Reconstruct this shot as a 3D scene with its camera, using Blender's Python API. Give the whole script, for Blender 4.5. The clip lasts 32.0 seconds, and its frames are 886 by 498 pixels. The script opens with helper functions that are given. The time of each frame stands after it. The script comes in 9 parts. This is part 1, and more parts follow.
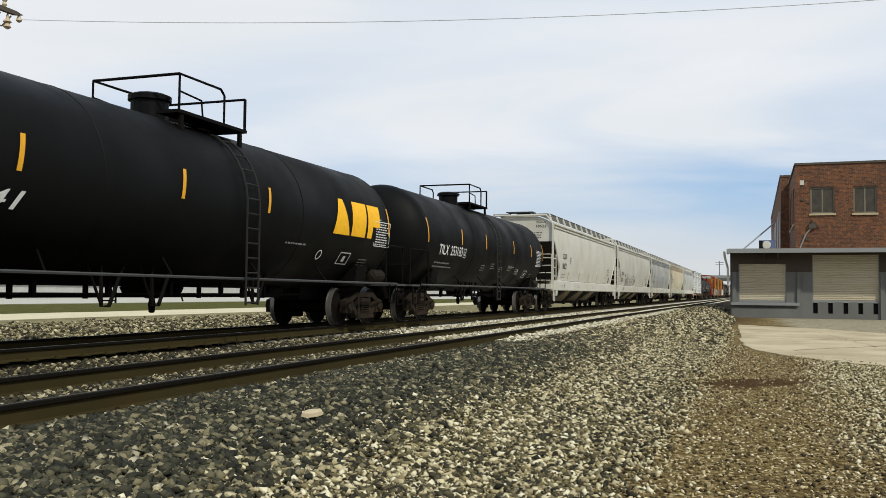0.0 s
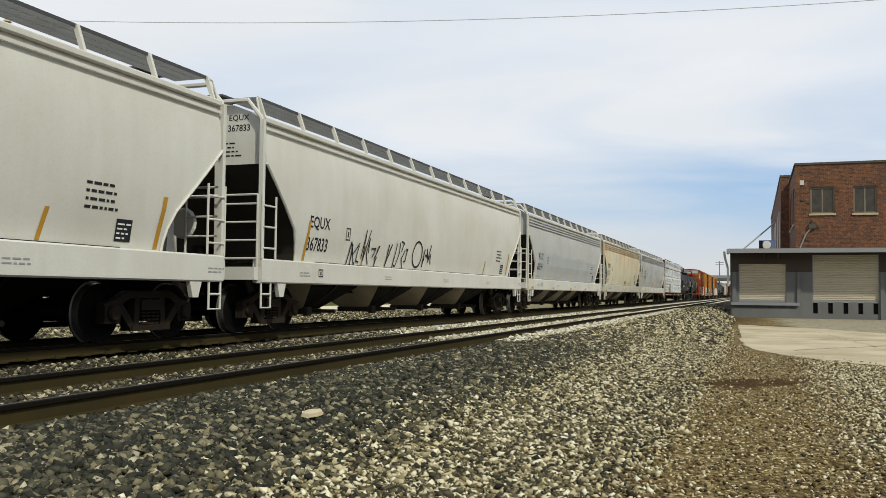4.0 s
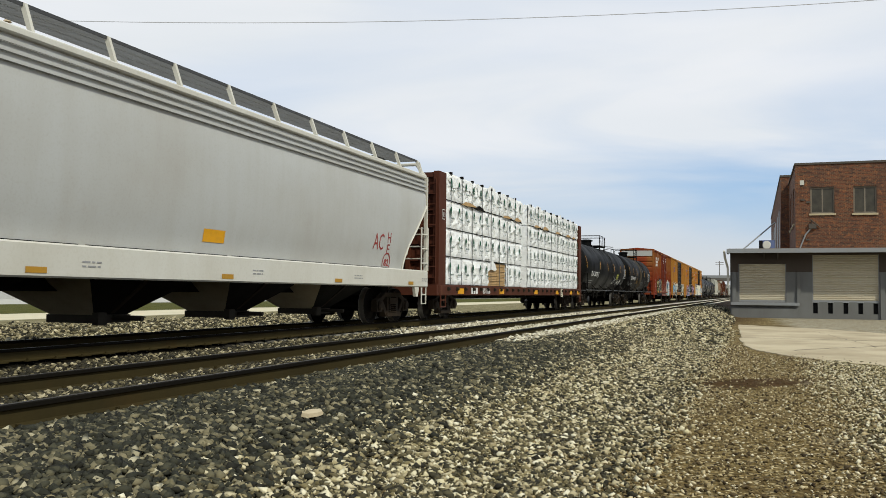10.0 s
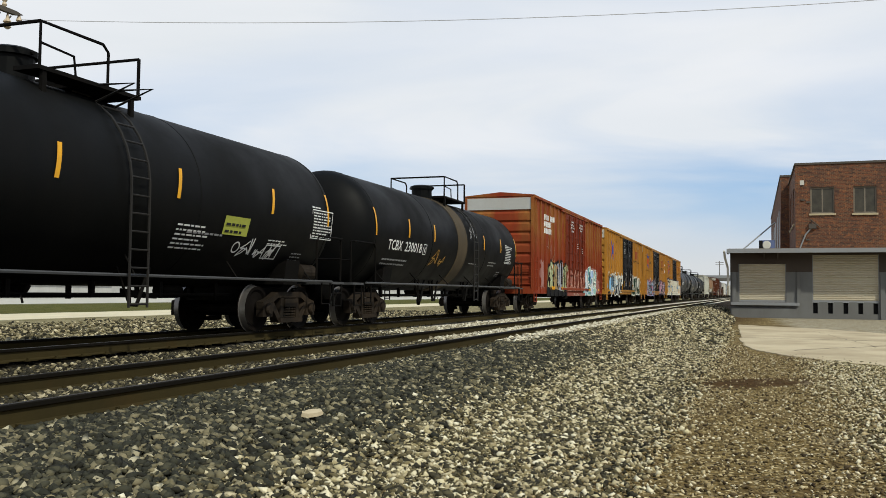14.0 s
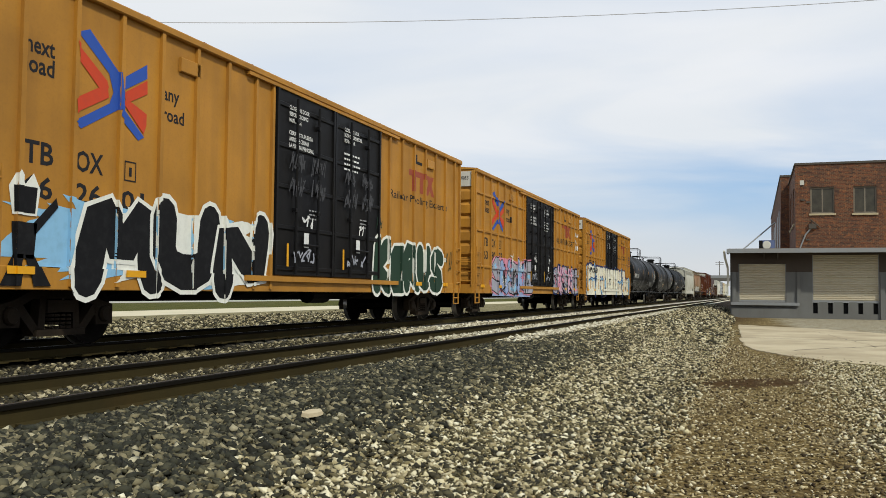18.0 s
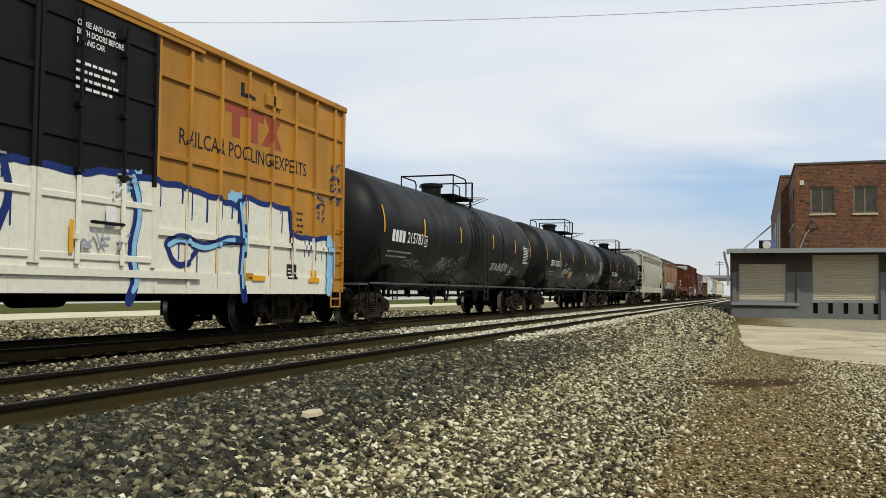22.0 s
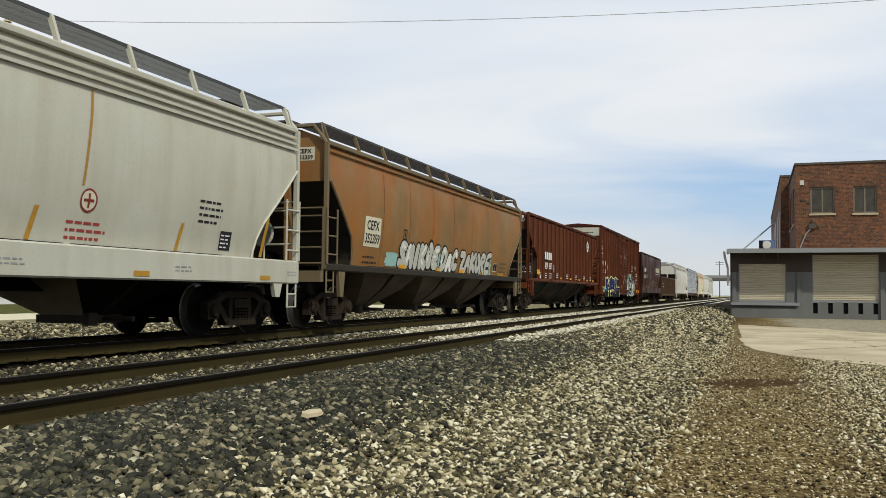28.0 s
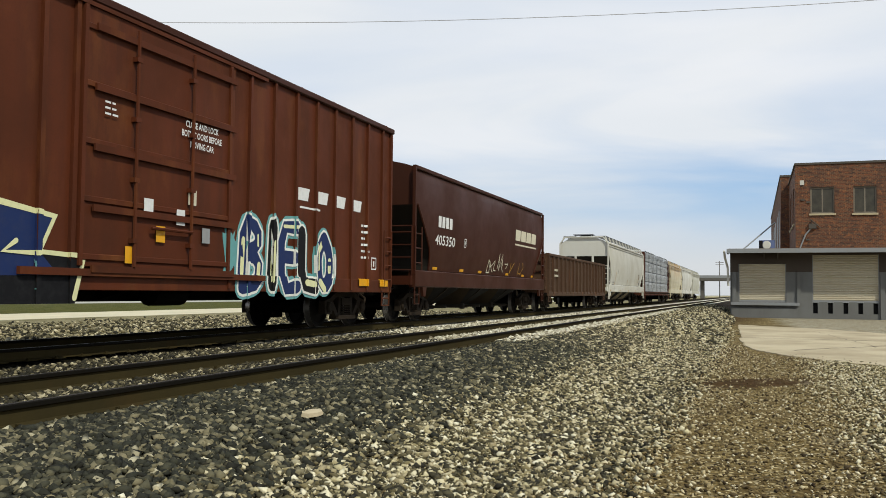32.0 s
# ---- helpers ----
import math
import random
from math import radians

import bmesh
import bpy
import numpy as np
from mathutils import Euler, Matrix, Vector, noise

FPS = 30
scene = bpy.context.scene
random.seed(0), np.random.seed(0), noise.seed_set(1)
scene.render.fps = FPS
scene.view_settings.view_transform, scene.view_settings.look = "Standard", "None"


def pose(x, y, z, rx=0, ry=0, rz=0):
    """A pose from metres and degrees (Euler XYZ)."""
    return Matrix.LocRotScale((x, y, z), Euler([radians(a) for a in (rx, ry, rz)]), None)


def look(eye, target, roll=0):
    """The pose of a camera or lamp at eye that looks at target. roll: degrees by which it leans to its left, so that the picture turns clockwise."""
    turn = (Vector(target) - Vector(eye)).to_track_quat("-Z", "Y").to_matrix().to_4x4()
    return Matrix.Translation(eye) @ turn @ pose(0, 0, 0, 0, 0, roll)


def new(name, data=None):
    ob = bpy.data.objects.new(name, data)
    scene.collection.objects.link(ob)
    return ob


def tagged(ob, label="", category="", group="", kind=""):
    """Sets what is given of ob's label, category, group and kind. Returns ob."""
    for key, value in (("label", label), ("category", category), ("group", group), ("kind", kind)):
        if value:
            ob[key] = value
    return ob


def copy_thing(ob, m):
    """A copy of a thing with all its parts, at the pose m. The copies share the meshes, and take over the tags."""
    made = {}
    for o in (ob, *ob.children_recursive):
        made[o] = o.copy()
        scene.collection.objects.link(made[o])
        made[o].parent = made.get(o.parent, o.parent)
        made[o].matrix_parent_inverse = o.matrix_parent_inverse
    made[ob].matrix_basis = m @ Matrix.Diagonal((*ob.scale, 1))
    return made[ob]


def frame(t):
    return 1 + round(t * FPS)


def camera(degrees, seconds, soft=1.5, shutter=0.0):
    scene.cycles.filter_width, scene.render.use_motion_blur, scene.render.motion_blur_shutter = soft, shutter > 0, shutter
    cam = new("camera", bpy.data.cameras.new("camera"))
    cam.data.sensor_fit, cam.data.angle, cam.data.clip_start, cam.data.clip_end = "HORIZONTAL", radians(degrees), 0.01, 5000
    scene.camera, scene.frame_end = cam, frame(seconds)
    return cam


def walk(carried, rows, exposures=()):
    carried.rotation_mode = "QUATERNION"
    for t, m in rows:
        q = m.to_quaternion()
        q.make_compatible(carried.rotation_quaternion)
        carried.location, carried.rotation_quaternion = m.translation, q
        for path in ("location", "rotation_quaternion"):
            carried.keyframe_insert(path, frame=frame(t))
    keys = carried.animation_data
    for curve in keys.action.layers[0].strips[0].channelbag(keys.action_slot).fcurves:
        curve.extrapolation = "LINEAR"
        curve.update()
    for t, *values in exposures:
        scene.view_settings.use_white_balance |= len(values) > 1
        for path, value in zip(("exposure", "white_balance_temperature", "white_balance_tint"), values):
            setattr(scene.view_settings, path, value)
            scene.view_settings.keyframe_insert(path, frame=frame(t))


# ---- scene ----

# ---- camera ----
cam = camera(53.16, 32.0, soft=0.55)
EYE = (0.0, 0.0, 1.42)
CAM = look(EYE, (9.4223, 3.3137, 1.9090), 0.548)
walk(cam, [(0.0, CAM), (32.0, CAM)], [(0.0, 0.0, 6500, 5.0), (32.0, 0.0, 6500, 5.0)])

# ---- world, sun, exposure ----
SUN_DIR = Vector((-0.42, -0.55, 0.72)).normalized()


def make_world():
    w = bpy.data.worlds.new("sky")
    scene.world = w
    w.use_nodes = True
    nt = w.node_tree
    nd, ln = nt.nodes, nt.links
    bg = nd["Background"]
    bg.inputs["Strength"].default_value = 0.1
    sky = nd.new("ShaderNodeTexSky")
    sky.sky_type, sky.sun_disc = "NISHITA", False
    sky.sun_elevation = math.asin(SUN_DIR.z)
    sky.sun_rotation = math.atan2(SUN_DIR.x, SUN_DIR.y)
    sky.dust_density, sky.air_density = 0.8, 1.2
    tc = nd.new("ShaderNodeTexCoord")
    mp = nd.new("ShaderNodeMapping")
    mp.inputs["Scale"].default_value = (1.0, 1.3, 6.5)
    mp.inputs["Location"].default_value = (3.1, 0.4, 0.35)
    ln.new(tc.outputs["Generated"], mp.inputs["Vector"])
    n1 = nd.new("ShaderNodeTexNoise")
    n1.inputs["Scale"].default_value, n1.inputs["Detail"].default_value, n1.inputs["Roughness"].default_value = 1.5, 6.0, 0.5
    n1.inputs["Distortion"].default_value = 0.4
    ln.new(mp.outputs["Vector"], n1.inputs["Vector"])
    sep = nd.new("ShaderNodeSeparateXYZ")
    ln.new(tc.outputs["Generated"], sep.inputs[0])
    # thin veil: the blue shows through most a little above the horizon
    low = nd.new("ShaderNodeValToRGB")
    el = low.color_ramp.elements
    el[0].position, el[0].color = 0.03, (0.02, 0.02, 0.02, 1)
    el[1].position, el[1].color = 1.0, (0.8, 0.8, 0.8, 1)
    for pos, val in ((0.07, 0.36), (0.12, 0.58), (0.17, 0.42), (0.23, 0.14), (0.40, 0.04), (0.62, 0.62)):
        e = el.new(pos)
        e.color = (val, val, val, 1)
    ln.new(sep.outputs[2], low.inputs["Fac"])
    rp = nd.new("ShaderNodeValToRGB")
    rp.color_ramp.elements[0].position, rp.color_ramp.elements[0].color = 0.34, (1.9, 1.9, 1.9, 1)
    rp.color_ramp.elements[1].position, rp.color_ramp.elements[1].color = 0.60, (0.12, 0.12, 0.12, 1)
    ln.new(n1.outputs["Fac"], rp.inputs["Fac"])
    blue = nd.new("ShaderNodeMath")
    blue.operation, blue.use_clamp = "MULTIPLY", True
    ln.new(low.outputs["Color"], blue.inputs[0])
    ln.new(rp.outputs["Color"], blue.inputs[1])
    n2 = nd.new("ShaderNodeTexNoise")
    n2.inputs["Scale"].default_value, n2.inputs["Detail"].default_value = 2.3, 4.0
    ln.new(mp.outputs["Vector"], n2.inputs["Vector"])
    cl = nd.new("ShaderNodeMixRGB")
    cl.inputs[1].default_value, cl.inputs[2].default_value = (7.5, 7.75, 8.3, 1), (9.2, 9.05, 9.6, 1)
    ln.new(n2.outputs["Fac"], cl.inputs[0])
    # grey haze low over the horizon
    hz = nd.new("ShaderNodeMapRange")
    hz.inputs["From Min"].default_value, hz.inputs["From Max"].default_value = 0.0, 0.16
    hz.inputs["To Min"].default_value, hz.inputs["To Max"].default_value = 0.62, 0.0
    ln.new(sep.outputs[2], hz.inputs["Value"])
    haze = nd.new("ShaderNodeMixRGB")
    haze.inputs[2].default_value = (5.6, 5.75, 6.0, 1)
    ln.new(hz.outputs[0], haze.inputs[0])
    ln.new(cl.outputs["Color"], haze.inputs[1])
    mx = nd.new("ShaderNodeMixRGB")
    ln.new(blue.outputs[0], mx.inputs[0])
    ln.new(haze.outputs["Color"], mx.inputs[1])
    bl = nd.new("ShaderNodeMixRGB")
    bl.inputs[0].default_value, bl.inputs[2].default_value = 0.65, (3.7, 5.6, 9.2, 1)
    ln.new(sky.outputs["Color"], bl.inputs[1])
    ln.new(bl.outputs["Color"], mx.inputs[2])
    ln.new(mx.outputs["Color"], bg.inputs["Color"])


make_world()
sun_data = bpy.data.lights.new("sun", "SUN")
sun_data.energy, sun_data.angle, sun_data.color = 3.4, radians(2.0), (1.0, 0.95, 0.84)
sun = new("sun", sun_data)
sun.matrix_world = look(SUN_DIR * 80, (0, 0, 0))

# ---- materials ----
MATS = {}


def nodes_of(name):
    m = bpy.data.materials.new(name)
    m.use_nodes = True
    return m, m.node_tree.nodes, m.node_tree.links, m.node_tree.nodes["Principled BSDF"]


def noise_node(nd, ln, vec, scale, detail=5.0, rough=0.55):
    n = nd.new("ShaderNodeTexNoise")
    n.inputs["Scale"].default_value, n.inputs["Detail"].default_value, n.inputs["Roughness"].default_value = scale, detail, rough
    ln.new(vec, n.inputs["Vector"])
    return n.outputs["Fac"]


def ramp_node(nd, ln, fac, stops):
    r = nd.new("ShaderNodeValToRGB")
    el = r.color_ramp.elements
    while len(el) < len(stops):
        el.new(0.5)
    for e, (p, c) in zip(el, stops):
        e.position = p
        e.color = (c, c, c, 1) if isinstance(c, (int, float)) else (*c, 1)
    ln.new(fac, r.inputs["Fac"])
    return r.outputs["Color"]


def mix_node(nd, ln, fac, a, b, mode="MIX"):
    m = nd.new("ShaderNodeMixRGB")
    m.blend_type = mode
    for sock, v in ((m.inputs[0], fac), (m.inputs[1], a), (m.inputs[2], b)):
        if isinstance(v, (int, float)):
            sock.default_value = v
        elif isinstance(v, tuple):
            sock.default_value = (*v, 1)
        else:
            ln.new(v, sock)
    return m.outputs["Color"]


def math_node(nd, ln, op, a, b=None, c=None):
    m = nd.new("ShaderNodeMath")
    m.operation = op
    for sock, v in zip(m.inputs, (a, b, c)):
        if isinstance(v, (int, float)):
            sock.default_value = v
        elif v is not None:
            ln.new(v, sock)
    return m.outputs[0]


def coords(nd, ln, scale=(1, 1, 1), shift=True):
    tc = nd.new("ShaderNodeTexCoord")
    mp = nd.new("ShaderNodeMapping")
    mp.inputs["Scale"].default_value = scale
    ln.new(tc.outputs["Object"], mp.inputs["Vector"])
    if not shift:
        return mp.outputs["Vector"]
    oi = nd.new("ShaderNodeObjectInfo")
    k = math_node(nd, ln, "MULTIPLY", oi.outputs["Random"], 37.0)
    ad = nd.new("ShaderNodeVectorMath")
    ad.operation = "ADD"
    ln.new(mp.outputs["Vector"], ad.inputs[0])
    ln.new(k, ad.inputs[1])
    return ad.outputs[0]


def bump_to(nd, ln, bsdf, fac, strength, dist=0.01):
    b = nd.new("ShaderNodeBump")
    b.inputs["Strength"].default_value, b.inputs["Distance"].default_value = strength, dist
    ln.new(fac, b.inputs["Height"])
    ln.new(b.outputs["Normal"], bsdf.inputs["Normal"])


def paint(name, col, rough=0.55, dirt=(0.10, 0.085, 0.065), grime=0.35, streak=0.3, rust=0.0, rust_col=(0.20, 0.075, 0.03), metal=0.0, bump=0.15, streak_col=None, spec=0.2, top_stain=None, rust_size=(1.5, 1.5, 0.12)):
    """Weathered paint: large grime, streaks that run down, fine speckle, optional rust."""
    if name in MATS:
        return MATS[name]
    m, nd, ln, b = nodes_of(name)
    v = coords(nd, ln)
    big = ramp_node(nd, ln, noise_node(nd, ln, v, 0.55, 6), [(0.38, 0.0), (0.72, 1.0)])
    vs = coords(nd, ln, (1.5, 1.5, 0.12))
    run = ramp_node(nd, ln, noise_node(nd, ln, vs, 2.2, 5), [(0.45, 0.0), (0.75, 1.0)])
    fine = noise_node(nd, ln, v, 26.0, 4)
    c = mix_node(nd, ln, math_node(nd, ln, "MULTIPLY", big, grime), col, dirt)
    c = mix_node(nd, ln, math_node(nd, ln, "MULTIPLY", run, streak), c, streak_col or dirt)
    if rust:
        patch = ramp_node(nd, ln, noise_node(nd, ln, coords(nd, ln, rust_size), 1.1, 8, 0.65), [(0.62 - 0.3 * rust, 0.0), (0.80 - 0.2 * rust, 1.0)])
        c = mix_node(nd, ln, math_node(nd, ln, "MULTIPLY", patch, min(1.0, 0.45 + rust)), c, rust_col)
    if top_stain:
        raw = coords(nd, ln, shift=False)
        sz = nd.new("ShaderNodeSeparateXYZ")
        ln.new(raw, sz.inputs[0])
        mr = nd.new("ShaderNodeMapRange")
        mr.inputs["From Min"].default_value, mr.inputs["From Max"].default_value = 2.3, 3.7
        ln.new(sz.outputs[2], mr.inputs["Value"])
        spot = ramp_node(nd, ln, noise_node(nd, ln, coords(nd, ln, (0.8, 0.8, 0.45), False), 1.1, 7, 0.6), [(0.42, 0.0), (0.66, 1.0)])
        c = mix_node(nd, ln, math_node(nd, ln, "MULTIPLY", math_node(nd, ln, "MULTIPLY", spot, mr.outputs[0]), 0.85), c, top_stain)
    c = mix_node(nd, ln, math_node(nd, ln, "MULTIPLY", ramp_node(nd, ln, fine, [(0.5, 0.0), (0.8, 1.0)]), 0.25), c, dirt)
    ln.new(c, b.inputs["Base Color"])
    ln.new(ramp_node(nd, ln, big, [(0.0, max(0.05, rough - 0.08)), (1.0, min(1.0, rough + 0.2))]), b.inputs["Roughness"])
    b.inputs["Metallic"].default_value = metal
    b.inputs["Specular IOR Level"].default_value = spec
    bump_to(nd, ln, b, noise_node(nd, ln, v, 3.0, 6), bump, 0.02)
    MATS[name] = m
    return m


def flat(name, col, rough=0.6):
    """Stencilled paint: nearly plain, a little worn."""
    if name in MATS:
        return MATS[name]
    m, nd, ln, b = nodes_of(name)
    v = coords(nd, ln)
    w = ramp_node(nd, ln, noise_node(nd, ln, v, 9.0, 5), [(0.45, 0.0), (0.85, 1.0)])
    ln.new(mix_node(nd, ln, math_node(nd, ln, "MULTIPLY", w, 0.35), col, tuple(x * 0.45 + 0.03 for x in col)), b.inputs["Base Color"])
    b.inputs["Roughness"].default_value = rough
    b.inputs["Specular IOR Level"].default_value = 0.2 if max(col) > 0.05 else 0.07
    MATS[name] = m
    return m


def stones_mat(name, stops, rough=0.9):
    m, nd, ln, b = nodes_of(name)
    geo = nd.new("ShaderNodeNewGeometry")
    v = coords(nd, ln, shift=False)
    c = ramp_node(nd, ln, geo.outputs["Random Per Island"], stops)
    f = noise_node(nd, ln, v, 60.0, 4)
    c = mix_node(nd, ln, 0.5, c, mix_node(nd, ln, f, c, (0.05, 0.045, 0.035)))
    ln.new(c, b.inputs["Base Color"])
    b.inputs["Roughness"].default_value = rough
    b.inputs["Specular IOR Level"].default_value = 0.15
    return m


black_tank = paint("black_tank", (0.0024, 0.0027, 0.0028), 0.55, (0.007, 0.0062, 0.005), 0.35, 0.25, bump=0.03, spec=0.08)
grey_tank = paint("grey_tank", (0.006, 0.0066, 0.0067), 0.48, (0.013, 0.011, 0.009), 0.35, 0.3, bump=0.03, spec=0.11)
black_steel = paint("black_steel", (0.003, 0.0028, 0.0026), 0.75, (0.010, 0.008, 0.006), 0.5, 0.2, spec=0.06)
truck_steel = paint("truck_steel", (0.011, 0.0085, 0.006), 0.75, (0.050, 0.034, 0.021), 0.4, 0.25, spec=0.1)
wheel_steel = paint("wheel_steel", (0.004, 0.0034, 0.003), 0.75, (0.011, 0.008, 0.006), 0.5, 0.1, spec=0.05)
tread_steel = paint("tread_steel", (0.22, 0.21, 0.20), 0.35, (0.10, 0.08, 0.06), 0.3, 0.1, metal=0.8)
white_paint = paint("white_paint", (0.52, 0.51, 0.455), 0.5, (0.33, 0.29, 0.21), 0.35, 0.16)
light_grey = paint("light_grey", (0.40, 0.405, 0.39), 0.5, (0.28, 0.25, 0.20), 0.3, 0.18)
patch_grey = paint("patch_grey", (0.350, 0.365, 0.362), 0.5, (0.26, 0.25, 0.22), 0.3, 0.25)
cream_rust = paint("cream_rust", (0.54, 0.50, 0.37), 0.55, (0.42, 0.34, 0.20), 0.4, 0.12, top_stain=(0.50, 0.24, 0.06))
cream_paint = paint("cream_paint", (0.43, 0.425, 0.36), 0.55, (0.28, 0.24, 0.16), 0.4, 0.35)
rust_paint = paint("rust_paint", (0.190, 0.112, 0.041), 0.55, (0.10, 0.060, 0.025), 0.55, 0.6, rust=0.68, rust_col=(0.255, 0.098, 0.019), streak_col=(0.21, 0.145, 0.065), top_stain=(0.23, 0.084, 0.021), rust_size=(0.8, 0.8, 0.45))
sunlit_brown = paint("sunlit_brown", (0.150, 0.062, 0.032), 0.7, (0.07, 0.025, 0.012), 0.6, 0.5, spec=0.1)
brown_paint = paint("brown_paint", (0.088, 0.0225, 0.0085), 0.6, (0.040, 0.015, 0.008), 0.6, 0.5, rust=0.3, rust_col=(0.14, 0.048, 0.014), rust_size=(0.9, 0.9, 0.3), bump=0.08, spec=0.1)
dark_brown = paint("dark_brown", (0.044, 0.0125, 0.006), 0.5, (0.026, 0.011, 0.006), 0.4, 0.25, spec=0.12)
red_paint = paint("red_paint", (0.21, 0.029, 0.010), 0.6, (0.10, 0.034, 0.015), 0.5, 0.45, rust=0.22, rust_col=(0.07, 0.022, 0.010), streak_col=(0.17, 0.06, 0.018), top_stain=(0.25, 0.12, 0.03), spec=0.1)
yellow_paint = paint("yellow_paint", (0.40, 0.185, 0.024), 0.55, (0.17, 0.085, 0.024), 0.6, 0.35)
black_paint = paint("black_paint", (0.005, 0.005, 0.0058), 0.5, (0.015, 0.013, 0.011), 0.4, 0.3, spec=0.12)
roof_metal = paint("roof_metal", (0.24, 0.22, 0.17), 0.55, (0.14, 0.09, 0.05), 0.6, 0.3, metal=0.2)
grate_metal = paint("grate_metal", (0.06, 0.062, 0.065), 0.6, (0.05, 0.045, 0.04), 0.4, 0.1, metal=0.2)
grate_light = paint("grate_light", (0.20, 0.205, 0.205), 0.6, (0.12, 0.11, 0.095), 0.4, 0.1, metal=0.2)
# hopper end slopes and one sill: shade put into a dark steel colour
shaded_steel = paint("shaded_steel", (0.020, 0.017, 0.013), 0.8, (0.035, 0.027, 0.019), 0.6, 0.4)
gond_brown = paint("gond_brown", (0.055, 0.027, 0.014), 0.7, (0.08, 0.05, 0.03), 0.6, 0.5, rust=0.2)
wood_mat = paint("wood", (0.40, 0.26, 0.12), 0.8, (0.22, 0.15, 0.08), 0.4, 0.3)
letter_white = flat("letter_white", (0.62, 0.62, 0.60))
letter_black = flat("letter_black", (0.018, 0.018, 0.02))
faint_grey = flat("faint_grey", (0.055, 0.055, 0.06))
letter_grey = flat("letter_grey", (0.25, 0.25, 0.25))
reflector = flat("reflector_yellow", (0.62, 0.30, 0.012), 0.35)
reflector_dull = flat("reflector_dull", (0.36, 0.19, 0.02), 0.4)

# ---- mesh helpers ----
from mathutils.geometry import tessellate_polygon


class G:
    """Collects faces of one part; each face keeps a material slot."""

    def __init__(self):
        self.v, self.f, self.m = [], [], []

    def face(self, pts, slot=0):
        i = len(self.v)
        self.v += [tuple(p) for p in pts]
        self.f.append(tuple(range(i, i + len(pts))))
        self.m.append(slot)

    def box(self, x0, x1, y0, y1, z0, z1, slot=0):
        i = len(self.v)
        self.v += [(x, y, z) for z in (z0, z1) for y in (y0, y1) for x in (x0, x1)]
        for q in ((0, 2, 3, 1), (4, 5, 7, 6), (0, 1, 5, 4), (2, 6, 7, 3), (0, 4, 6, 2), (1, 3, 7, 5)):
            self.f.append(tuple(i + k for k in q))
            self.m.append(slot)
        return self

    def bevbox(self, x0, x1, y0, y1, z0, z1, c=0.02, slot=0):
        """A box with chamfered long edges along x."""
        pts = [(y0 + c, z0), (y1 - c, z0), (y1, z0 + c), (y1, z1 - c), (y1 - c, z1), (y0 + c, z1), (y0, z1 - c), (y0, z0 + c)]
        return self.prism_x(pts, x0, x1, slot)

    def prism_x(self, yz, x0, x1, slot=0):
        n, i = len(yz), len(self.v)
        self.v += [(x0, y, z) for y, z in yz] + [(x1, y, z) for y, z in yz]
        for k in range(n):
            j = (k + 1) % n
            self.f.append((i + k, i + n + k, i + n + j, i + j))
            self.m.append(slot)
        self.f += [tuple(i + k for k in range(n)), tuple(i + n + k for k in reversed(range(n)))]
        self.m += [slot, slot]
        return self

    def prism_y(self, xz, y0, y1, slot=0):
        n, i = len(xz), len(self.v)
        self.v += [(x, y0, z) for x, z in xz] + [(x, y1, z) for x, z in xz]
        for k in range(n):
            j = (k + 1) % n
            self.f.append((i + k, i + j, i + n + j, i + n + k))
            self.m.append(slot)
        self.f += [tuple(i + k for k in reversed(range(n))), tuple(i + n + k for k in range(n))]
        self.m += [slot, slot]
        return self

    def tube(self, pts, r, n=6, slot=0):
        pts = [Vector(p) for p in pts]
        rings = []
        for k, p in enumerate(pts):
            d = (pts[min(k + 1, len(pts) - 1)] - pts[max(k - 1, 0)]).normalized()
            a = d.orthogonal().normalized() if k == 0 else (rings[-1][1] - d * rings[-1][1].dot(d)).normalized()
            rings.append((p, a, d.cross(a)))
        i = len(self.v)
        for p, a, b in rings:
            self.v += [tuple(p + (a * math.cos(t) + b * math.sin(t)) * r) for t in (2 * math.pi * q / n for q in range(n))]
        for k in range(len(pts) - 1):
            for q in range(n):
                self.f.append((i + k * n + q, i + k * n + (q + 1) % n, i + (k + 1) * n + (q + 1) % n, i + (k + 1) * n + q))
                self.m.append(slot)
        e = i + (len(pts) - 1) * n
        self.f += [tuple(i + q for q in reversed(range(n))), tuple(e + q for q in range(n))]
        self.m += [slot, slot]
        return self

    def lathe(self, prof, axis, centre, n=24, slots=None):
        """prof: (along, radius) pairs, turned about the axis 'x', 'y' or 'z' through centre."""
        i = len(self.v)
        cx, cy, cz = centre
        for a, r in prof:
            for q in range(n):
                t = 2 * math.pi * q / n
                c, s = r * math.cos(t), r * math.sin(t)
                self.v.append({"x": (cx + a, cy + c, cz + s), "y": (cx + s, cy + a, cz + c), "z": (cx + c, cy + s, cz + a)}[axis])
        for k in range(len(prof) - 1):
            for q in range(n):
                self.f.append((i + k * n + q, i + k * n + (q + 1) % n, i + (k + 1) * n + (q + 1) % n, i + (k + 1) * n + q))
                self.m.append(slots[k] if slots else 0)
        e = i + (len(prof) - 1) * n
        self.f += [tuple(i + q for q in reversed(range(n))), tuple(e + q for q in range(n))]
        self.m += [slots[0] if slots else 0, slots[-1] if slots else 0]
        return self

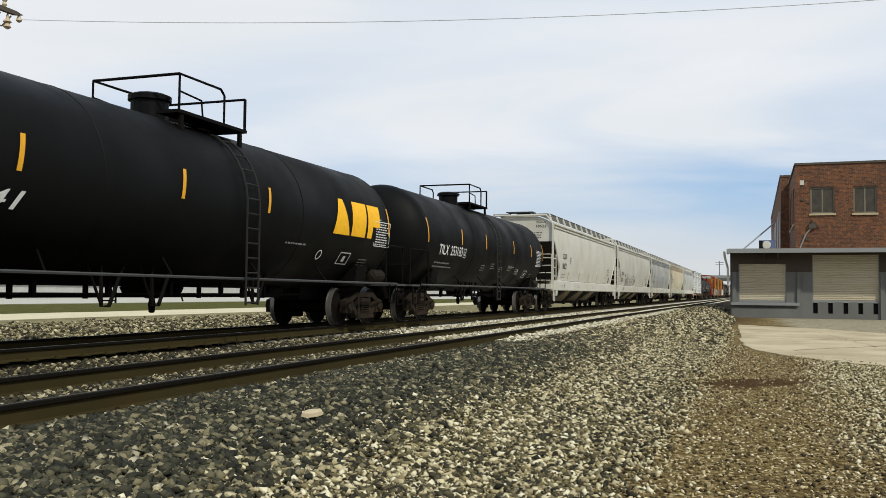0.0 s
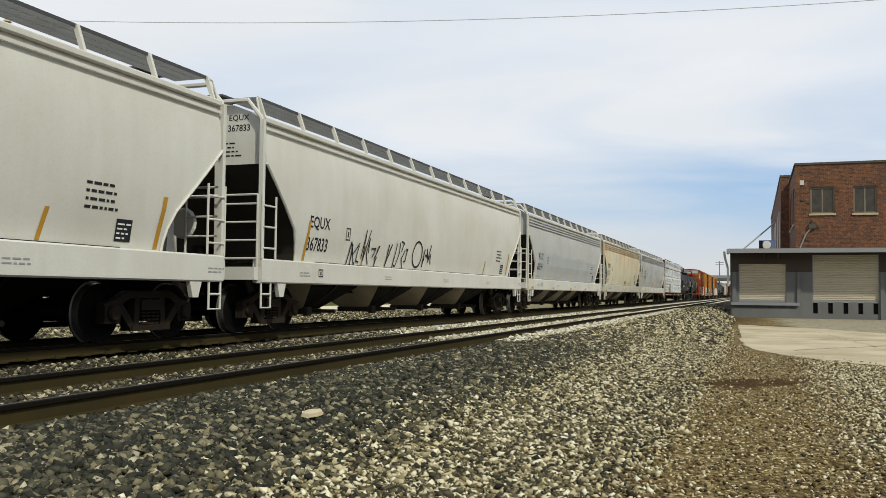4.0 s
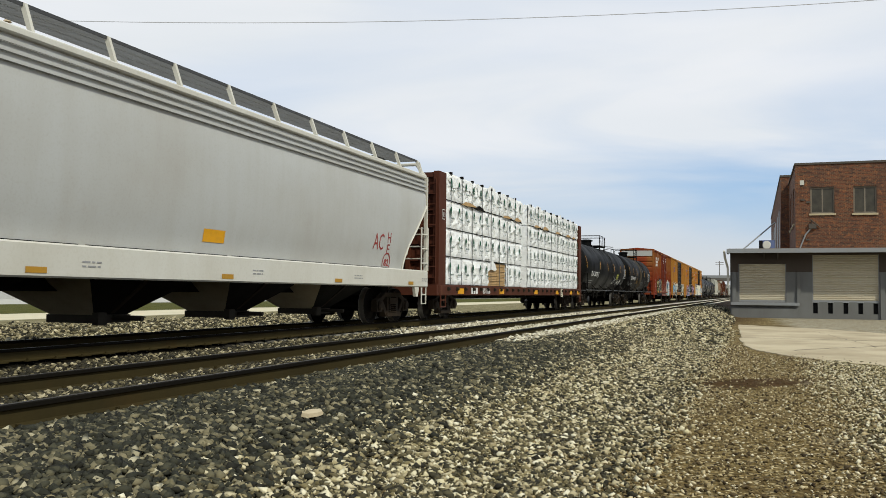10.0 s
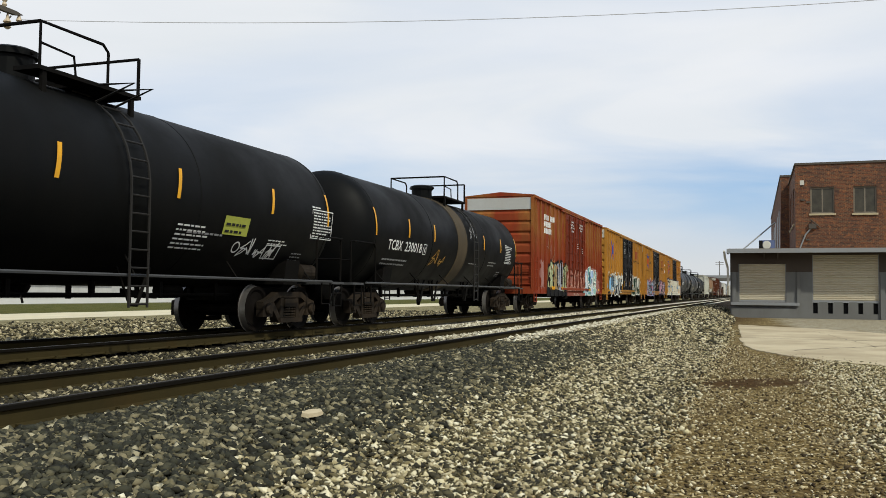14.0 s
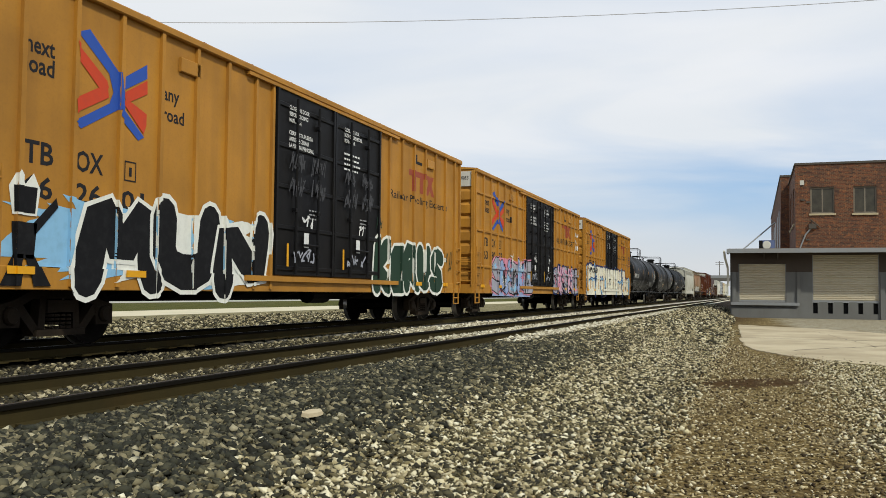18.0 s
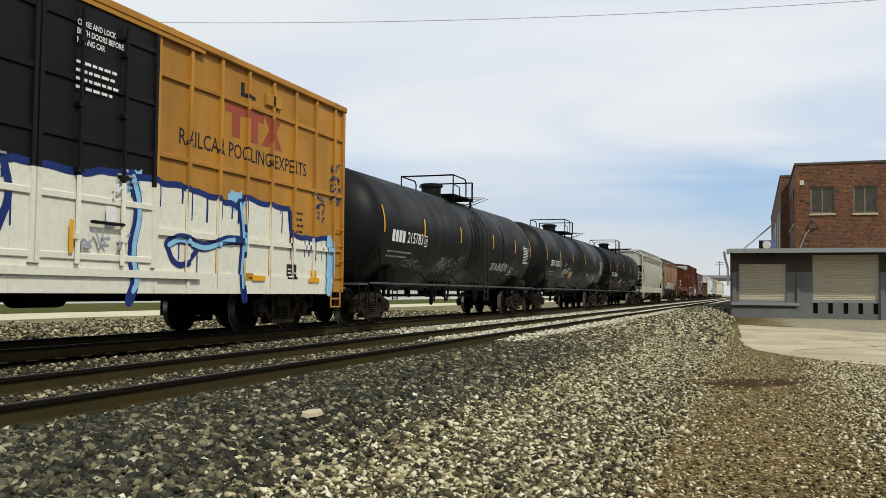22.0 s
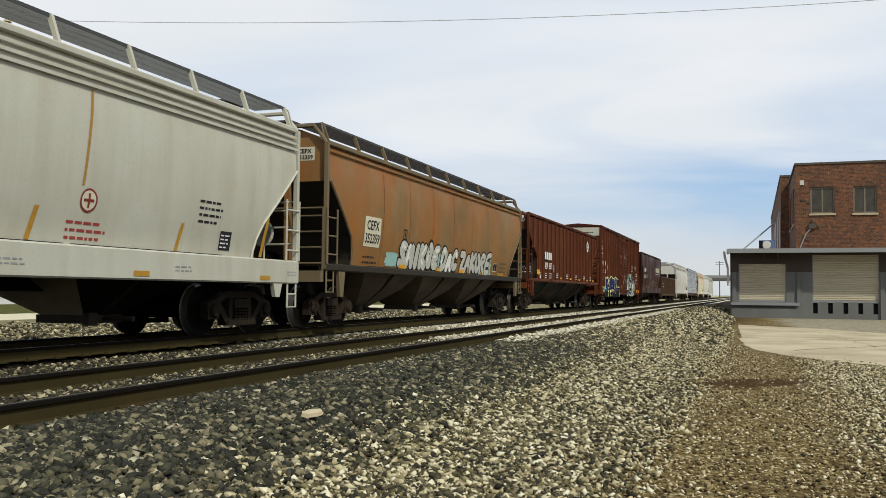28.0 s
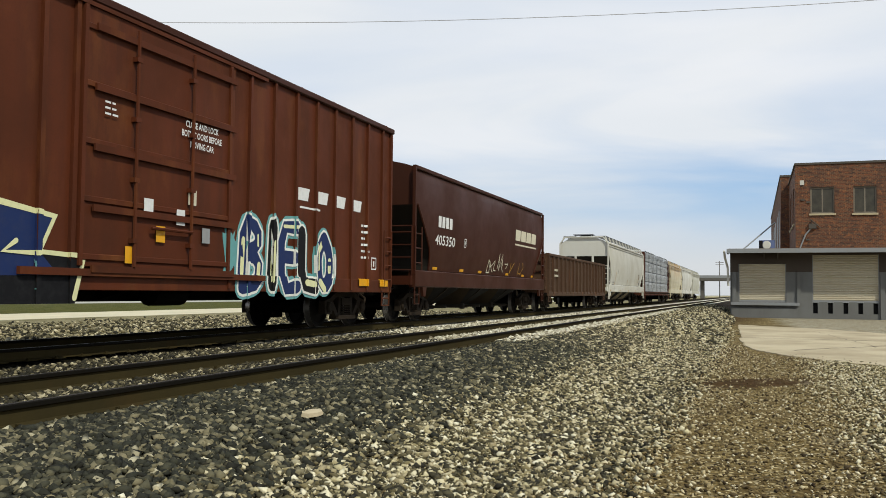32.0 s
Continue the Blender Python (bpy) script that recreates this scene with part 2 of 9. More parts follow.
    def data(self, name, mats, smooth=False):
        me = bpy.data.meshes.new(name)
        me.from_pydata(self.v, [], self.f)
        for m in (mats if isinstance(mats, (list, tuple)) else [mats]):
            me.materials.append(m)
        me.polygons.foreach_set("material_index", self.m)
        if smooth:
            me.polygons.foreach_set("use_smooth", [True] * len(self.f))
        bm = bmesh.new()
        bm.from_mesh(me)
        bmesh.ops.recalc_face_normals(bm, faces=bm.faces)
        bm.to_mesh(me)
        bm.free()
        if smooth:
            me.set_sharp_from_angle(angle=radians(35))
        return me


def part(name, g, mat, parent=None, label="", smooth=False, loc=None):
    me = g if isinstance(g, bpy.types.Mesh) else g.data(name, mat, smooth)
    ob = new(name, me)
    if parent is not None:
        ob.parent = parent
    if loc is not None:
        ob.location = loc
    if label:
        ob["label"] = label
    return ob


def thing(name, label, category, group="", loc=(0, 0, 0), kind=""):
    ob = new(name)
    ob.location = loc
    ob.empty_display_size = 0.3
    return tagged(ob, label, category, group, kind)


KEPT = {}


def kept(key, make):
    if key not in KEPT:
        KEPT[key] = make()
    return KEPT[key]


def text_faces(body, bold=0.0, shear=0.0, space=1.0):
    cu = bpy.data.curves.new("lettering", "FONT")
    cu.body, cu.size, cu.offset, cu.shear, cu.resolution_u, cu.space_character = body, 1.0, bold, shear, 2, space
    ob = new("lettering", cu)
    me = bpy.data.meshes.new_from_object(ob)
    bpy.data.objects.remove(ob)
    bpy.data.curves.remove(cu)
    v = np.array([p.co[:2] for p in me.vertices])
    f = [tuple(p.vertices) for p in me.polygons]
    bpy.data.meshes.remove(me)
    v -= v.min(0)
    return v / v.max(0), f, v.max(0)


def loose_pieces(faces):
    """Groups of faces that hang together: one group for each letter."""
    root = {}

    def find(a):
        while root.setdefault(a, a) != a:
            a = root[a]
        return a
    for f in faces:
        for q in f[1:]:
            root[find(q)] = find(f[0])
    out = {}
    for f in faces:
        out.setdefault(find(f[0]), []).append(f)
    return list(out.values())


def lettering(parent, body, x, z, w, h, side, mat, bold=0.0, shear=0.0, label="", space=1.0, name="lettering", lift=0.0):
    """Words painted on a car's side, letter by letter: x, z of the lower left corner; side(u, v) gives the surface point."""
    v, groups = kept(("text", body, bold, shear, space), lambda: (lambda r: (r[0], loose_pieces([tuple(q) for q in r[1]])))(text_faces(body, bold, shear, space)))
    for fs in groups:
        ids = sorted({q for f in fs for q in f})
        at = {q: k for k, q in enumerate(ids)}
        if side in CUTS:
            g = G()
            for f in fs:
                lay(g, [(x + v[q][0] * w, z + v[q][1] * h) for q in f], side, lift)
            ob = painted(name, g, mat, parent)
        else:
            me = bpy.data.meshes.new(name)
            me.from_pydata([side(x + v[q][0] * w, z + v[q][1] * h, lift) for q in ids], [], [tuple(at[q] for q in f) for f in fs])
            me.materials.append(mat)
            ob = new(name, me)
            ob.parent = parent
        if label:
            ob["label"] = label
            label = ""
    return ob


CUTS = {}


def cut_band(pts, lo, hi, axis=1):
    """The part of an outline between two lines across x (axis 0) or z (axis 1)."""
    for lim, sign in ((lo, 1), (hi, -1)):
        out = []
        for a, b in zip(pts, pts[1:] + pts[:1]):
            p, q = sign * (a[axis] - lim) >= 0, sign * (b[axis] - lim) >= 0
            if p:
                out.append(a)
            if p != q:
                k = (lim - a[axis]) / (b[axis] - a[axis])
                out.append((a[0] + (b[0] - a[0]) * k, a[1] + (b[1] - a[1]) * k))
        pts = out
        if len(pts) < 3:
            return []
    return pts


def lay(g, pts, side, lift=0.0, slot=0):
    """Paint laid on a surface: the outline is cut at the surface's edges and follows its steps and bends."""
    if side not in CUTS:
        g.face([side(u, v, lift) for u, v in pts], slot)
        return
    polys = [list(pts)]
    if len(pts) > 4:
        flat_pts = [Vector((u, v, 0)) for u, v in pts]
        polys = [[tuple(pts[q]) for q in t] for t in tessellate_polygon([flat_pts])]
    for axis in (0, 1):
        out = []
        for p in polys:
            a, b = min(q[axis] for q in p), max(q[axis] for q in p)
            lines = [a - 1.0] + [c for c in CUTS[side][axis] if a < c < b] + [b + 1.0]
            if len(lines) == 2:
                out.append(p)
                continue
            out += [q for q in (cut_band(p, lo, hi, axis) for lo, hi in zip(lines, lines[1:])) if q]
            for c in lines[1:-1]:
                on = [q for q in cut_band(p, c, b + 1.0, axis) if abs(q[axis] - c) < 1e-6]
                if len(on) == 2 and math.dist(on[0], on[1]) > 0.002:
                    near = [(q[0] - 1e-4, q[1]) if axis == 0 else (q[0], q[1] - 1e-4) for q in on]
                    past = [(q[0] + 1e-4, q[1]) if axis == 0 else (q[0], q[1] + 1e-4) for q in on]
                    w = [side(*near[0], lift), side(*near[1], lift), side(*past[1], lift), side(*past[0], lift)]
                    if math.dist(w[0], w[3]) > 0.004:
                        g.face(w, slot)
        polys = out
    for p in polys:
        cu, cv = sum(q[0] for q in p) / len(p), sum(q[1] for q in p) / len(p)
        if max(q[0] for q in p) - min(q[0] for q in p) > 1e-4 and max(q[1] for q in p) - min(q[1] for q in p) > 1e-4:
            g.face([side(u + (cu - u) * 1e-3, v + (cv - v) * 1e-3, lift) for u, v in p], slot)


def painted(name, g, mat, parent, label=""):
    """Laid paint as one skin: its pieces are welded where they meet."""
    me = g.data(name, mat)
    bm = bmesh.new()
    bm.from_mesh(me)
    bmesh.ops.remove_doubles(bm, verts=bm.verts, dist=0.0016)
    bm.to_mesh(me)
    bm.free()
    return part(name, me, None, parent, label)


def flat_side(y):
    return lambda u, v, lift: (u, y - 0.004 - lift, v)


def ribbed_side(Y, rib_y, ribs, door, sill_top, grid):
    """A boxcar's side: panels, posts that stand proud, the doors and the sill."""
    def put(u, v, lift):
        d = rib_y if any(abs(u - r) < 0.04 for r in ribs) else 0.0
        if door[0] < u < door[1]:
            d = 0.057
        elif v < sill_top or any(abs(v - z) < 0.05 for z in grid):
            d = max(d, 0.031 if v < sill_top else 0.046)
        return (u, -Y - d - 0.003 - lift, v)
    CUTS[put] = (sorted([r - 0.04 for r in ribs] + [r + 0.04 for r in ribs] + list(door)), sorted([sill_top] + [z - 0.05 for z in grid] + [z + 0.05 for z in grid]))
    return put


def bowed_side(sec):
    """A hopper's curved side, from its cross-section."""
    def put(u, v, lift):
        for (ya, za), (yb, zb) in zip(sec, sec[1:]):
            if v <= zb or (yb, zb) == sec[-1]:
                k = min(1.0, max(0.0, (v - za) / (zb - za)))
                return (u, -(ya + (yb - ya) * k) - 0.006 - lift, v)
    CUTS[put] = ((), [z for _, z in sec])
    return put


def end_side(x):
    return lambda u, v, lift: (x - 0.004 - lift, -u, v)


def round_side(r, zc):
    def put(u, v, lift):
        a = (v - zc) / r
        return (u, -(r + 0.010 + lift) * math.cos(a), zc + (r + 0.010 + lift) * math.sin(a))
    return put


def bars(parent, x, z, w, h, side, mat, rows=3, seed=1, name="stencil_block"):
    """Small print that cannot be read, as bars."""
    rnd = random.Random(seed)
    g = G()
    hh = h / (rows * 2.8)
    for r in range(rows):
        u, z0 = x, z + h - (r + 1) * h / rows
        end = x + w * rnd.uniform(0.7, 1.0)
        while u < end - 0.03:
            d = min(rnd.uniform(0.05, 0.16), end - u)
            g.face([side(u, z0, 0), side(u + d, z0, 0), side(u + d, z0 + hh, 0), side(u, z0 + hh, 0)])
            u += d + 0.032
    return tagged(part(name, g, mat, parent), kind="stuff")


def shape(parent, pts, side, mat, label="", name="painted_mark", lift=0.0):
    g = G()
    lay(g, pts, side, lift)
    return painted(name, g, mat, parent, label)


def blob(parent, x, z, w, h, side, mat, seed, n=26, rough=0.22, lift=0.0, name="graffiti_fill", label=""):
    """A filled paint cloud with an uneven outline."""
    rnd = random.Random(seed)
    pts = []
    for k in range(n):
        t = 2 * math.pi * k / n
        r = 1 - rough * rnd.random()
        c, s = math.cos(t), math.sin(t)
        c, s = math.copysign(abs(c) ** 0.45, c), math.copysign(abs(s) ** 0.45, s)
        pts.append((x + w / 2 + w / 2 * r * c, z + h / 2 + h / 2 * r * s))
    g = G()
    mid = (x + w / 2, z + h / 2)
    for k in range(n):
        a, b = pts[k], pts[(k + 1) % n]
        lay(g, [mid, a, b], side, lift)
    return painted(name, g, mat, parent, label)


# ---- running gear ----
WHEELSETS = []
BASE, RW = 0.89, 0.457


def wheel_mesh():
    g = G()
    for s in (-1, 1):
        prof = [(0.085, 0.09), (0.085, 0.15), (0.045, 0.20), (0.035, 0.34), (0.07, 0.385), (0.07, 0.45), (-0.055, 0.457), (-0.062, 0.487), (-0.085, 0.487), (-0.085, 0.39), (-0.03, 0.35), (-0.02, 0.20), (-0.08, 0.15), (-0.08, 0.09)]
        g.lathe([(a * s, r) for a, r in prof], "y", (0, s * 0.755, 0), 28, [0, 0, 0, 0, 0, 1, 1, 0, 0, 0, 0, 0, 0])
    g.lathe([(-1.06, 0.06), (-0.9, 0.075), (0.9, 0.075), (1.06, 0.06)], "y", (0, 0, 0), 12)
    return g.data("wheelset", [wheel_steel, tread_steel], True)


def frame_mesh():
    """Cast side frame with open windows, spring nest and journal ends."""
    g = G()
    y0, y1 = -0.075, 0.075
    g.prism_y([(-1.08, 0.46), (-1.08, 0.60), (-0.82, 0.66), (-0.5, 0.80), (0.5, 0.80), (0.82, 0.66), (1.08, 0.60), (1.08, 0.46), (0.80, 0.53), (0.48, 0.68), (-0.48, 0.68), (-0.80, 0.53)], y0, y1)
    for s in (-1, 1):
        g.prism_y([(s * 0.80, 0.55), (s * 0.66, 0.60), (s * 0.36, 0.26), (s * 0.44, 0.17)], y0, y1)
        g.prism_y([(s * 0.27, 0.24), (s * 0.40, 0.24), (s * 0.36, 0.69), (s * 0.25, 0.69)], y0, y1)
        g.prism_y([(s * 1.07, 0.30), (s * 0.72, 0.30), (s * 0.70, 0.56), (s * 1.07, 0.56)], y0 - 0.01, y1 + 0.01)
        g.lathe([(-0.13, 0.04), (-0.13, 0.10), (-0.10, 0.125), (0.05, 0.125)], "y", (s * BASE, -0.02, RW), 14)
    g.box(-0.46, 0.46, y0 - 0.05, y1 + 0.05, 0.17, 0.26)
    for k in (-0.16, -0.05, 0.06, 0.17):
        for ring in range(4):
            g.lathe([(0, 0.055), (0.03, 0.055)], "z", (k, -0.05, 0.27 + ring * 0.055), 8)
    g.box(-0.26, 0.26, y0 - 0.04, y1 + 0.06, 0.49, 0.66)
    return g.data("side_frame", truck_steel)


def bolster_mesh():
    g = G()
    g.prism_x([(-1.05, 0.52), (-1.05, 0.64), (-0.4, 0.74), (0.4, 0.74), (1.05, 0.64), (1.05, 0.52), (0.5, 0.40), (-0.5, 0.40)], -0.2, 0.2)
    g.lathe([(0.70, 0.2), (0.84, 0.2)], "z", (0, 0, 0), 14)
    for s in (-1, 1):
        g.box(s * 0.30 - 0.05, s * 0.30 + 0.05, -0.8, 0.8, 0.30, 0.42)
        for t in (-1, 1):
            g.box(s * 0.40 - 0.05, s * 0.40 + 0.03, t * 0.755 - 0.06, t * 0.755 + 0.06, 0.34, 0.58)
    return g.data("truck", black_steel)


def coupler_mesh():
    g = G()
    g.bevbox(-0.75, -0.12, -0.10, 0.10, 0.70, 0.92, 0.03)
    g.prism_y([(-0.14, 0.66), (0.10, 0.66), (0.14, 0.80), (0.10, 0.98), (-0.14, 0.98)], -0.19, -0.02)
    g.prism_y([(-0.14, 0.70), (-0.02, 0.70), (-0.02, 0.94), (-0.14, 0.94)], -0.02, 0.16)
    g.tube([(-0.3, 0.12, 0.72), (-0.2, 0.3, 0.62), (-0.05, 0.34, 0.45), (0.2, 0.30, 0.42)], 0.03)
    return g.data("coupler", truck_steel)


def running_gear(car, half, truck_at):
    """Two trucks with wheelsets, and a coupler at each end. half: half the length over the coupler faces."""
    for x in (-truck_at, truck_at):
        tr = part("truck", kept("bolster", bolster_mesh), None, car, "four-wheel cast steel truck, rusty and oily", loc=(x, 0, 0))
        for s in (-1, 1):
            part("side_frame", kept("frame", frame_mesh), None, tr, loc=(0, s * 1.0, 0)).rotation_euler = (0, 0, 0 if s < 0 else math.pi)
            w = part("wheelset", kept("wheel", wheel_mesh), None, tr, loc=(s * BASE, 0, RW))
            WHEELSETS.append((s, w))
    for s in (-1, 1):
        c = part("coupler", kept("coupler", coupler_mesh), None, car, loc=(s * (half - 0.02), 0, 0.02))
        c.rotation_euler = (0, 0, 0 if s > 0 else math.pi)


def ladder(parent, a, b, width_dir, w, rungs, mat, r=0.018, name="ladder"):
    """Two stiles from a to b and rungs between; width_dir is a unit vector."""
    a, b, d = Vector(a), Vector(b), Vector(width_dir) * w
    lad = part(name, G().tube([a, b], r), mat, parent)
    part("stile", G().tube([a + d, b + d], r), mat, lad)
    rung = G().tube([Vector((0, 0, 0)), d], r * 0.85).data("rung", mat)
    for k in range(rungs):
        part("rung", rung, None, lad, loc=a.lerp(b, (k + 0.5) / rungs))
    return lad


def sill_step(parent, x, y, z, mat, w=0.38, drop=0.42):
    g = G()
    g.tube([(x - w / 2, y, z), (x - w / 2, y, z - drop), (x + w / 2, y, z - drop), (x + w / 2, y, z)], 0.022)
    st = part("sill_step", g, mat, parent)
    part("rung", G().tube([(x - w / 2, y, z - drop * 0.45), (x + w / 2, y, z - drop * 0.45)], 0.02), mat, st)
    return st


def stripe(parent, x, z0, z1, w, side, mat=None, lean=0.0, name="reflector"):
    g = G()
    n = 14
    for k in range(n):
        a, b = z0 + (z1 - z0) * k / n, z0 + (z1 - z0) * (k + 1) / n
        la, lb = lean * k / n, lean * (k + 1) / n
        g.face([side(x + la, a, 0.002), side(x + w + la, a, 0.002), side(x + w + lb, b, 0.002), side(x + lb, b, 0.002)])
    return part(name, g, mat or reflector, parent)

# ---- ground ----
RAIL_Z = 0.60
TRACK_NEAR, TRACK_FAR, HALF_GAUGE = 5.75, 10.25, 0.752


def smooth(a, b, t):
    t = min(1.0, max(0.0, (t - a) / (b - a)))
    return t * t * (3 - 2 * t)


def ground_z(x, y):
    """Height of the ground: the ballast bed of the tracks, its shoulder, and the flat lots."""
    bed = 0.425 * smooth(0.9, 4.3, y) * (1 - smooth(12.4, 15.0, y)) - 0.07 * smooth(8.5, 9.0, y) * (1 - smooth(9.42, 9.62, y))
    mound = 0.32 * smooth(38, 60, x) * (1 - smooth(150, 220, x)) * smooth(0.8, 2.6, y) * (1 - smooth(3.0, 4.6, y))
    n = noise.noise((x * 0.35, y * 0.35, 1.7)) * 0.035 + noise.noise((x * 1.7, y * 1.7, 4.0)) * 0.012
    return bed + mound + n * (1.0 if y < 16 else 0.5) * (0.25 if y < 1.0 and x > 18.5 else 1.0) * (0.6 if 4.4 < y < 12.2 else 1.0)


def ground_material():
    m, nd, ln, b = nodes_of("ground")
    v = coords(nd, ln, shift=False)
    sep = nd.new("ShaderNodeSeparateXYZ")
    ln.new(v, sep.inputs[0])
    X, Y = sep.outputs[0], sep.outputs[1]
    wob = noise_node(nd, ln, v, 0.5, 6)
    wob2 = noise_node(nd, ln, v, 2.5, 5)
    Yw = math_node(nd, ln, "ADD", Y, math_node(nd, ln, "MULTIPLY", math_node(nd, ln, "SUBTRACT", wob, 0.5), 3.0))
    Xw = math_node(nd, ln, "ADD", X, math_node(nd, ln, "MULTIPLY", math_node(nd, ln, "SUBTRACT", wob, 0.5), 6.0))

    def step(val, a, c):
        mr = nd.new("ShaderNodeMapRange")
        mr.inputs["From Min"].default_value, mr.inputs["From Max"].default_value = a, c
        ln.new(val, mr.inputs["Value"])
        return mr.outputs["Result"]

    def mul(*fs):
        r = fs[0]
        for f in fs[1:]:
            r = math_node(nd, ln, "MULTIPLY", r, f)
        return r

    vor = nd.new("ShaderNodeTexVoronoi")
    vor.inputs["Scale"].default_value = 20.0
    ln.new(v, vor.inputs["Vector"])
    vr = nd.new("ShaderNodeSeparateXYZ")
    ln.new(vor.outputs["Color"], vr.inputs[0])
    cell = vr.outputs[0]
    ballast = ramp_node(nd, ln, cell, [(0.0, (0.006, 0.0065, 0.005)), (0.5, (0.020, 0.019, 0.013)), (0.85, (0.05, 0.044, 0.028)), (1.0, (0.20, 0.18, 0.12))])
    # gaps between the stones go near black, shade painted by cell distance
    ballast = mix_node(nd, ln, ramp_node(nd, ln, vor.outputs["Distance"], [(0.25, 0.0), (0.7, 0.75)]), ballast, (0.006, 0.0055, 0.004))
    dirt = ramp_node(nd, ln, noise_node(nd, ln, v, 9.0, 8, 0.7), [(0.3, (0.06, 0.036, 0.011)), (0.48, (0.18, 0.120, 0.042)), (0.6, (0.31, 0.225, 0.092)), (0.75, (0.52, 0.41, 0.21))])
    vo2 = nd.new("ShaderNodeTexVoronoi")
    vo2.inputs["Scale"].default_value = 26.0
    ln.new(v, vo2.inputs["Vector"])
    v2 = nd.new("ShaderNodeSeparateXYZ")
    ln.new(vo2.outputs["Color"], v2.inputs[0])
    peb = ramp_node(nd, ln, v2.outputs[1], [(0.0, (0.03, 0.023, 0.012)), (0.45, (0.13, 0.088, 0.030)), (0.75, (0.28, 0.21, 0.09)), (1.0, (0.62, 0.52, 0.31))])
    # the pebbles' gaps get painted shade too
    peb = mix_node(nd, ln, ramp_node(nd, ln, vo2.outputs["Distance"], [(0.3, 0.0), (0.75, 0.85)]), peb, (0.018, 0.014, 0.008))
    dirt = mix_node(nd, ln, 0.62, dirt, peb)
    pale = ramp_node(nd, ln, noise_node(nd, ln, v, 14.0, 6), [(0.3, (0.34, 0.31, 0.25)), (0.6, (0.72, 0.68, 0.58))])
    damp = ramp_node(nd, ln, noise_node(nd, ln, v, 5.0, 8, 0.7), [(0.3, (0.022, 0.012, 0.005)), (0.7, (0.085, 0.047, 0.017))])
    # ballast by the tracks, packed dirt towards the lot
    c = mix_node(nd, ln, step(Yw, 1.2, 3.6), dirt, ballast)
    # rain-dark patches and the wet hollow by the slab
    c = mix_node(nd, ln, mul(step(wob, 0.52, 0.68), step(Yw, 2.0, 0.5), 0.5), c, damp)
    px = math_node(nd, ln, "SUBTRACT", X, 15.3)
    py = math_node(nd, ln, "SUBTRACT", math_node(nd, ln, "ADD", Y, math_node(nd, ln, "MULTIPLY", math_node(nd, ln, "SUBTRACT", wob2, 0.5), 0.9)), 0.05)
    dx = math_node(nd, ln, "DIVIDE", math_node(nd, ln, "ADD", px, py), 0.85)
    dy = math_node(nd, ln, "DIVIDE", math_node(nd, ln, "SUBTRACT", px, py), 2.3)
    rad = math_node(nd, ln, "ADD", mul(dx, dx), mul(dy, dy))
    c = mix_node(nd, ln, mul(step(rad, 1.3, 0.5), step(wob2, 0.25, 0.45)), c, damp)
    # dusty pale lot edge, and a near-black strip painting shade along the busy rail
    c = mix_node(nd, ln, mul(step(Yw, -0.9, -2.0), step(Xw, 5.0, 8.0), step(wob2, 0.25, 0.55), 0.9), c, ramp_node(nd, ln, noise_node(nd, ln, v, 18.0, 6, 0.7), [(0.35, (0.10, 0.085, 0.055)), (0.65, (0.50, 0.45, 0.33))]))
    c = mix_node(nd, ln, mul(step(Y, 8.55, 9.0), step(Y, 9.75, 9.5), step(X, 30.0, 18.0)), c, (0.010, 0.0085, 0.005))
    # pale fines along the near track further on
    far = mul(step(Xw, 14.0, 21.0), step(Yw, 3.2, 4.2), step(Yw, 12.0, 9.0))
    c = mix_node(nd, ln, mul(far, ramp_node(nd, ln, wob2, [(0.3, 0.55), (0.6, 1.0)])), c, pale)
    c = mix_node(nd, ln, mul(step(X, 17.5, 20.5), step(Y, 4.30, 4.50), step(Y, 7.2, 6.6), ramp_node(nd, ln, wob2, [(0.25, 0.5), (0.5, 1.0)])), c, ramp_node(nd, ln, noise_node(nd, ln, v, 14.0, 6), [(0.3, (0.42, 0.37, 0.26)), (0.6, (0.76, 0.70, 0.55))]))
    c = mix_node(nd, ln, mul(step(Xw, 26.0, 36.0), step(Yw, 1.4, 2.2), step(Yw, 3.4, 2.8), step(wob2, 0.4, 0.65)), c, pale)
    c = mix_node(nd, ln, mul(step(Xw, 40.0, 52.0), step(Yw, 4.0, 3.0), step(Yw, -1.0, 1.0), 0.8), c, damp)
    # far side: bare verge, concrete road, grass, pale yard
    c = mix_node(nd, ln, step(Yw, 13.5, 15.0), c, ramp_node(nd, ln, noise_node(nd, ln, v, 0.9, 12, 0.85), [(0.34, (0.05, 0.045, 0.020)), (0.48, (0.16, 0.138, 0.070)), (0.6, (0.29, 0.25, 0.145)), (0.74, (0.52, 0.46, 0.30))]))
    c = mix_node(nd, ln, step(Y, 31.3, 31.7), c, mix_node(nd, ln, wob, (0.44, 0.39, 0.26), (0.68, 0.61, 0.44)))
    grass = ramp_node(nd, ln, noise_node(nd, ln, v, 1.2, 8, 0.7), [(0.3, (0.032, 0.038, 0.008)), (0.7, (0.115, 0.108, 0.028))])
    c = mix_node(nd, ln, step(Y, 38.8, 39.2), c, grass)
    c = mix_node(nd, ln, step(Yw, 61.0, 64.0), c, mix_node(nd, ln, wob, (0.34, 0.33, 0.285), (0.52, 0.50, 0.44)))
    c = mix_node(nd, ln, step(Y, 160.0, 180.0), c, grass)
    ln.new(c, b.inputs["Base Color"])
    b.inputs["Roughness"].default_value = 0.95
    b.inputs["Specular IOR Level"].default_value = 0.05
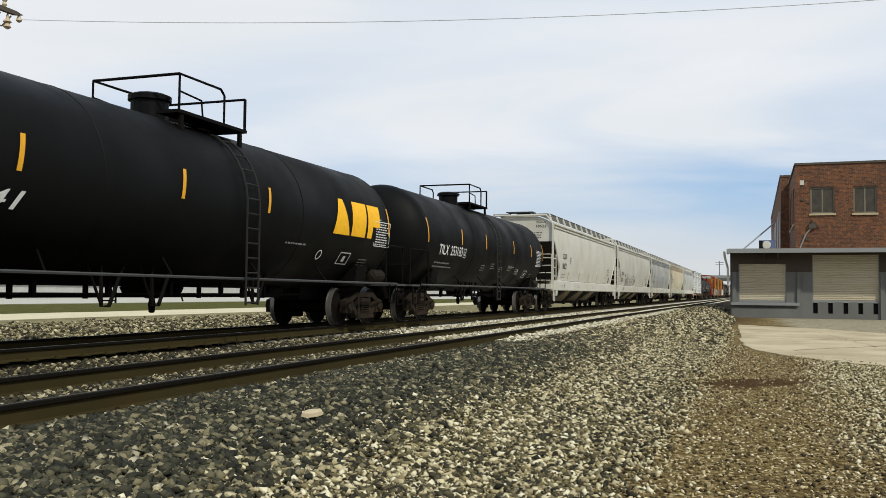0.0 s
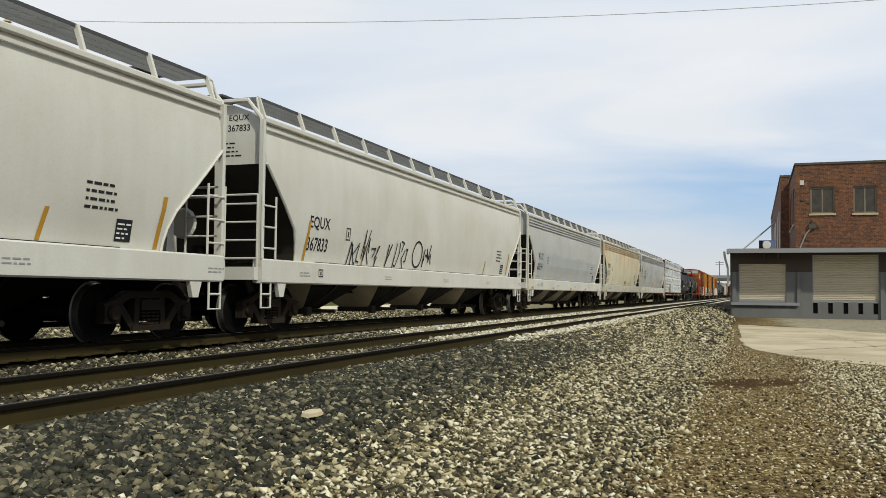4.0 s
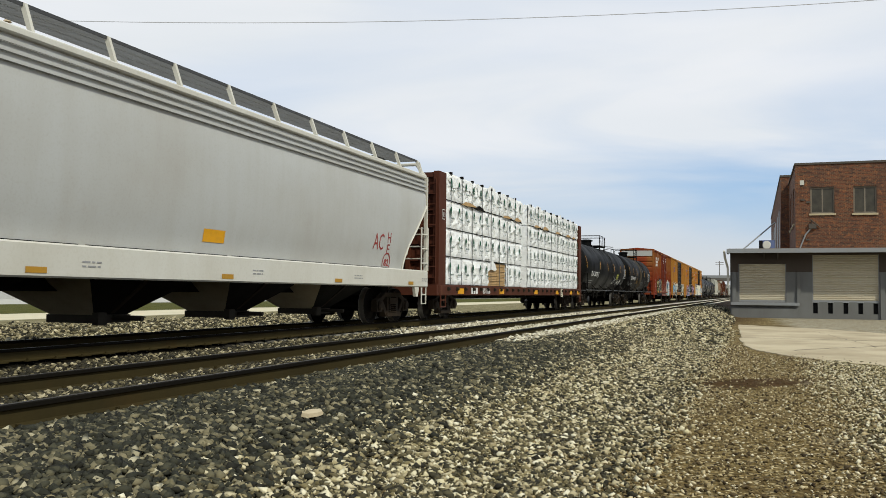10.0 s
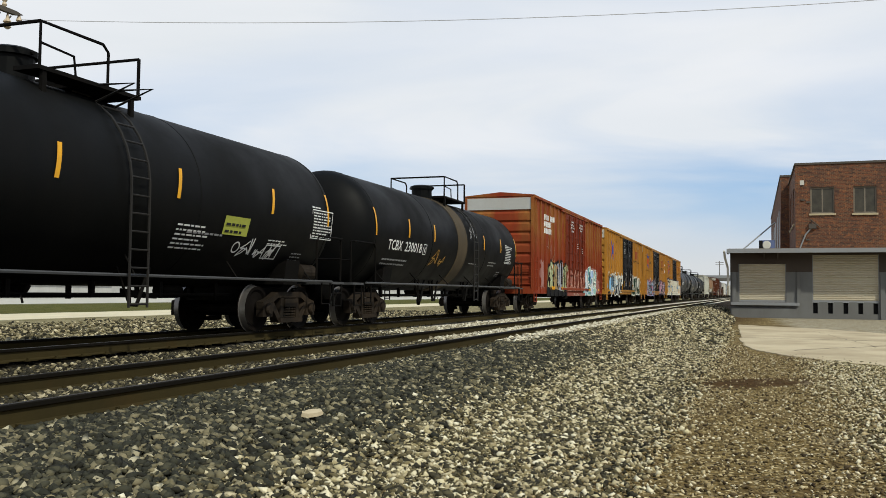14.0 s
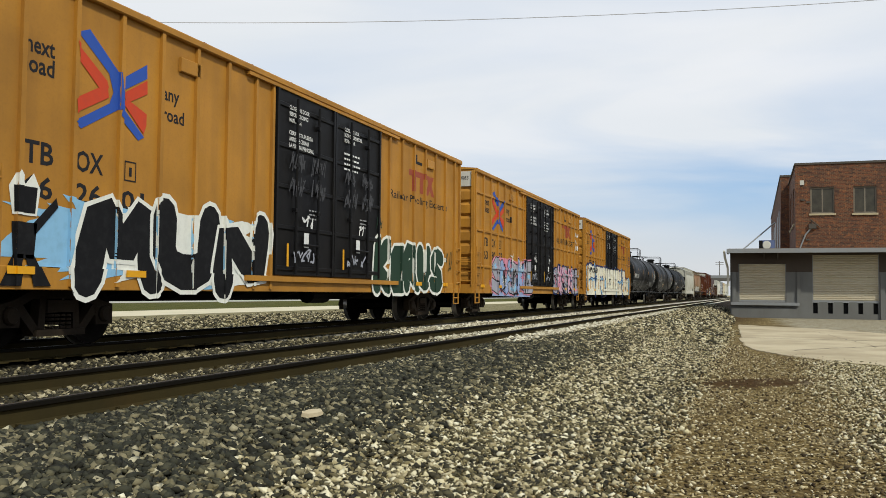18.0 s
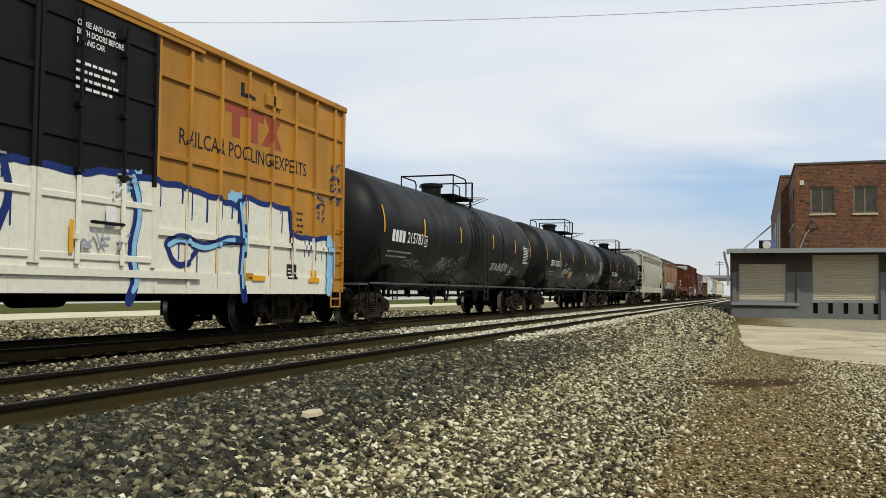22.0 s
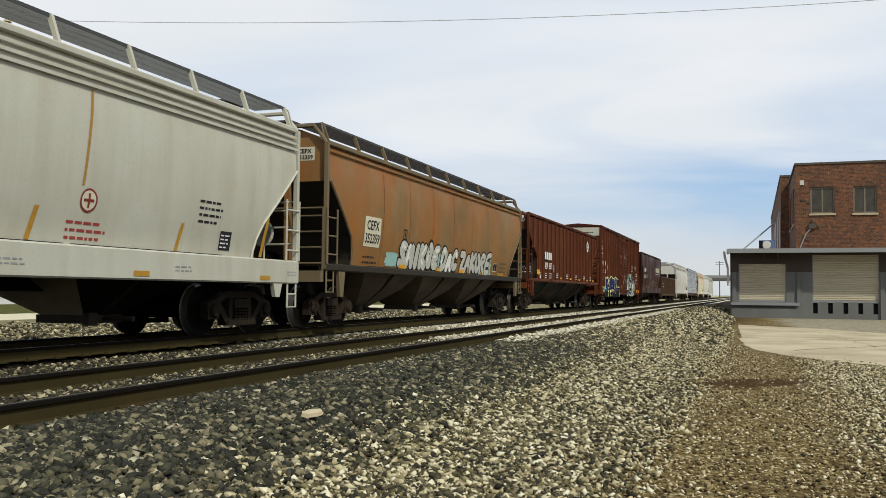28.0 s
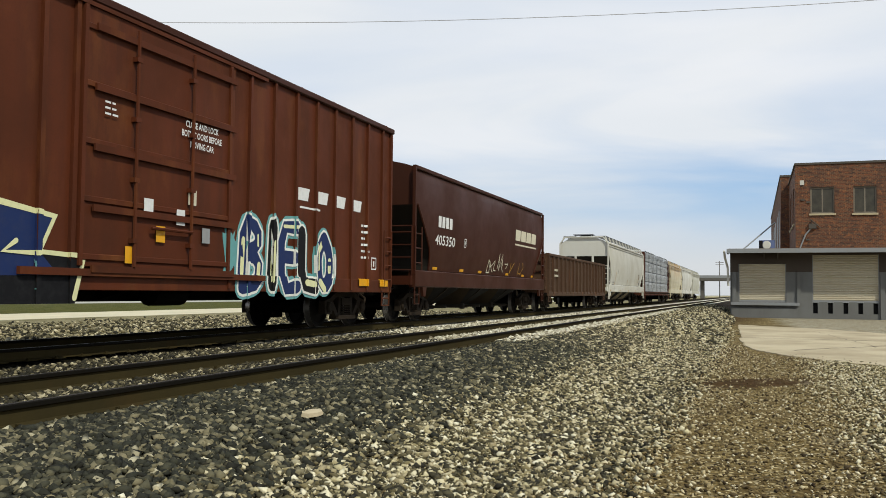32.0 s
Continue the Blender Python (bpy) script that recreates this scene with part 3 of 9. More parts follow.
    h = mix_node(nd, ln, 0.5, vor.outputs["Distance"], noise_node(nd, ln, v, 22.0, 6))
    bump_to(nd, ln, b, h, 0.9, 0.05)
    return m


def axis_lines(stops):
    out = []
    for (a, b, d) in stops:
        n = max(1, round((b - a) / d))
        out += [a + (b - a) * k / n for k in range(n)]
    return out + [stops[-1][1]]


def build_ground():
    xs = axis_lines([(-2500, -200, 400), (-200, -20, 20), (-20, 0, 2), (0, 34, 0.2), (34, 90, 0.7), (90, 220, 5), (220, 600, 40), (600, 3600, 300)])
    ys = axis_lines([(-2500, -200, 400), (-200, -24, 16), (-24, -6, 1.5), (-6, 15.4, 0.2), (15.4, 60, 3), (60, 240, 20), (240, 3000, 300)])
    vs = [(x, y, ground_z(x, y)) for x in xs for y in ys]
    n = len(ys)
    fs = [(i * n + j, (i + 1) * n + j, (i + 1) * n + j + 1, i * n + j + 1) for i in range(len(xs) - 1) for j in range(n - 1)]
    me = bpy.data.meshes.new("ground")
    me.from_pydata(vs, [], fs)
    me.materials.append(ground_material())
    me.polygons.foreach_set("use_smooth", [True] * len(fs))
    tagged(new("ground", me), "brown packed dirt and grey ballast ground beside railway tracks", "ground", kind="structure")


build_ground()


def rock_field(name, label, mat, count, place, size, seed, coarse=True):
    """Loose stones joined in one mesh: jittered icosahedra, flattened and half sunk."""
    rs = np.random.RandomState(seed)
    p = (1 + 5 ** 0.5) / 2
    ico = np.array([(-1, p, 0), (1, p, 0), (-1, -p, 0), (1, -p, 0), (0, -1, p), (0, 1, p), (0, -1, -p), (0, 1, -p), (p, 0, -1), (p, 0, 1), (-p, 0, -1), (-p, 0, 1)]) / 1.9
    tri = np.array([(0, 11, 5), (0, 5, 1), (0, 1, 7), (0, 7, 10), (0, 10, 11), (1, 5, 9), (5, 11, 4), (11, 10, 2), (10, 7, 6), (7, 1, 8), (3, 9, 4), (3, 4, 2), (3, 2, 6), (3, 6, 8), (3, 8, 9), (4, 9, 5), (2, 4, 11), (6, 2, 10), (8, 6, 7), (9, 8, 1)])
    if coarse:
        ico = np.array([(1, 0, 0), (0, 1, 0), (-1, 0, 0), (0, -1, 0), (0, 0, 1), (0, 0, -1), (0.6, 0.6, 0.45), (-0.6, -0.55, 0.5)])
        tri = np.array([(0, 6, 4), (6, 1, 4), (1, 2, 4), (2, 7, 4), (7, 3, 4), (3, 0, 4), (0, 1, 6), (2, 3, 7), (1, 0, 5), (2, 1, 5), (3, 2, 5), (0, 3, 5)])
    nv = len(ico)
    xy = place(rs, count)
    count = len(xy)
    s = size[0] + (size[1] - size[0]) * rs.rand(count) ** 2.2
    shp = ico[None] * (1 + 0.9 * (rs.rand(count, nv, 3) - 0.5)) * (np.stack([1.1 + 0.7 * rs.rand(count), 0.7 + 0.4 * rs.rand(count), 0.55 + 0.5 * rs.rand(count)], 1))[:, None, :]
    a = rs.rand(count) * 2 * np.pi
    tilt = (rs.rand(count) - 0.5) * 1.3
    c, d = np.cos(tilt), np.sin(tilt)
    x0, z0 = shp[..., 0] * c[:, None] - shp[..., 2] * d[:, None], shp[..., 0] * d[:, None] + shp[..., 2] * c[:, None]
    ca, sa = np.cos(a)[:, None], np.sin(a)[:, None]
    x1, y1 = x0 * ca - shp[..., 1] * sa, x0 * sa + shp[..., 1] * ca
    gz = np.array([ground_z(q[0], q[1]) for q in xy])
    half = s / 2
    out = np.stack([xy[:, 0, None] + x1 * half[:, None], xy[:, 1, None] + y1 * half[:, None], gz[:, None] + (z0 + 0.34 + 0.34 * rs.rand(count)[:, None]) * half[:, None]], -1).reshape(-1, 3)
    faces = (tri[None] + (np.arange(count) * nv)[:, None, None]).reshape(-1, 3)
    me = bpy.data.meshes.new(name)
    me.vertices.add(len(out))
    me.vertices.foreach_set("co", out.ravel())
    me.loops.add(faces.size)
    me.loops.foreach_set("vertex_index", faces.ravel())
    me.polygons.add(len(faces))
    me.polygons.foreach_set("loop_start", np.arange(0, faces.size, 3))
    me.polygons.foreach_set("loop_total", np.full(len(faces), 3))
    me.update(calc_edges=True)
    me.materials.append(mat)
    tagged(new(name, me), label, "gravel", kind="stuff")


def wedge(y0, y1, x0, x1, power, fade=0.0, fade_far=0.0, worn=0.0):
    """Points in a strip of the plan, thinning out with the distance along the track and towards its edges."""
    def put(rs, n):
        x = x0 + (x1 - x0) * rs.rand(n) ** power
        y = y0 + (y1 - y0) * rs.rand(n)
        keep = rs.rand(n)
        edge = np.clip((x - x0) / 1.6, 0, 1)
        if fade:
            edge = edge * np.clip((y - y0) / fade, 0, 1)
        if fade_far:
            edge = edge * np.clip((y1 - y) / fade_far, 0, 1)
        edge = edge * (1 - worn * np.exp(-((y - 0.15 + 0.02 * x) / 0.75) ** 2)) * (1 - min(1.0, worn * 1.6) * np.exp(-(((x - 15.3 + y) / 0.9) ** 2 + ((x - 15.3 - y) / 2.3) ** 2)))
        x, y, keep = x[keep < edge], y[keep < edge], rs.rand(int((keep < edge).sum()))
        ok = (y < x * 1.08 + 0.6) & (y > -x * 0.17 - 0.5) & ~((y < 0.15 + 0.03 * (x - 23)) & (x > 21.6 + 1.4 * keep + np.where(y < -1.0, (y + 1.0) * 1.2, 0.0)))
        return np.stack([x[ok], y[ok]], 1)
    return put


ballast_mat = stones_mat("ballast_stone", [(0.0, (0.005, 0.006, 0.0035)), (0.42, (0.023, 0.025, 0.016)), (0.66, (0.068, 0.064, 0.037)), (0.84, (0.155, 0.134, 0.074)), (0.95, (0.25, 0.215, 0.125)), (1.0, (0.50, 0.45, 0.30))])
white_mat = stones_mat("white_stone", [(0.0, (0.03, 0.026, 0.012)), (0.28, (0.10, 0.082, 0.035)), (0.5, (0.30, 0.245, 0.12)), (0.72, (0.62, 0.54, 0.32)), (1.0, (0.82, 0.76, 0.56))])
pale_mat = stones_mat("pale_stone", [(0.0, (0.030, 0.018, 0.007)), (0.32, (0.12, 0.082, 0.032)), (0.58, (0.29, 0.215, 0.095)), (0.80, (0.55, 0.45, 0.25)), (1.0, (0.82, 0.74, 0.53))])
rock_field("ballast", "dark grey crushed-stone ballast sloping down from the track", ballast_mat, 66000, wedge(2.5, 4.88, 1.6, 21, 1.6, 1.2), (0.034, 0.078), 3)
mixed_mat = stones_mat("mixed_stone", [(0.0, (0.008, 0.0075, 0.004)), (0.36, (0.042, 0.037, 0.019)), (0.6, (0.13, 0.108, 0.053)), (0.8, (0.37, 0.31, 0.175)), (1.0, (0.66, 0.58, 0.38))])
rock_field("ballast", "olive and tan crushed stone on the lower slope of the ballast", mixed_mat, 60000, wedge(0.7, 3.45, 1.6, 32, 1.7, 0.7, 1.1, 0.3), (0.028, 0.062), 23)
oily_mat = stones_mat("oily_stone", [(0.0, (0.006, 0.0055, 0.003)), (0.40, (0.026, 0.023, 0.012)), (0.64, (0.075, 0.062, 0.030)), (0.84, (0.22, 0.185, 0.10)), (1.0, (0.52, 0.45, 0.29))])
rock_field("ballast", "olive and grey crushed stone on the ballast shoulder further on", mixed_mat, 14000, wedge(2.4, 4.45, 17, 34, 1.2, 0.4, 0.3), (0.04, 0.085), 31)
rock_field("ballast", "dark grey crushed-stone ballast between the two rails of a track", oily_mat, 16000, wedge(5.12, 6.38, 2.4, 21, 1.3), (0.032, 0.07), 4)
rock_field("ballast", "grey ballast in the space between two tracks", oily_mat, 16000, wedge(6.62, 8.95, 3.9, 24, 1.25, 0.0, 0.4), (0.035, 0.075), 5)
rock_field("gravel", "pale tan gravel scattered on packed brown dirt", pale_mat, 120000, wedge(-5.0, 2.6, 2.4, 27, 1.6, 0.0, 1.2, 0.6), (0.014, 0.042), 6)
rock_field("gravel", "mixed tan and white stones at the foot of the ballast", white_mat, 62000, wedge(0.5, 3.5, 2.4, 38, 1.5, 1.7, 1.3, 0.5), (0.026, 0.062), 7)
rock_field("ballast", "coarse dark ballast heaped beside the track", mixed_mat, 8000, wedge(0.9, 4.2, 26, 74, 1.3, 0.5), (0.06, 0.14), 8)
rock_field("gravel", "pale stones on the heaped ballast", white_mat, 5000, wedge(0.9, 4.4, 26, 60, 1.3, 0.6), (0.05, 0.12), 9)

fines_mat = stones_mat("pale_fines", [(0.0, (0.16, 0.13, 0.08)), (0.35, (0.42, 0.37, 0.25)), (1.0, (0.82, 0.77, 0.60))])
rock_field("gravel", "clean white stones beside and between the rails", fines_mat, 12000, wedge(4.32, 4.92, 17.0, 62, 1.2, 0.25), (0.05, 0.12), 12)
rock_field("gravel", "clean white stones beside and between the rails", fines_mat, 10000, wedge(5.12, 6.38, 16.5, 48, 1.2), (0.05, 0.11), 13)
rock_field("gravel", "clean white stones beside and between the rails", fines_mat, 9000, wedge(6.62, 8.6, 19, 50, 1.2, 0.0, 0.5), (0.05, 0.12), 14)
rock_field("gravel", "tan gravel on the bare verge past the train", mixed_mat, 26000, wedge(11.3, 29.0, 11, 62, 1.3, 0.0, 6.0), (0.05, 0.15), 15)

rock_field("gravel", "loose pale gravel along the edge of the lot", white_mat, 36000, wedge(-5.0, -0.7, 5, 21, 1.4, 0.0, 1.0), (0.020, 0.052), 16)

# one flat pale slab of rock lying on the ballast
g = G()
ring = [(0.17, 0.0), (0.13, 0.07), (0.02, 0.10), (-0.11, 0.08), (-0.16, 0.01), (-0.10, -0.07), (0.03, -0.09), (0.14, -0.06)]
i0 = len(g.v)
g.v += [(x, y, 0.0) for x, y in ring] + [(x * 0.9, y * 0.9, 0.05) for x, y in ring] + [(0.02, 0, 0.058)]
for k in range(8):
    j = (k + 1) % 8
    g.f += [(k, j, 8 + j, 8 + k), (8 + k, 8 + j, 16)]
    g.m += [0, 0]
stone = part("flat_stone", g, paint("sandstone", (0.50, 0.42, 0.28), 0.9, (0.3, 0.24, 0.15), 0.5, 0.1))
stone.matrix_world = pose(6.68, 3.5, ground_z(6.68, 3.5) + 0.03, 8, -4, -25) @ Matrix.Scale(0.66, 4)
tagged(stone, "flat pale tan stone lying on dark ballast", "stone")
other = copy_thing(stone, pose(14.5, 4.25, ground_z(14.5, 4.25) + 0.035, 5, 6, 40))
other.scale = (0.45, 0.45, 0.6)
tagged(other, "small pale stone lying on grey ballast", "stone")

# ---- rails ----
rail_side = paint("rail_side", (0.038, 0.029, 0.011), 0.9, (0.021, 0.017, 0.008), 0.6, 0.3, rust=0.2, rust_col=(0.050, 0.030, 0.010), spec=0.05)
rail_head = paint("rail_head", (0.055, 0.050, 0.045), 0.5, (0.03, 0.024, 0.016), 0.4, 0.0, metal=0.4, spec=0.15)
rail_dark = paint("rail_edge", (0.007, 0.0062, 0.005), 0.8, (0.014, 0.011, 0.007), 0.3, 0.0, spec=0.04)


def build_rail(y, label):
    prof = [(-0.07, -0.172), (0.07, -0.172), (0.07, -0.162), (0.012, -0.145), (0.009, -0.05), (0.034, -0.038), (0.036, -0.008), (0.024, 0.0), (-0.024, 0.0), (-0.036, -0.008), (-0.034, -0.038), (-0.009, -0.05), (-0.012, -0.145), (-0.07, -0.162)]
    slots = [0, 0, 0, 0, 0, 2, 2, 1, 2, 2, 0, 0, 0, 0]
    g = G()
    n = len(prof)
    xs = axis_lines([(-60, 0, 20), (0, 60, 6), (60, 900, 60)])
    for x in xs:
        g.v += [(x, a, b) for a, b in prof]
    for k in range(len(xs) - 1):
        for q in range(n):
            j = (q + 1) % n
            g.f.append((k * n + q, k * n + j, (k + 1) * n + j, (k + 1) * n + q))
            g.m.append(slots[q])
    r = part("rail", g, [rail_side, rail_head, rail_dark], loc=(0, y, RAIL_Z))
    tagged(r, label, "rail", "rails of the two tracks", "structure")
    # base packed in ballast and spikes
    for k in range(46):
        part("tie_plate", kept("plate", lambda: G().box(-0.1, 0.1, -0.13, 0.13, -0.178, -0.165).box(-0.07, -0.045, -0.11, -0.085, -0.17, -0.135).box(0.045, 0.07, 0.085, 0.11, -0.17, -0.135).data("tie_plate", rail_side)), None, r, loc=(2.4 + k * 0.52, 0, 0))


for yc, nm in ((TRACK_NEAR, "empty nearer track"), (TRACK_FAR, "track that carries the train")):
    for s in (-1, 1):
        build_rail(yc + s * HALF_GAUGE, "rusty brown steel rail with worn bright head, " + nm)

# ---- concrete apron before the warehouse ----
conc = paint("concrete", (0.46, 0.385, 0.25), 0.9, (0.26, 0.205, 0.125), 0.9, 0.1, bump=0.2)
g = G()
outline = [(44.6, 0.72), (36.0, 0.55), (29.0, 0.42), (26.6, 0.26), (25.0, 0.12), (23.9, -0.15), (22.7, -0.55), (21.7, -1.1), (20.6, -1.9), (19.7, -2.8), (19.0, -4.5), (18.6, -8.0), (18.6, -24), (36.0, -24), (37.0, -4.8), (40.5, -3.0)]
i0 = len(outline)
rnd = random.Random(21)
outline = [(a[0] + (c[0] - a[0]) * u / 6 + (rnd.uniform(-0.12, 0.12) if u else 0), a[1] + (c[1] - a[1]) * u / 6 + (rnd.uniform(-0.07, 0.07) if u else 0)) for a, c in zip(outline, outline[1:] + outline[:1]) for u in range(6)]
i0 = len(outline)
g.v += [(x, y, 0.02) for x, y in outline] + [(x, y, -0.1) for x, y in outline]
g.f += [tuple(range(i0))] + [(k, i0 + k, i0 + (k + 1) % i0, (k + 1) % i0) for k in range(i0)]
g.m += [0] * (i0 + 1)
apron = tagged(part("pavement", g, conc), "worn pale concrete apron with a chipped edge", "pavement", kind="structure")
crack = flat("crack_fill", (0.16, 0.13, 0.09), 0.95)
rnd = random.Random(8)
for (x0, y0, x1, y1) in ((27.0, -3.2, 38.5, -2.2), (31.0, 0.6, 31.2, -20.0), (24.5, -0.9, 30.0, -5.0)):
    g = G()
    n = 24
    pts = [(x0 + (x1 - x0) * k / n + rnd.uniform(-0.1, 0.1), y0 + (y1 - y0) * k / n + rnd.uniform(-0.07, 0.07)) for k in range(n + 1)]
    for a, c in zip(pts, pts[1:]):
        g.face([(a[0] - 0.05, a[1] - 0.012, 0.024), (c[0] - 0.05, c[1] - 0.012, 0.024), (c[0] + 0.05, c[1] + 0.012, 0.024), (a[0] + 0.05, a[1] + 0.012, 0.024)])
    part("crack", g, crack, apron, "dark crack across the concrete")

# ---- warehouse with loading doors, brick block behind ----
def brick_material():
    m, nd, ln, b = nodes_of("old_brick")
    tc = nd.new("ShaderNodeTexCoord")
    sep = nd.new("ShaderNodeSeparateXYZ")
    ln.new(tc.outputs["Object"], sep.inputs[0])
    cmb = nd.new("ShaderNodeCombineXYZ")
    ln.new(math_node(nd, ln, "ADD", sep.outputs[0], sep.outputs[1]), cmb.inputs[0])
    ln.new(sep.outputs[2], cmb.inputs[1])
    br = nd.new("ShaderNodeTexBrick")
    br.inputs["Scale"].default_value = 1.0
    br.inputs["Brick Width"].default_value, br.inputs["Row Height"].default_value, br.inputs["Mortar Size"].default_value = 0.24, 0.085, 0.009
    br.inputs["Color1"].default_value, br.inputs["Color2"].default_value, br.inputs["Mortar"].default_value = (0.155, 0.046, 0.015, 1), (0.045, 0.018, 0.009, 1), (0.14, 0.09, 0.05, 1)
    ln.new(cmb.outputs[0], br.inputs["Vector"])
    v = coords(nd, ln, shift=False)
    c = mix_node(nd, ln, ramp_node(nd, ln, noise_node(nd, ln, v, 0.9, 7, 0.65), [(0.4, 0.0), (0.72, 0.7)]), br.outputs["Color"], (0.04, 0.02, 0.014))
    c = mix_node(nd, ln, ramp_node(nd, ln, noise_node(nd, ln, v, 4.5, 7, 0.75), [(0.52, 0.0), (0.64, 0.8)]), c, (0.25, 0.095, 0.030))
    ln.new(c, b.inputs["Base Color"])
    b.inputs["Roughness"].default_value = 0.9
    bump_to(nd, ln, b, br.outputs["Fac"], 0.4, 0.01)
    return m


brick = brick_material()
grey_wall = paint("grey_wall", (0.142, 0.143, 0.138), 0.8, (0.10, 0.096, 0.086), 0.5, 0.3)
band_wall = paint("brown_band", (0.062, 0.048, 0.038), 0.85, (0.06, 0.05, 0.04), 0.5, 0.3)
shutter_mat = paint("shutter", (0.50, 0.45, 0.34), 0.6, (0.38, 0.32, 0.21), 0.5, 0.3)
metal_edge = paint("canopy_metal", (0.22, 0.23, 0.235), 0.5, (0.2, 0.19, 0.17), 0.5, 0.2)
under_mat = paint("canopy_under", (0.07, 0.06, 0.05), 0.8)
hole_mat = flat("vent_dark", (0.012, 0.012, 0.012), 0.9)
frame_mat = paint("window_frame", (0.17, 0.145, 0.11), 0.7)


def glass_material():
    m, nd, ln, b = nodes_of("dusty_glass")
    v = coords(nd, ln, shift=False)
    ln.new(mix_node(nd, ln, noise_node(nd, ln, v, 2.0, 5), (0.012, 0.012, 0.010), (0.09, 0.08, 0.06)), b.inputs["Base Color"])
    b.inputs["Roughness"].default_value = 0.35
    b.inputs["Specular IOR Level"].default_value = 0.25
    return m


glass = glass_material()


def wall_with_holes(g, x0, x1, y0, y1, z0, z1, holes, slot=0):
    """A wall across y between x0 and x1, built of blocks round the rectangular holes (y0, y1, z0, z1)."""
    ys = sorted({y for y in (y0, y1, *[h[0] for h in holes], *[h[1] for h in holes]) if y0 <= y <= y1})
    zs = sorted({z for z in (z0, z1, *[h[2] for h in holes], *[h[3] for h in holes]) if z0 <= z <= z1})
    for a, b in zip(ys, ys[1:]):
        for c, d in zip(zs, zs[1:]):
            if not any(h[0] <= a and b <= h[1] and h[2] <= c and d <= h[3] for h in holes):
                g.box(x0, x1, a, b, c, d, slot)


def roller_door(parent, y0, y1, z0, z1, x):
    d = part("door", G().box(x + 0.03, x + 0.06, y0, y1, z0, z1), shutter_mat, parent, "cream ribbed metal roller shutter, closed")
    n = round((z1 - z0) / 0.11)
    h = (z1 - z0) / n
    me = G().prism_y([(0, 0), (-0.035, h * 0.25), (-0.035, h * 0.75), (0, h * 0.97), (0.025, h * 0.97), (0.025, 0)], y0, y1).data("slat", shutter_mat)
    for k in range(n):
        part("slat", me, None, d, loc=(x, 0, z0 + h * k))
    part("bottom_bar", G().bevbox(x - 0.06, x - 0.036, y0, y1, z0, z0 + 0.1), metal_edge, d)
    for y in (y0, y1):
        part("guide_rail", G().box(x - 0.08, x - 0.038, y - 0.05, y + 0.05, z0, z1), metal_edge, d)
    return d


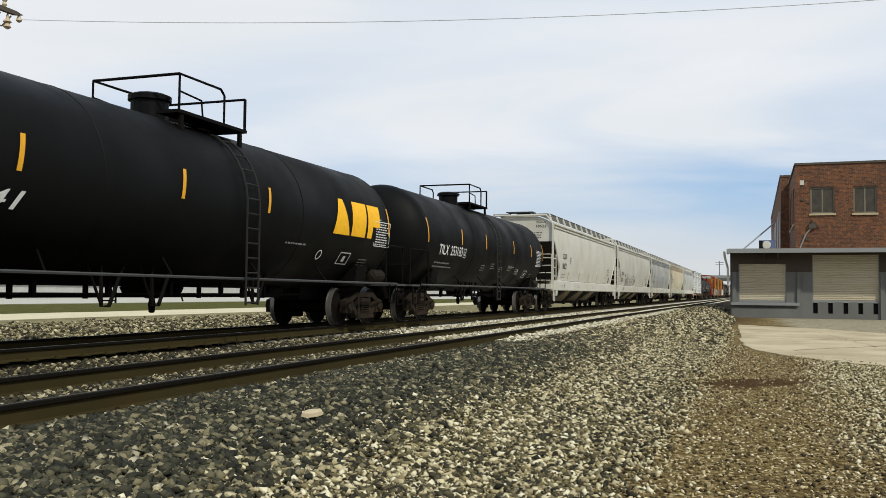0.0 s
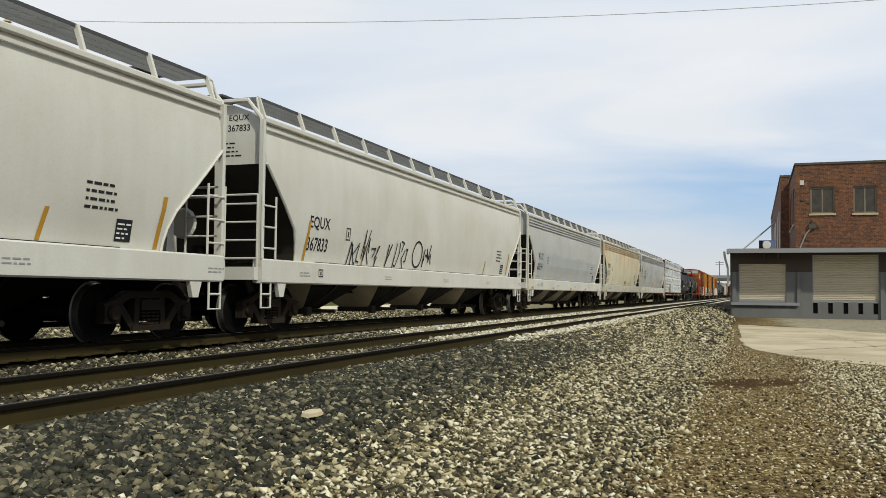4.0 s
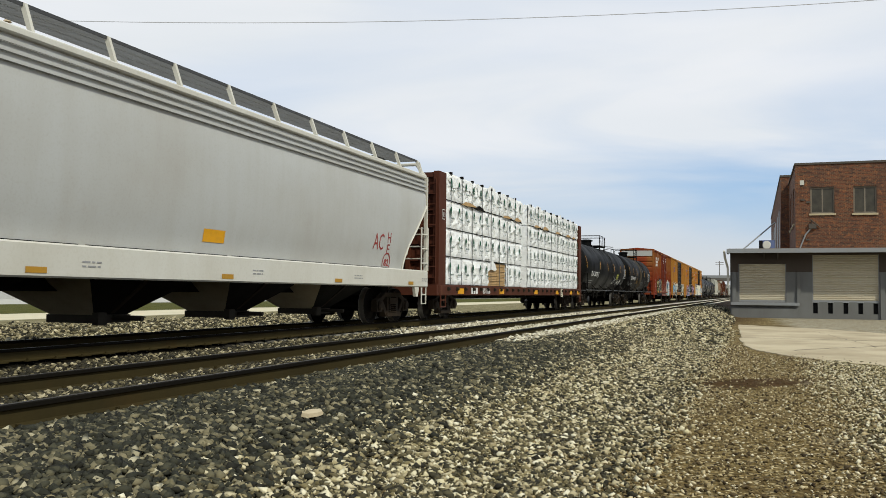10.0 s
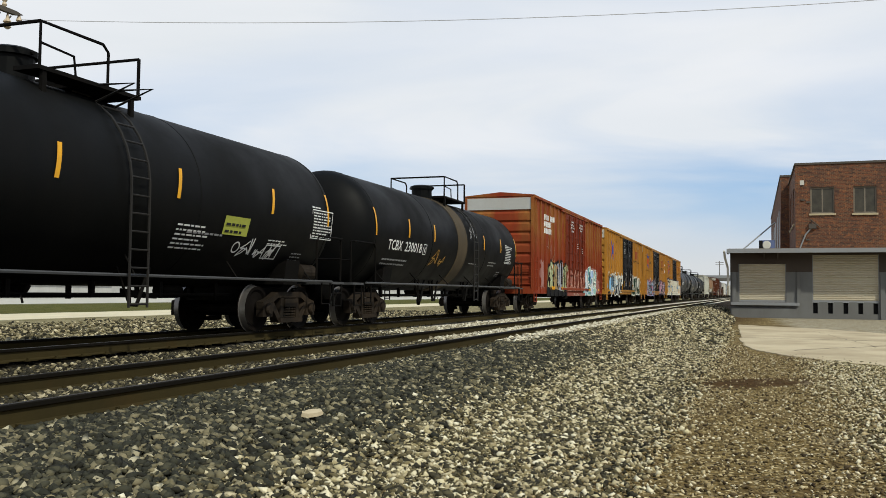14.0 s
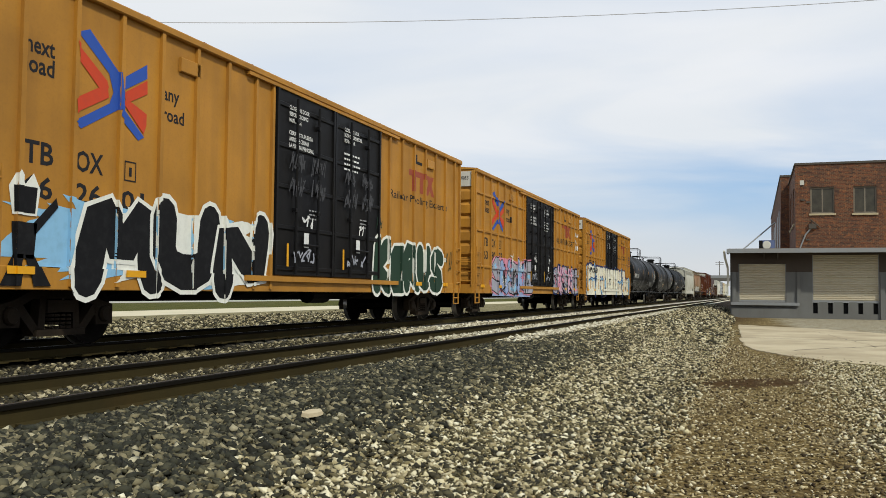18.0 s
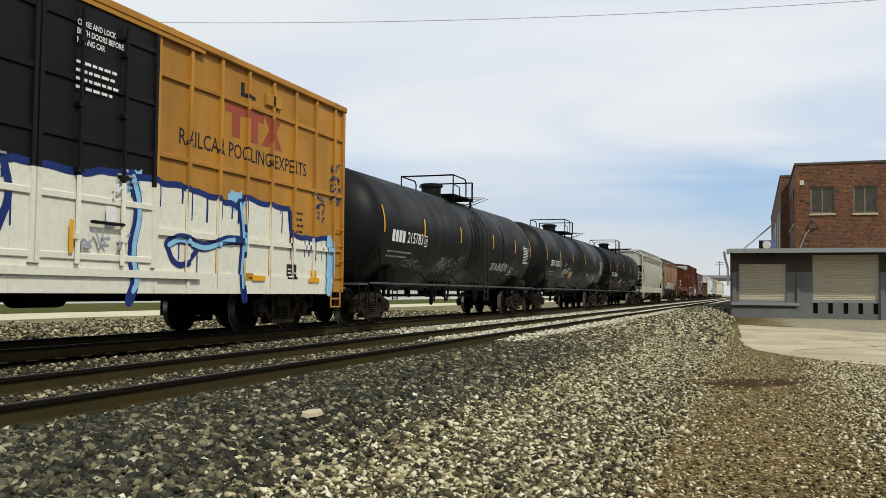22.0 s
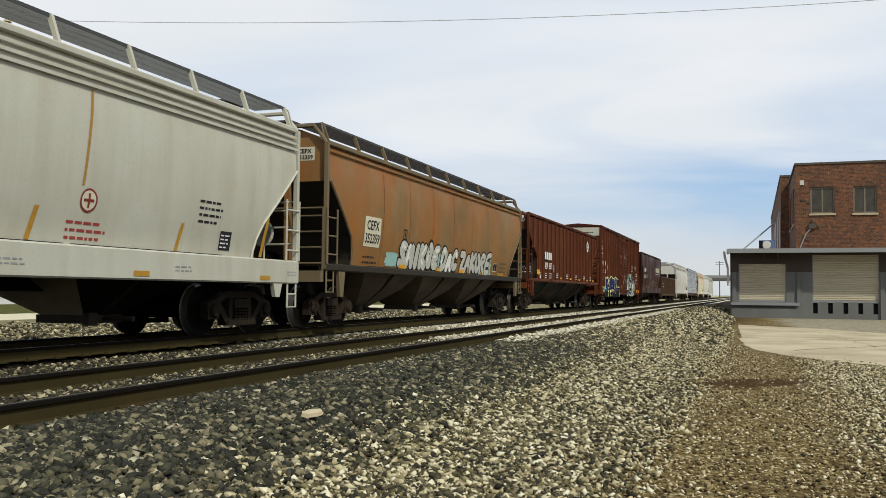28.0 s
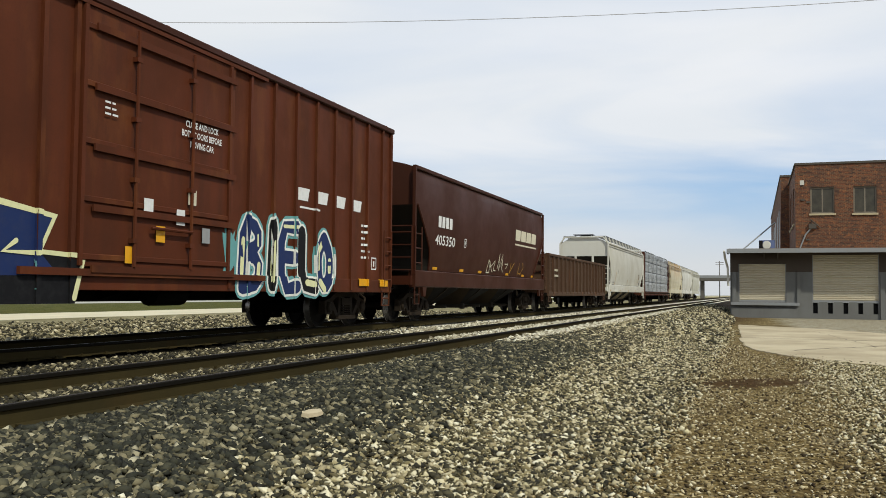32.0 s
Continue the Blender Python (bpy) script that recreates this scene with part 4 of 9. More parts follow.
def dock_building():
    w = thing("warehouse", "single-storey grey painted warehouse with roller doors and a flat metal canopy", "building", loc=(0, 0, 0))
    X = 59.75
    holes = [(-1.90, 0.94, 1.02, 3.42), (-7.2, -3.42, 1.05, 3.98)]
    vents = [(-3.72, -3.45), (-4.58, -4.31), (-5.45, -5.18), (-6.28, -6.01), (-7.12, -6.85)]
    g = G()
    wall_with_holes(g, X, X + 0.3, -24, 1.45, -0.1, 2.9, [h for h in holes] + [(a, b, 0.33, 1.0) for a, b in vents])
    part("wall", g, grey_wall, w, "grey painted masonry wall, dock height")
    g = G()
    wall_with_holes(g, X + 0.003, X + 0.303, -24, 1.45, 2.9, 4.2, [h for h in holes])
    part("upper_wall", g, band_wall, w, "dark brown wall band under the canopy")
    part("side_wall", G().box(X + 0.3, X + 26, 1.15, 1.45, -0.1, 4.2), grey_wall, w)
    part("rear_wall", G().box(X + 25.7, X + 26, -24, 1.15, -0.1, 4.2), grey_wall, w)
    for h in holes:
        roller_door(w, *h, X + 0.12)
    for a, b in vents:
        v = part("vent", G().box(X + 0.2, X + 0.26, a, b, 0.33, 1.0), hole_mat, w, "narrow dark vent opening in the dock wall")
        part("lintel", G().box(X - 0.02, X - 0.002, a - 0.05, b + 0.05, 1.003, 1.045), metal_edge, v)
    part("dock_ledge", G().bevbox(X - 0.35, X - 0.002, -2.66, 1.42, 0.80, 0.98, 0.03), metal_edge, w, "grey steel-edged dock ledge")
    part("dock_base", G().box(X - 0.22, X - 0.004, -2.62, 1.38, -0.1, 0.62), grey_wall, w)
    for y in (-2.64, -7.36, 1.2):
        part("pilaster", G().bevbox(X - 0.12, X - 0.002, y - 0.12, y + 0.12, 0.0 if y < -2.7 else 0.98, 2.9, 0.02), grey_wall, w)
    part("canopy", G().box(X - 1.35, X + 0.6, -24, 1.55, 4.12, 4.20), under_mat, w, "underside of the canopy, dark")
    part("fascia", G().bevbox(X - 1.42, X - 1.3, -24, 1.62, 4.06, 4.32, 0.02), metal_edge, w, "light grey metal fascia")
    part("fascia", G().box(X - 1.3, X + 0.6, 1.55, 1.63, 4.06, 4.32), metal_edge, w, "light grey metal fascia")
    part("roof", G().box(X - 1.3, X + 26, -24, 1.5, 4.205, 4.34), roof_metal, w, "flat roof with grey metal edge")
    part("downpipe", G().tube([(X - 1.2, 1.78, 4.2), (X - 0.9, 1.75, 3.8), (X - 0.3, 1.60, 3.2), (X - 0.25, 1.56, 2.0)], 0.07, 8), white_paint, w, "white painted bent downpipe")
    for k, y in enumerate((-0.6, -1.4)):
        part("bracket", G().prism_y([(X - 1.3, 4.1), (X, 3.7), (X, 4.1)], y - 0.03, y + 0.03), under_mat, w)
    # small cabinet with a round fan on the roof
    u = thing("roof_unit", "small blue ventilation unit with round fan on the roof", "air conditioner", loc=(X + 1.0, -0.75, 4.34))
    part("body", G().box(-0.35, 0.35, -0.5, 0.45, 0.0, 0.62), paint("unit_blue", (0.10, 0.13, 0.25), 0.5), u)
    part("fan_grille", G().lathe([(-0.05, 0.24), (-0.02, 0.26)], "x", (-0.34, -0.02, 0.32), 16), white_paint, u)
    part("side_panel", G().box(-0.37, -0.352, 0.22, 0.43, 0.03, 0.58), black_paint, u)
    p = thing("stay_pole", "thin grey stay pole leaning from roof to brick wall", "pole")
    part("rod", G().tube([(X + 1.2, 0.75, 4.34), (X + 4.0, -1.35, 6.35)], 0.045, 8), metal_edge, p)


def brick_window(parent, x, y0, y1, z0, z1, side=False):
    """Recessed sash window; side: in the wall that faces the track."""
    def bx(a0, a1, b0, b1, c0, c1):
        return G().box(b0, b1, x - a1, x - a0, c0, c1) if side else G().box(x + a0, x + a1, b0, b1, c0, c1)
    g = G()
    t = 0.09
    for (b0, b1, c0, c1) in ((y0, y0 + t, z0, z1), (y1 - t, y1, z0, z1), (y0 + t, y1 - t, z0, z0 + t), (y0 + t, y1 - t, z1 - t, z1), ((y0 + y1) / 2 - 0.04, (y0 + y1) / 2 + 0.04, z0 + t, z1 - t)):
        if side:
            g.box(b0, b1, x - 0.16, x - 0.08, c0, c1)
        else:
            g.box(x + 0.08, x + 0.16, b0, b1, c0, c1)
    f = part("window", g, frame_mat, parent, "dusty two-pane window with pale frame")
    mid = (y0 + y1) / 2
    for b0, b1 in ((y0 + t, mid - 0.04), (mid + 0.04, y1 - t)):
        part("pane", bx(0.10, 0.12, b0, b1, z0 + t, z1 - t), glass, f)
    part("sill", (G().box(y0 - 0.08, y1 + 0.08, x - 0.15, x + 0.08, z0 - 0.12, z0) if side else G().box(x - 0.08, x + 0.15, y0 - 0.08, y1 + 0.08, z0 - 0.12, z0)), conc, f, "stone sill")


def brick_building():
    b = thing("brick_building", "old two-storey red-brown brick building with flat parapet roof", "building")
    X = 60.9
    wins = [(-4.83, -3.42, 6.66, 8.34), (-7.25, -5.92, 6.64, 8.34), (-9.7, -8.35, 6.64, 8.34), (-12.2, -10.8, 6.64, 8.34)]
    g = G()
    wall_with_holes(g, X, X + 0.35, -24, -2.55, 4.0, 9.80, wins)
    part("wall", g, brick, b, "weathered red brick front wall, blotchy mortar")
    side = [(63.2, 64.6, 6.2, 8.6), (66.2, 67.6, 6.2, 8.6), (69.2, 70.6, 6.2, 8.6)]
    g = G()
    xs = sorted({X + 0.35, 72.0, *[s[0] for s in side], *[s[1] for s in side]})
    for a, c in zip(xs, xs[1:]):
        if any(s[0] <= a and c <= s[1] for s in side):
            g.box(a, c, -2.9, -2.55, 4.0, 6.2)
            g.box(a, c, -2.9, -2.55, 8.6, 9.8)
        else:
            g.box(a, c, -2.9, -2.55, 4.0, 9.8)
    part("side_wall", g, brick, b, "brick side wall facing the tracks")
    part("coping", G().bevbox(X - 0.06, X + 0.42, -24, -2.48, 9.80, 9.93, 0.02), under_mat, b, "dark metal parapet coping")
    part("coping", G().box(X + 0.42, 72.0, -2.97, -2.48, 9.80, 9.93), under_mat, b, "dark metal parapet coping")
    part("roof", G().box(X + 0.35, 72.0, -24, -2.9, 9.2, 9.35), roof_metal, b)
    part("rear_block", G().box(72.0, 112.0, -24, -1.95, 0.0, 10.45), brick, b, "taller rear brick block")
    part("coping", G().box(71.95, 112.05, -24, -1.9, 10.45, 10.6), under_mat, b, "dark metal parapet coping")
    for x0 in (75.0, 81.0, 87.0, 93.0, 99.0):
        part("window", G().box(x0, x0 + 2.6, -2.0, -1.93, 5.2, 8.2), glass, b, "tall dark side window")
    part("pilaster", G().bevbox(X - 0.1, X - 0.004, -2.8, -2.52, 4.3, 9.7, 0.02), brick, b)
    for w in wins:
        brick_window(b, X, *w)
    for s in side:
        brick_window(b, -2.55, *s, side=True)
    part("wall_box", G().bevbox(X - 0.08, X - 0.004, -3.05, -2.75, 8.5, 8.8), white_paint, b, "small white box on the wall")
    part("electric_head", G().box(X - 0.15, X - 0.005, -3.75, -3.3, 5.7, 6.0), under_mat, b)
    part("conduit", G().tube([(X - 0.06, -3.5, 5.8), (X - 0.06, -3.1, 5.3), (X - 0.06, -2.75, 4.4)], 0.05, 8), metal_edge, b, "grey service conduit")
    part("conduit", G().tube([(X - 0.06, -3.5, 6.0), (X - 0.10, -3.45, 6.25), (X - 0.06, -4.0, 5.75)], 0.03, 6), under_mat, b)
    for k, (y, z) in enumerate(((-2.95, 7.55), (-3.25, 5.0), (-3.3, 7.4))):
        part("wall_anchor", G().box(X - 0.06, X - 0.004, y - 0.12, y + 0.12, z - 0.05, z + 0.05), under_mat, b)


dock_building()
brick_building()

# ---- pole, wire, far things ----
pole_wood = paint("pole_wood", (0.07, 0.055, 0.04), 0.85, (0.08, 0.06, 0.045), 0.5, 0.4)
insul = flat("insulator", (0.45, 0.36, 0.25), 0.35)


def utility_pole(x, y, h, arm, arm_y, label, small=True):
    p = thing("utility_pole", label, "utility pole", loc=(x, y, 0))
    part("mast", G().lathe([(-0.3, 0.17), (h * 0.5, 0.145), (h, 0.11)], "z", (0, 0, 0), 12), pole_wood, p)
    for z in arm:
        a = part("crossarm", G().box(-0.06, 0.06, arm_y[0], arm_y[1], z - 0.06, z + 0.06), pole_wood, p)
        n = 4
        for k in range(n):
            yy = arm_y[0] + (arm_y[1] - arm_y[0]) * (k + 0.3) / (n - 0.4)
            part("insulator", G().lathe([(0.06, 0.03), (0.1, 0.05), (0.14, 0.03), (0.18, 0.055), (0.22, 0.03)], "z", (0, yy, z), 10), insul, a)
    return p


pole = thing("utility_pole", "tall wooden utility pole with a crossarm and pale insulators", "utility pole", loc=(14.7, 16.36, 0))
part("mast", G().lathe([(-0.3, 0.17), (4.6, 0.145), (9.2, 0.11)], "z", (0, 0, 0), 12), pole_wood, pole)
arm = part("crossarm", G().prism_y([(-1.35, 7.80), (1.30, 7.83), (1.52, 7.885), (1.30, 7.93), (-1.35, 7.94)], -0.05, 0.05), under_mat, pole)
for x in (0.62, 1.0, -0.9):
    part("insulator", G().lathe([(7.93, 0.03), (7.99, 0.06), (8.05, 0.035), (8.10, 0.065), (8.15, 0.03)], "z", (x, 0, 0), 10), insul, arm)
    part("bell", G().lathe([(7.45, 0.03), (7.5, 0.09), (7.58, 0.05), (7.62, 0.10), (7.70, 0.04), (7.82, 0.02)], "z", (x + 0.12, 0.02, 0), 10), insul, arm, "pale ceramic insulator hung under the arm")
part("brace", G().tube([(0.95, 0.08, 7.80), (0.0, 0.12, 7.25)], 0.03), under_mat, pole)
part("jumper_wire", G().tube([(1.2, 0.0, 7.78), (1.0, 0.05, 7.50), (0.7, 0.05, 7.42), (0.4, 0.05, 7.55)], 0.02), under_mat, pole)
utility_pole(330, 11.6, 13.5, (12.2, 13.0), (-1.4, 1.4), "distant wooden utility pole with crossarms")
wire_mat = flat("wire", (0.42, 0.42, 0.43), 0.6)
g = G()
pts = []
for k in range(41):
    y = 16.36 - 37.0 * k / 40
    u = (16.0 - y) / 18.6
    pts.append((16.2 + (16 - y) * 0.2043, y, 7.74 - 0.19 * u - 0.92 * u * (1 - u)))
far_pole = thing("utility_pole", "tall wooden utility pole that carries the overhead wire", "utility pole", loc=(pts[-1][0], pts[-1][1], 0))
part("mast", G().lathe([(-0.3, 0.17), (4.8, 0.145), (pts[-1][2] + 0.2, 0.11)], "z", (0, 0, 0), 12), pole_wood, far_pole)
part("insulator", G().lathe([(7.70, 0.03), (7.74, 0.07), (7.80, 0.05), (7.88, 0.02)], "z", (1.44, 0, 0), 10), insul, arm)
wire = thing("overhead_wire", "thin grey overhead wire sagging across the tracks", "wire")
part("strand", G().tube(pts, 0.0075, 5), wire_mat, wire)

# road bridge over the tracks, far off
bridge = thing("overpass", "distant dark road overpass on posts across the tracks", "bridge", loc=(330, 0, 0))
bmat = paint("bridge_concrete", (0.10, 0.095, 0.085), 0.85)
part("deck", G().box(-5, 5, -140, 260, 6.4, 7.4), bmat, bridge)
part("parapet", G().box(-5, -4.7, -140, 260, 7.4, 8.3), metal_edge, bridge)
for y in (-30, -14, 1.5, 17.5, 33, 49, 65):
    part("pier", G().box(-3, 3, y - 0.6, y + 0.6, 0, 6.4), bmat, bridge)
# far low pale sheds
shed_mat = paint("pale_shed", (0.40, 0.40, 0.38), 0.7, (0.28, 0.27, 0.24), 0.4, 0.3)
for x, y, w, d, h in ((95, 106, 40, 20, 2.0), (150, 110, 46, 20, 3.0), (230, 95, 60, 18, 3.0)):
    s = thing("shed", "long low pale metal shed beyond the yard", "building", "low sheds", (x, y, 0))
    part("wall", G().box(-w / 2, w / 2, -d / 2, d / 2, 0, h), shed_mat, s)
    part("roof", G().prism_x([(-d / 2 - 0.3, h), (d / 2 + 0.3, h), (0, h + 1.3)], -w / 2 - 0.3, w / 2 + 0.3), roof_metal, s)

# ---- the train: kinds of cars ----
bay_olive = paint("bay_olive", (0.045, 0.032, 0.018), 0.85, (0.02, 0.014, 0.009), 0.5, 0.4)
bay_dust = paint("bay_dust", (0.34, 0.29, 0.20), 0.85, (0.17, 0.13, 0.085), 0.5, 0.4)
gate_dust = paint("gate_dust", (0.030, 0.026, 0.020), 0.85, (0.015, 0.012, 0.009), 0.6, 0.4)
CARS = []
CAR_GROUP = "cars of the freight train"


def new_car(name, label, category, front, rear):
    """front, rear: places of the coupler faces along the train at the start."""
    c = thing(name, label, category, CAR_GROUP, ((front + rear) / 2, TRACK_FAR, RAIL_Z))
    CARS.append((c, (front + rear) / 2))
    return c, (rear - front) / 2


def pipe_rail(parent, pts, r=0.022, mat=None, name="handrail"):
    return part(name, G().tube(pts, r, 6), mat or black_steel, parent)


def tank_car(front, rear, label, mat=None, top=4.10, bottom=0.87, inset=0.78, stripes=(), band=0.0, plat=0.0):
    car, half = new_car("tank_car", label, "tank car", front, rear)
    mat = mat or black_tank
    R, zc = (top - bottom) / 2, (top + bottom) / 2
    e = half - inset
    hd = R * 0.5
    n = 14
    prof = [(-e + hd - hd * math.cos(t), R * math.sin(t)) for t in (math.pi / 2 * k / n for k in range(1, n))]
    prof = prof + [(-e + hd, R)] + [(x, R) for x in (-e * 0.5, 0.0, e * 0.5)] + [(-a, r) for a, r in reversed(prof + [(-e + hd, R)])]
    part("tank", G().lathe([(-e, 0.02)] + prof + [(e, 0.02)], "x", (0, 0, zc), 56), mat, car, "cylindrical welded tank shell with rounded ends", True)
    for x in (-e + hd + 0.02, -e * 0.36, e * 0.36, e - hd - 0.02):
        part("weld_band", G().lathe([(-0.02, R), (-0.012, R + 0.007), (0.012, R + 0.007), (0.02, R)], "x", (x, 0, zc), 56), mat, car, smooth=True)
    if band:
        part("jacket_band", G().lathe([(-band / 2, R + 0.004), (-band / 2 + 0.02, R + 0.022), (band / 2 - 0.02, R + 0.022), (band / 2, R + 0.004)], "x", (0.1, 0, zc), 56), paint("band_dirt", (0.020, 0.016, 0.011), 0.7, (0.075, 0.055, 0.030), 0.9, 0.6), car, "dirty brown worn band round the middle", True)
    side = round_side(R, zc)
    # stub sills, saddles and end platforms
    for s in (-1, 1):
        xe = s * (half - 0.55)
        part("stub_sill", G().box(min(xe, s * (e - 3.2)), max(xe, s * (e - 3.2)), -0.33, 0.33, 0.62, 1.02), black_steel, car)
        part("saddle", G().prism_x([(-1.25, 0.95), (1.25, 0.95), (1.32, 1.45), (0.8, 1.22), (0, bottom + 0.02), (-0.8, 1.22), (-1.32, 1.45)], s * (e - 1.9) - 0.28, s * (e - 1.9) + 0.28), black_steel, car)
        part("head_shoe", G().prism_y([(s * (e - 0.55), 0.98), (s * (e - 1.6), 0.98), (s * (e - 1.55), 1.35), (s * (e - 0.75), 1.55)], -0.42, 0.42), black_steel, car)
        part("end_platform", G().box(min(xe, xe + s * 0.02) - 0.28, max(xe, xe + s * 0.02) + 0.28, -1.48, 1.48, 0.98, 1.03), grate_metal, car, "grated end platform")
        for t in (-1, 1):
            x0, x1 = xe - s * 1.0, xe + s * 0.22
            pipe_rail(car, [(x0, t * 1.46, 1.02), (x0, t * 1.46, 1.9), (x0 + s * 0.1, t * 1.46, 2.0), (x1, t * 1.46, 2.0)] + [(x1 + s * 0.06, t * 1.40, 2.0), (x1 + s * 0.06, t * 1.40, 1.02)])
            pipe_rail(car, [(xe + s * 0.25, t * 1.4, 1.55), (xe + s * 0.25, t * 0.5, 1.55), (xe + s * 0.25, t * 0.5, 1.02)])
            sill_step(car, xe, t * 1.46, 1.0, black_steel, 0.4, 0.5)
            part("grab_step", G().tube([(xe - s * 0.75, t * 1.46, 1.02), (xe - s * 0.75, t * 1.46, 0.55), (xe - s * 0.35, t * 1.46, 0.55), (xe - s * 0.35, t * 1.46, 1.02)], 0.018), black_steel, car)
    part("brake_wheel", G().lathe([(-0.02, 0.24), (0.02, 0.28), (0.03, 0.24)], "x", (half - 0.62, -0.75, 1.75), 16), black_steel, car)
    part("brake_cylinder", G().lathe([(-0.35, 0.02), (-0.3, 0.17), (0.3, 0.17), (0.35, 0.02)], "x", (half - 1.45, -1.1, 1.22), 14), truck_steel, car, "dusty brake cylinder on the end platform")
    # side running rails and hangers
    for t in (-1, 1):
        pipe_rail(car, [(-half + 0.9, t * 1.5, 1.03), (half - 0.9, t * 1.5, 1.03)], 0.026, grate_metal)
        for k in range(6):
            x = (-2.5 + k) * e * 0.33
            pipe_rail(car, [(x, t * 1.5, 1.03), (x + 0.25, t * math.sqrt(max(0, R * R - (1.35 - zc) ** 2)), 1.35)], 0.016, name="hanger")
    # underside fittings
    out = part("bottom_outlet", G().lathe([(0.66, 0.10), (0.70, 0.15), (0.80, 0.16), (0.84, 0.22), (bottom + 0.06, 0.26)], "z", (0.1, 0, 0), 12), black_steel, car)
    part("spout", G().lathe([(0.40, 0.03), (0.42, 0.055), (0.55, 0.07), (0.67, 0.05)], "z", (0.1, 0, 0), 10), black_steel, out)
    part("valve_handle", G().tube([(0.1, -0.1, 0.72), (0.1, -0.62, 0.72), (0.1, -0.66, 0.62)], 0.018), black_steel, out)
    part("skid", G().prism_y([(-0.42, 0.86), (-0.30, 0.70), (-0.24, 0.70), (-0.34, 0.88)], -0.3, 0.3).prism_y([(0.62, 0.86), (0.50, 0.70), (0.44, 0.70), (0.54, 0.88)], -0.3, 0.3), black_steel, out)
    # brake rigging: a long rod and the train pipe on hangers, with braced legs near the middle
    for y, z in ((-0.45, 0.74), (0.2, 0.70)):
        pipe_rail(car, [(-e + 2.9, y, z), (e - 2.9, y, z)], 0.024, name="brake_rod")
    for k in range(7):
        x = (k - 3) * (e - 3.4) / 3
        part("hanger", G().box(x - 0.04, x + 0.04, -0.49, -0.42, 0.70, 1.0).box(x + 0.2, x + 0.25, 0.16, 0.24, 0.66, 0.95), black_steel, car)
    for x in (-2.3, -1.1, 2.0):
        part("bracket", G().tube([(x, -0.9, 1.22), (x + 0.03, -0.9, 0.56), (x + 0.2, -0.9, 0.56), (x + 0.5, -0.9, 1.18)], 0.032).tube([(x - 0.3, -0.9, 1.18), (x + 0.03, -0.9, 0.58)], 0.025), black_steel, car)
    part("brake_lever", G().prism_y([(2.6, 0.70), (3.5, 0.66), (3.5, 0.74), (2.6, 0.84)], -0.3, -0.24), black_steel, car)
    part("brake_cylinder", G().lathe([(-0.34, 0.03), (-0.30, 0.13), (0.26, 0.13), (0.34, 0.05)], "x", (3.9, -0.25, 0.80), 12), black_steel, car)
    # top platform, manway, rails
    px = plat
    part("top_platform", G().box(px - 0.45, px + 1.72, -0.95, -0.5, top - 0.02, top + 0.04).box(px - 0.45, px + 1.72, 0.5, 0.95, top - 0.02, top + 0.04).box(px + 0.62, px + 1.72, -0.5, 0.5, top - 0.02, top + 0.04), black_steel, car, "grated walkway platform on the tank top")
    for s in (-1, 1):
        for lx in (px - 0.31, px + 1.54):
            part("platform_leg", G().box(lx - 0.04, lx + 0.04, s * 0.9 - 0.03, s * 0.9 + 0.03, top - 0.5, top - 0.02), black_steel, car)
    mw = part("manway", G().lathe([(top - 0.12, 0.33), (top + 0.30, 0.33), (top + 0.31, 0.38), (top + 0.40, 0.38), (top + 0.44, 0.28)], "z", (px, 0, 0), 20), mat, car, "bolted manway dome")
    part("lid_bolt", G().tube([(px, -0.42, top + 0.35), (px, 0.42, top + 0.35)], 0.03), black_steel, mw)
    part("valve_box", G().bevbox(px + 0.66, px + 1.1, -0.22, 0.22, top + 0.04, top + 0.16, 0.03), black_steel, car)
    hr = top + 0.66
    for t in (-1, 1):
        pipe_rail(car, [(px - 0.4, t * 0.92, top), (px - 0.4, t * 0.92, hr), (px + 0.85, t * 0.92, hr), (px + 0.97, t * 0.92, hr - 0.1), (px + 0.97, t * 0.92, top)], 0.024)
        pipe_rail(car, [(px + 1.68, t * 0.92, top), (px + 1.68, t * 0.92, hr - 0.02)], 0.03)
        pipe_rail(car, [(px - 0.4, t * 0.92, hr - 0.3), (px + 0.25, t * 0.92, hr - 0.34), (px + 0.3, t * 0.92, top)], 0.018)
    pipe_rail(car, [(px - 0.4, -0.92, hr), (px - 0.4, 0.92, hr)], 0.026)
    pipe_rail(car, [(px + 1.68, -0.92, hr - 0.02), (px + 1.68, 0.92, hr - 0.02)], 0.024)
    # ladders down both sides
    for t in (-1, 1):
        g = G()
        zs = [0.55 + k * (top - 0.55) / 14 for k in range(15)]
        def surf(z, x, t=t):
            d = R * R - (z - zc) ** 2
            y = math.sqrt(d) if d > 0 and z > zc else R
            return (x, t * (min(y, R) + 0.09) if z > zc else t * (R + 0.09), z)
        for x in (plat + 0.75, plat + 1.17):
            g.tube([surf(z, x) for z in zs] + ([(x, t * 0.9, top + 0.02)]), 0.022)
        for k in range(13):
            z = 0.60 + k * 0.27
            g.tube([surf(z, plat + 0.75), surf(z, plat + 1.17)], 0.016)
        part("ladder", g, paint("ladder_steel", (0.015, 0.014, 0.013), 0.6, (0.02, 0.016, 0.012), 0.4, 0.2), car)
    for x in stripes:
        stripe(car, x, zc - 0.08, zc + 0.42, 0.085, side, lean=0.1)
    for s in (-1, 1):
        stripe(car, s * (e - hd * 0.98) - 0.04, zc - 0.15, zc + 0.55, 0.07, side)
    running_gear(car, half, half - 1.98)
    return car, half, side, zc, R


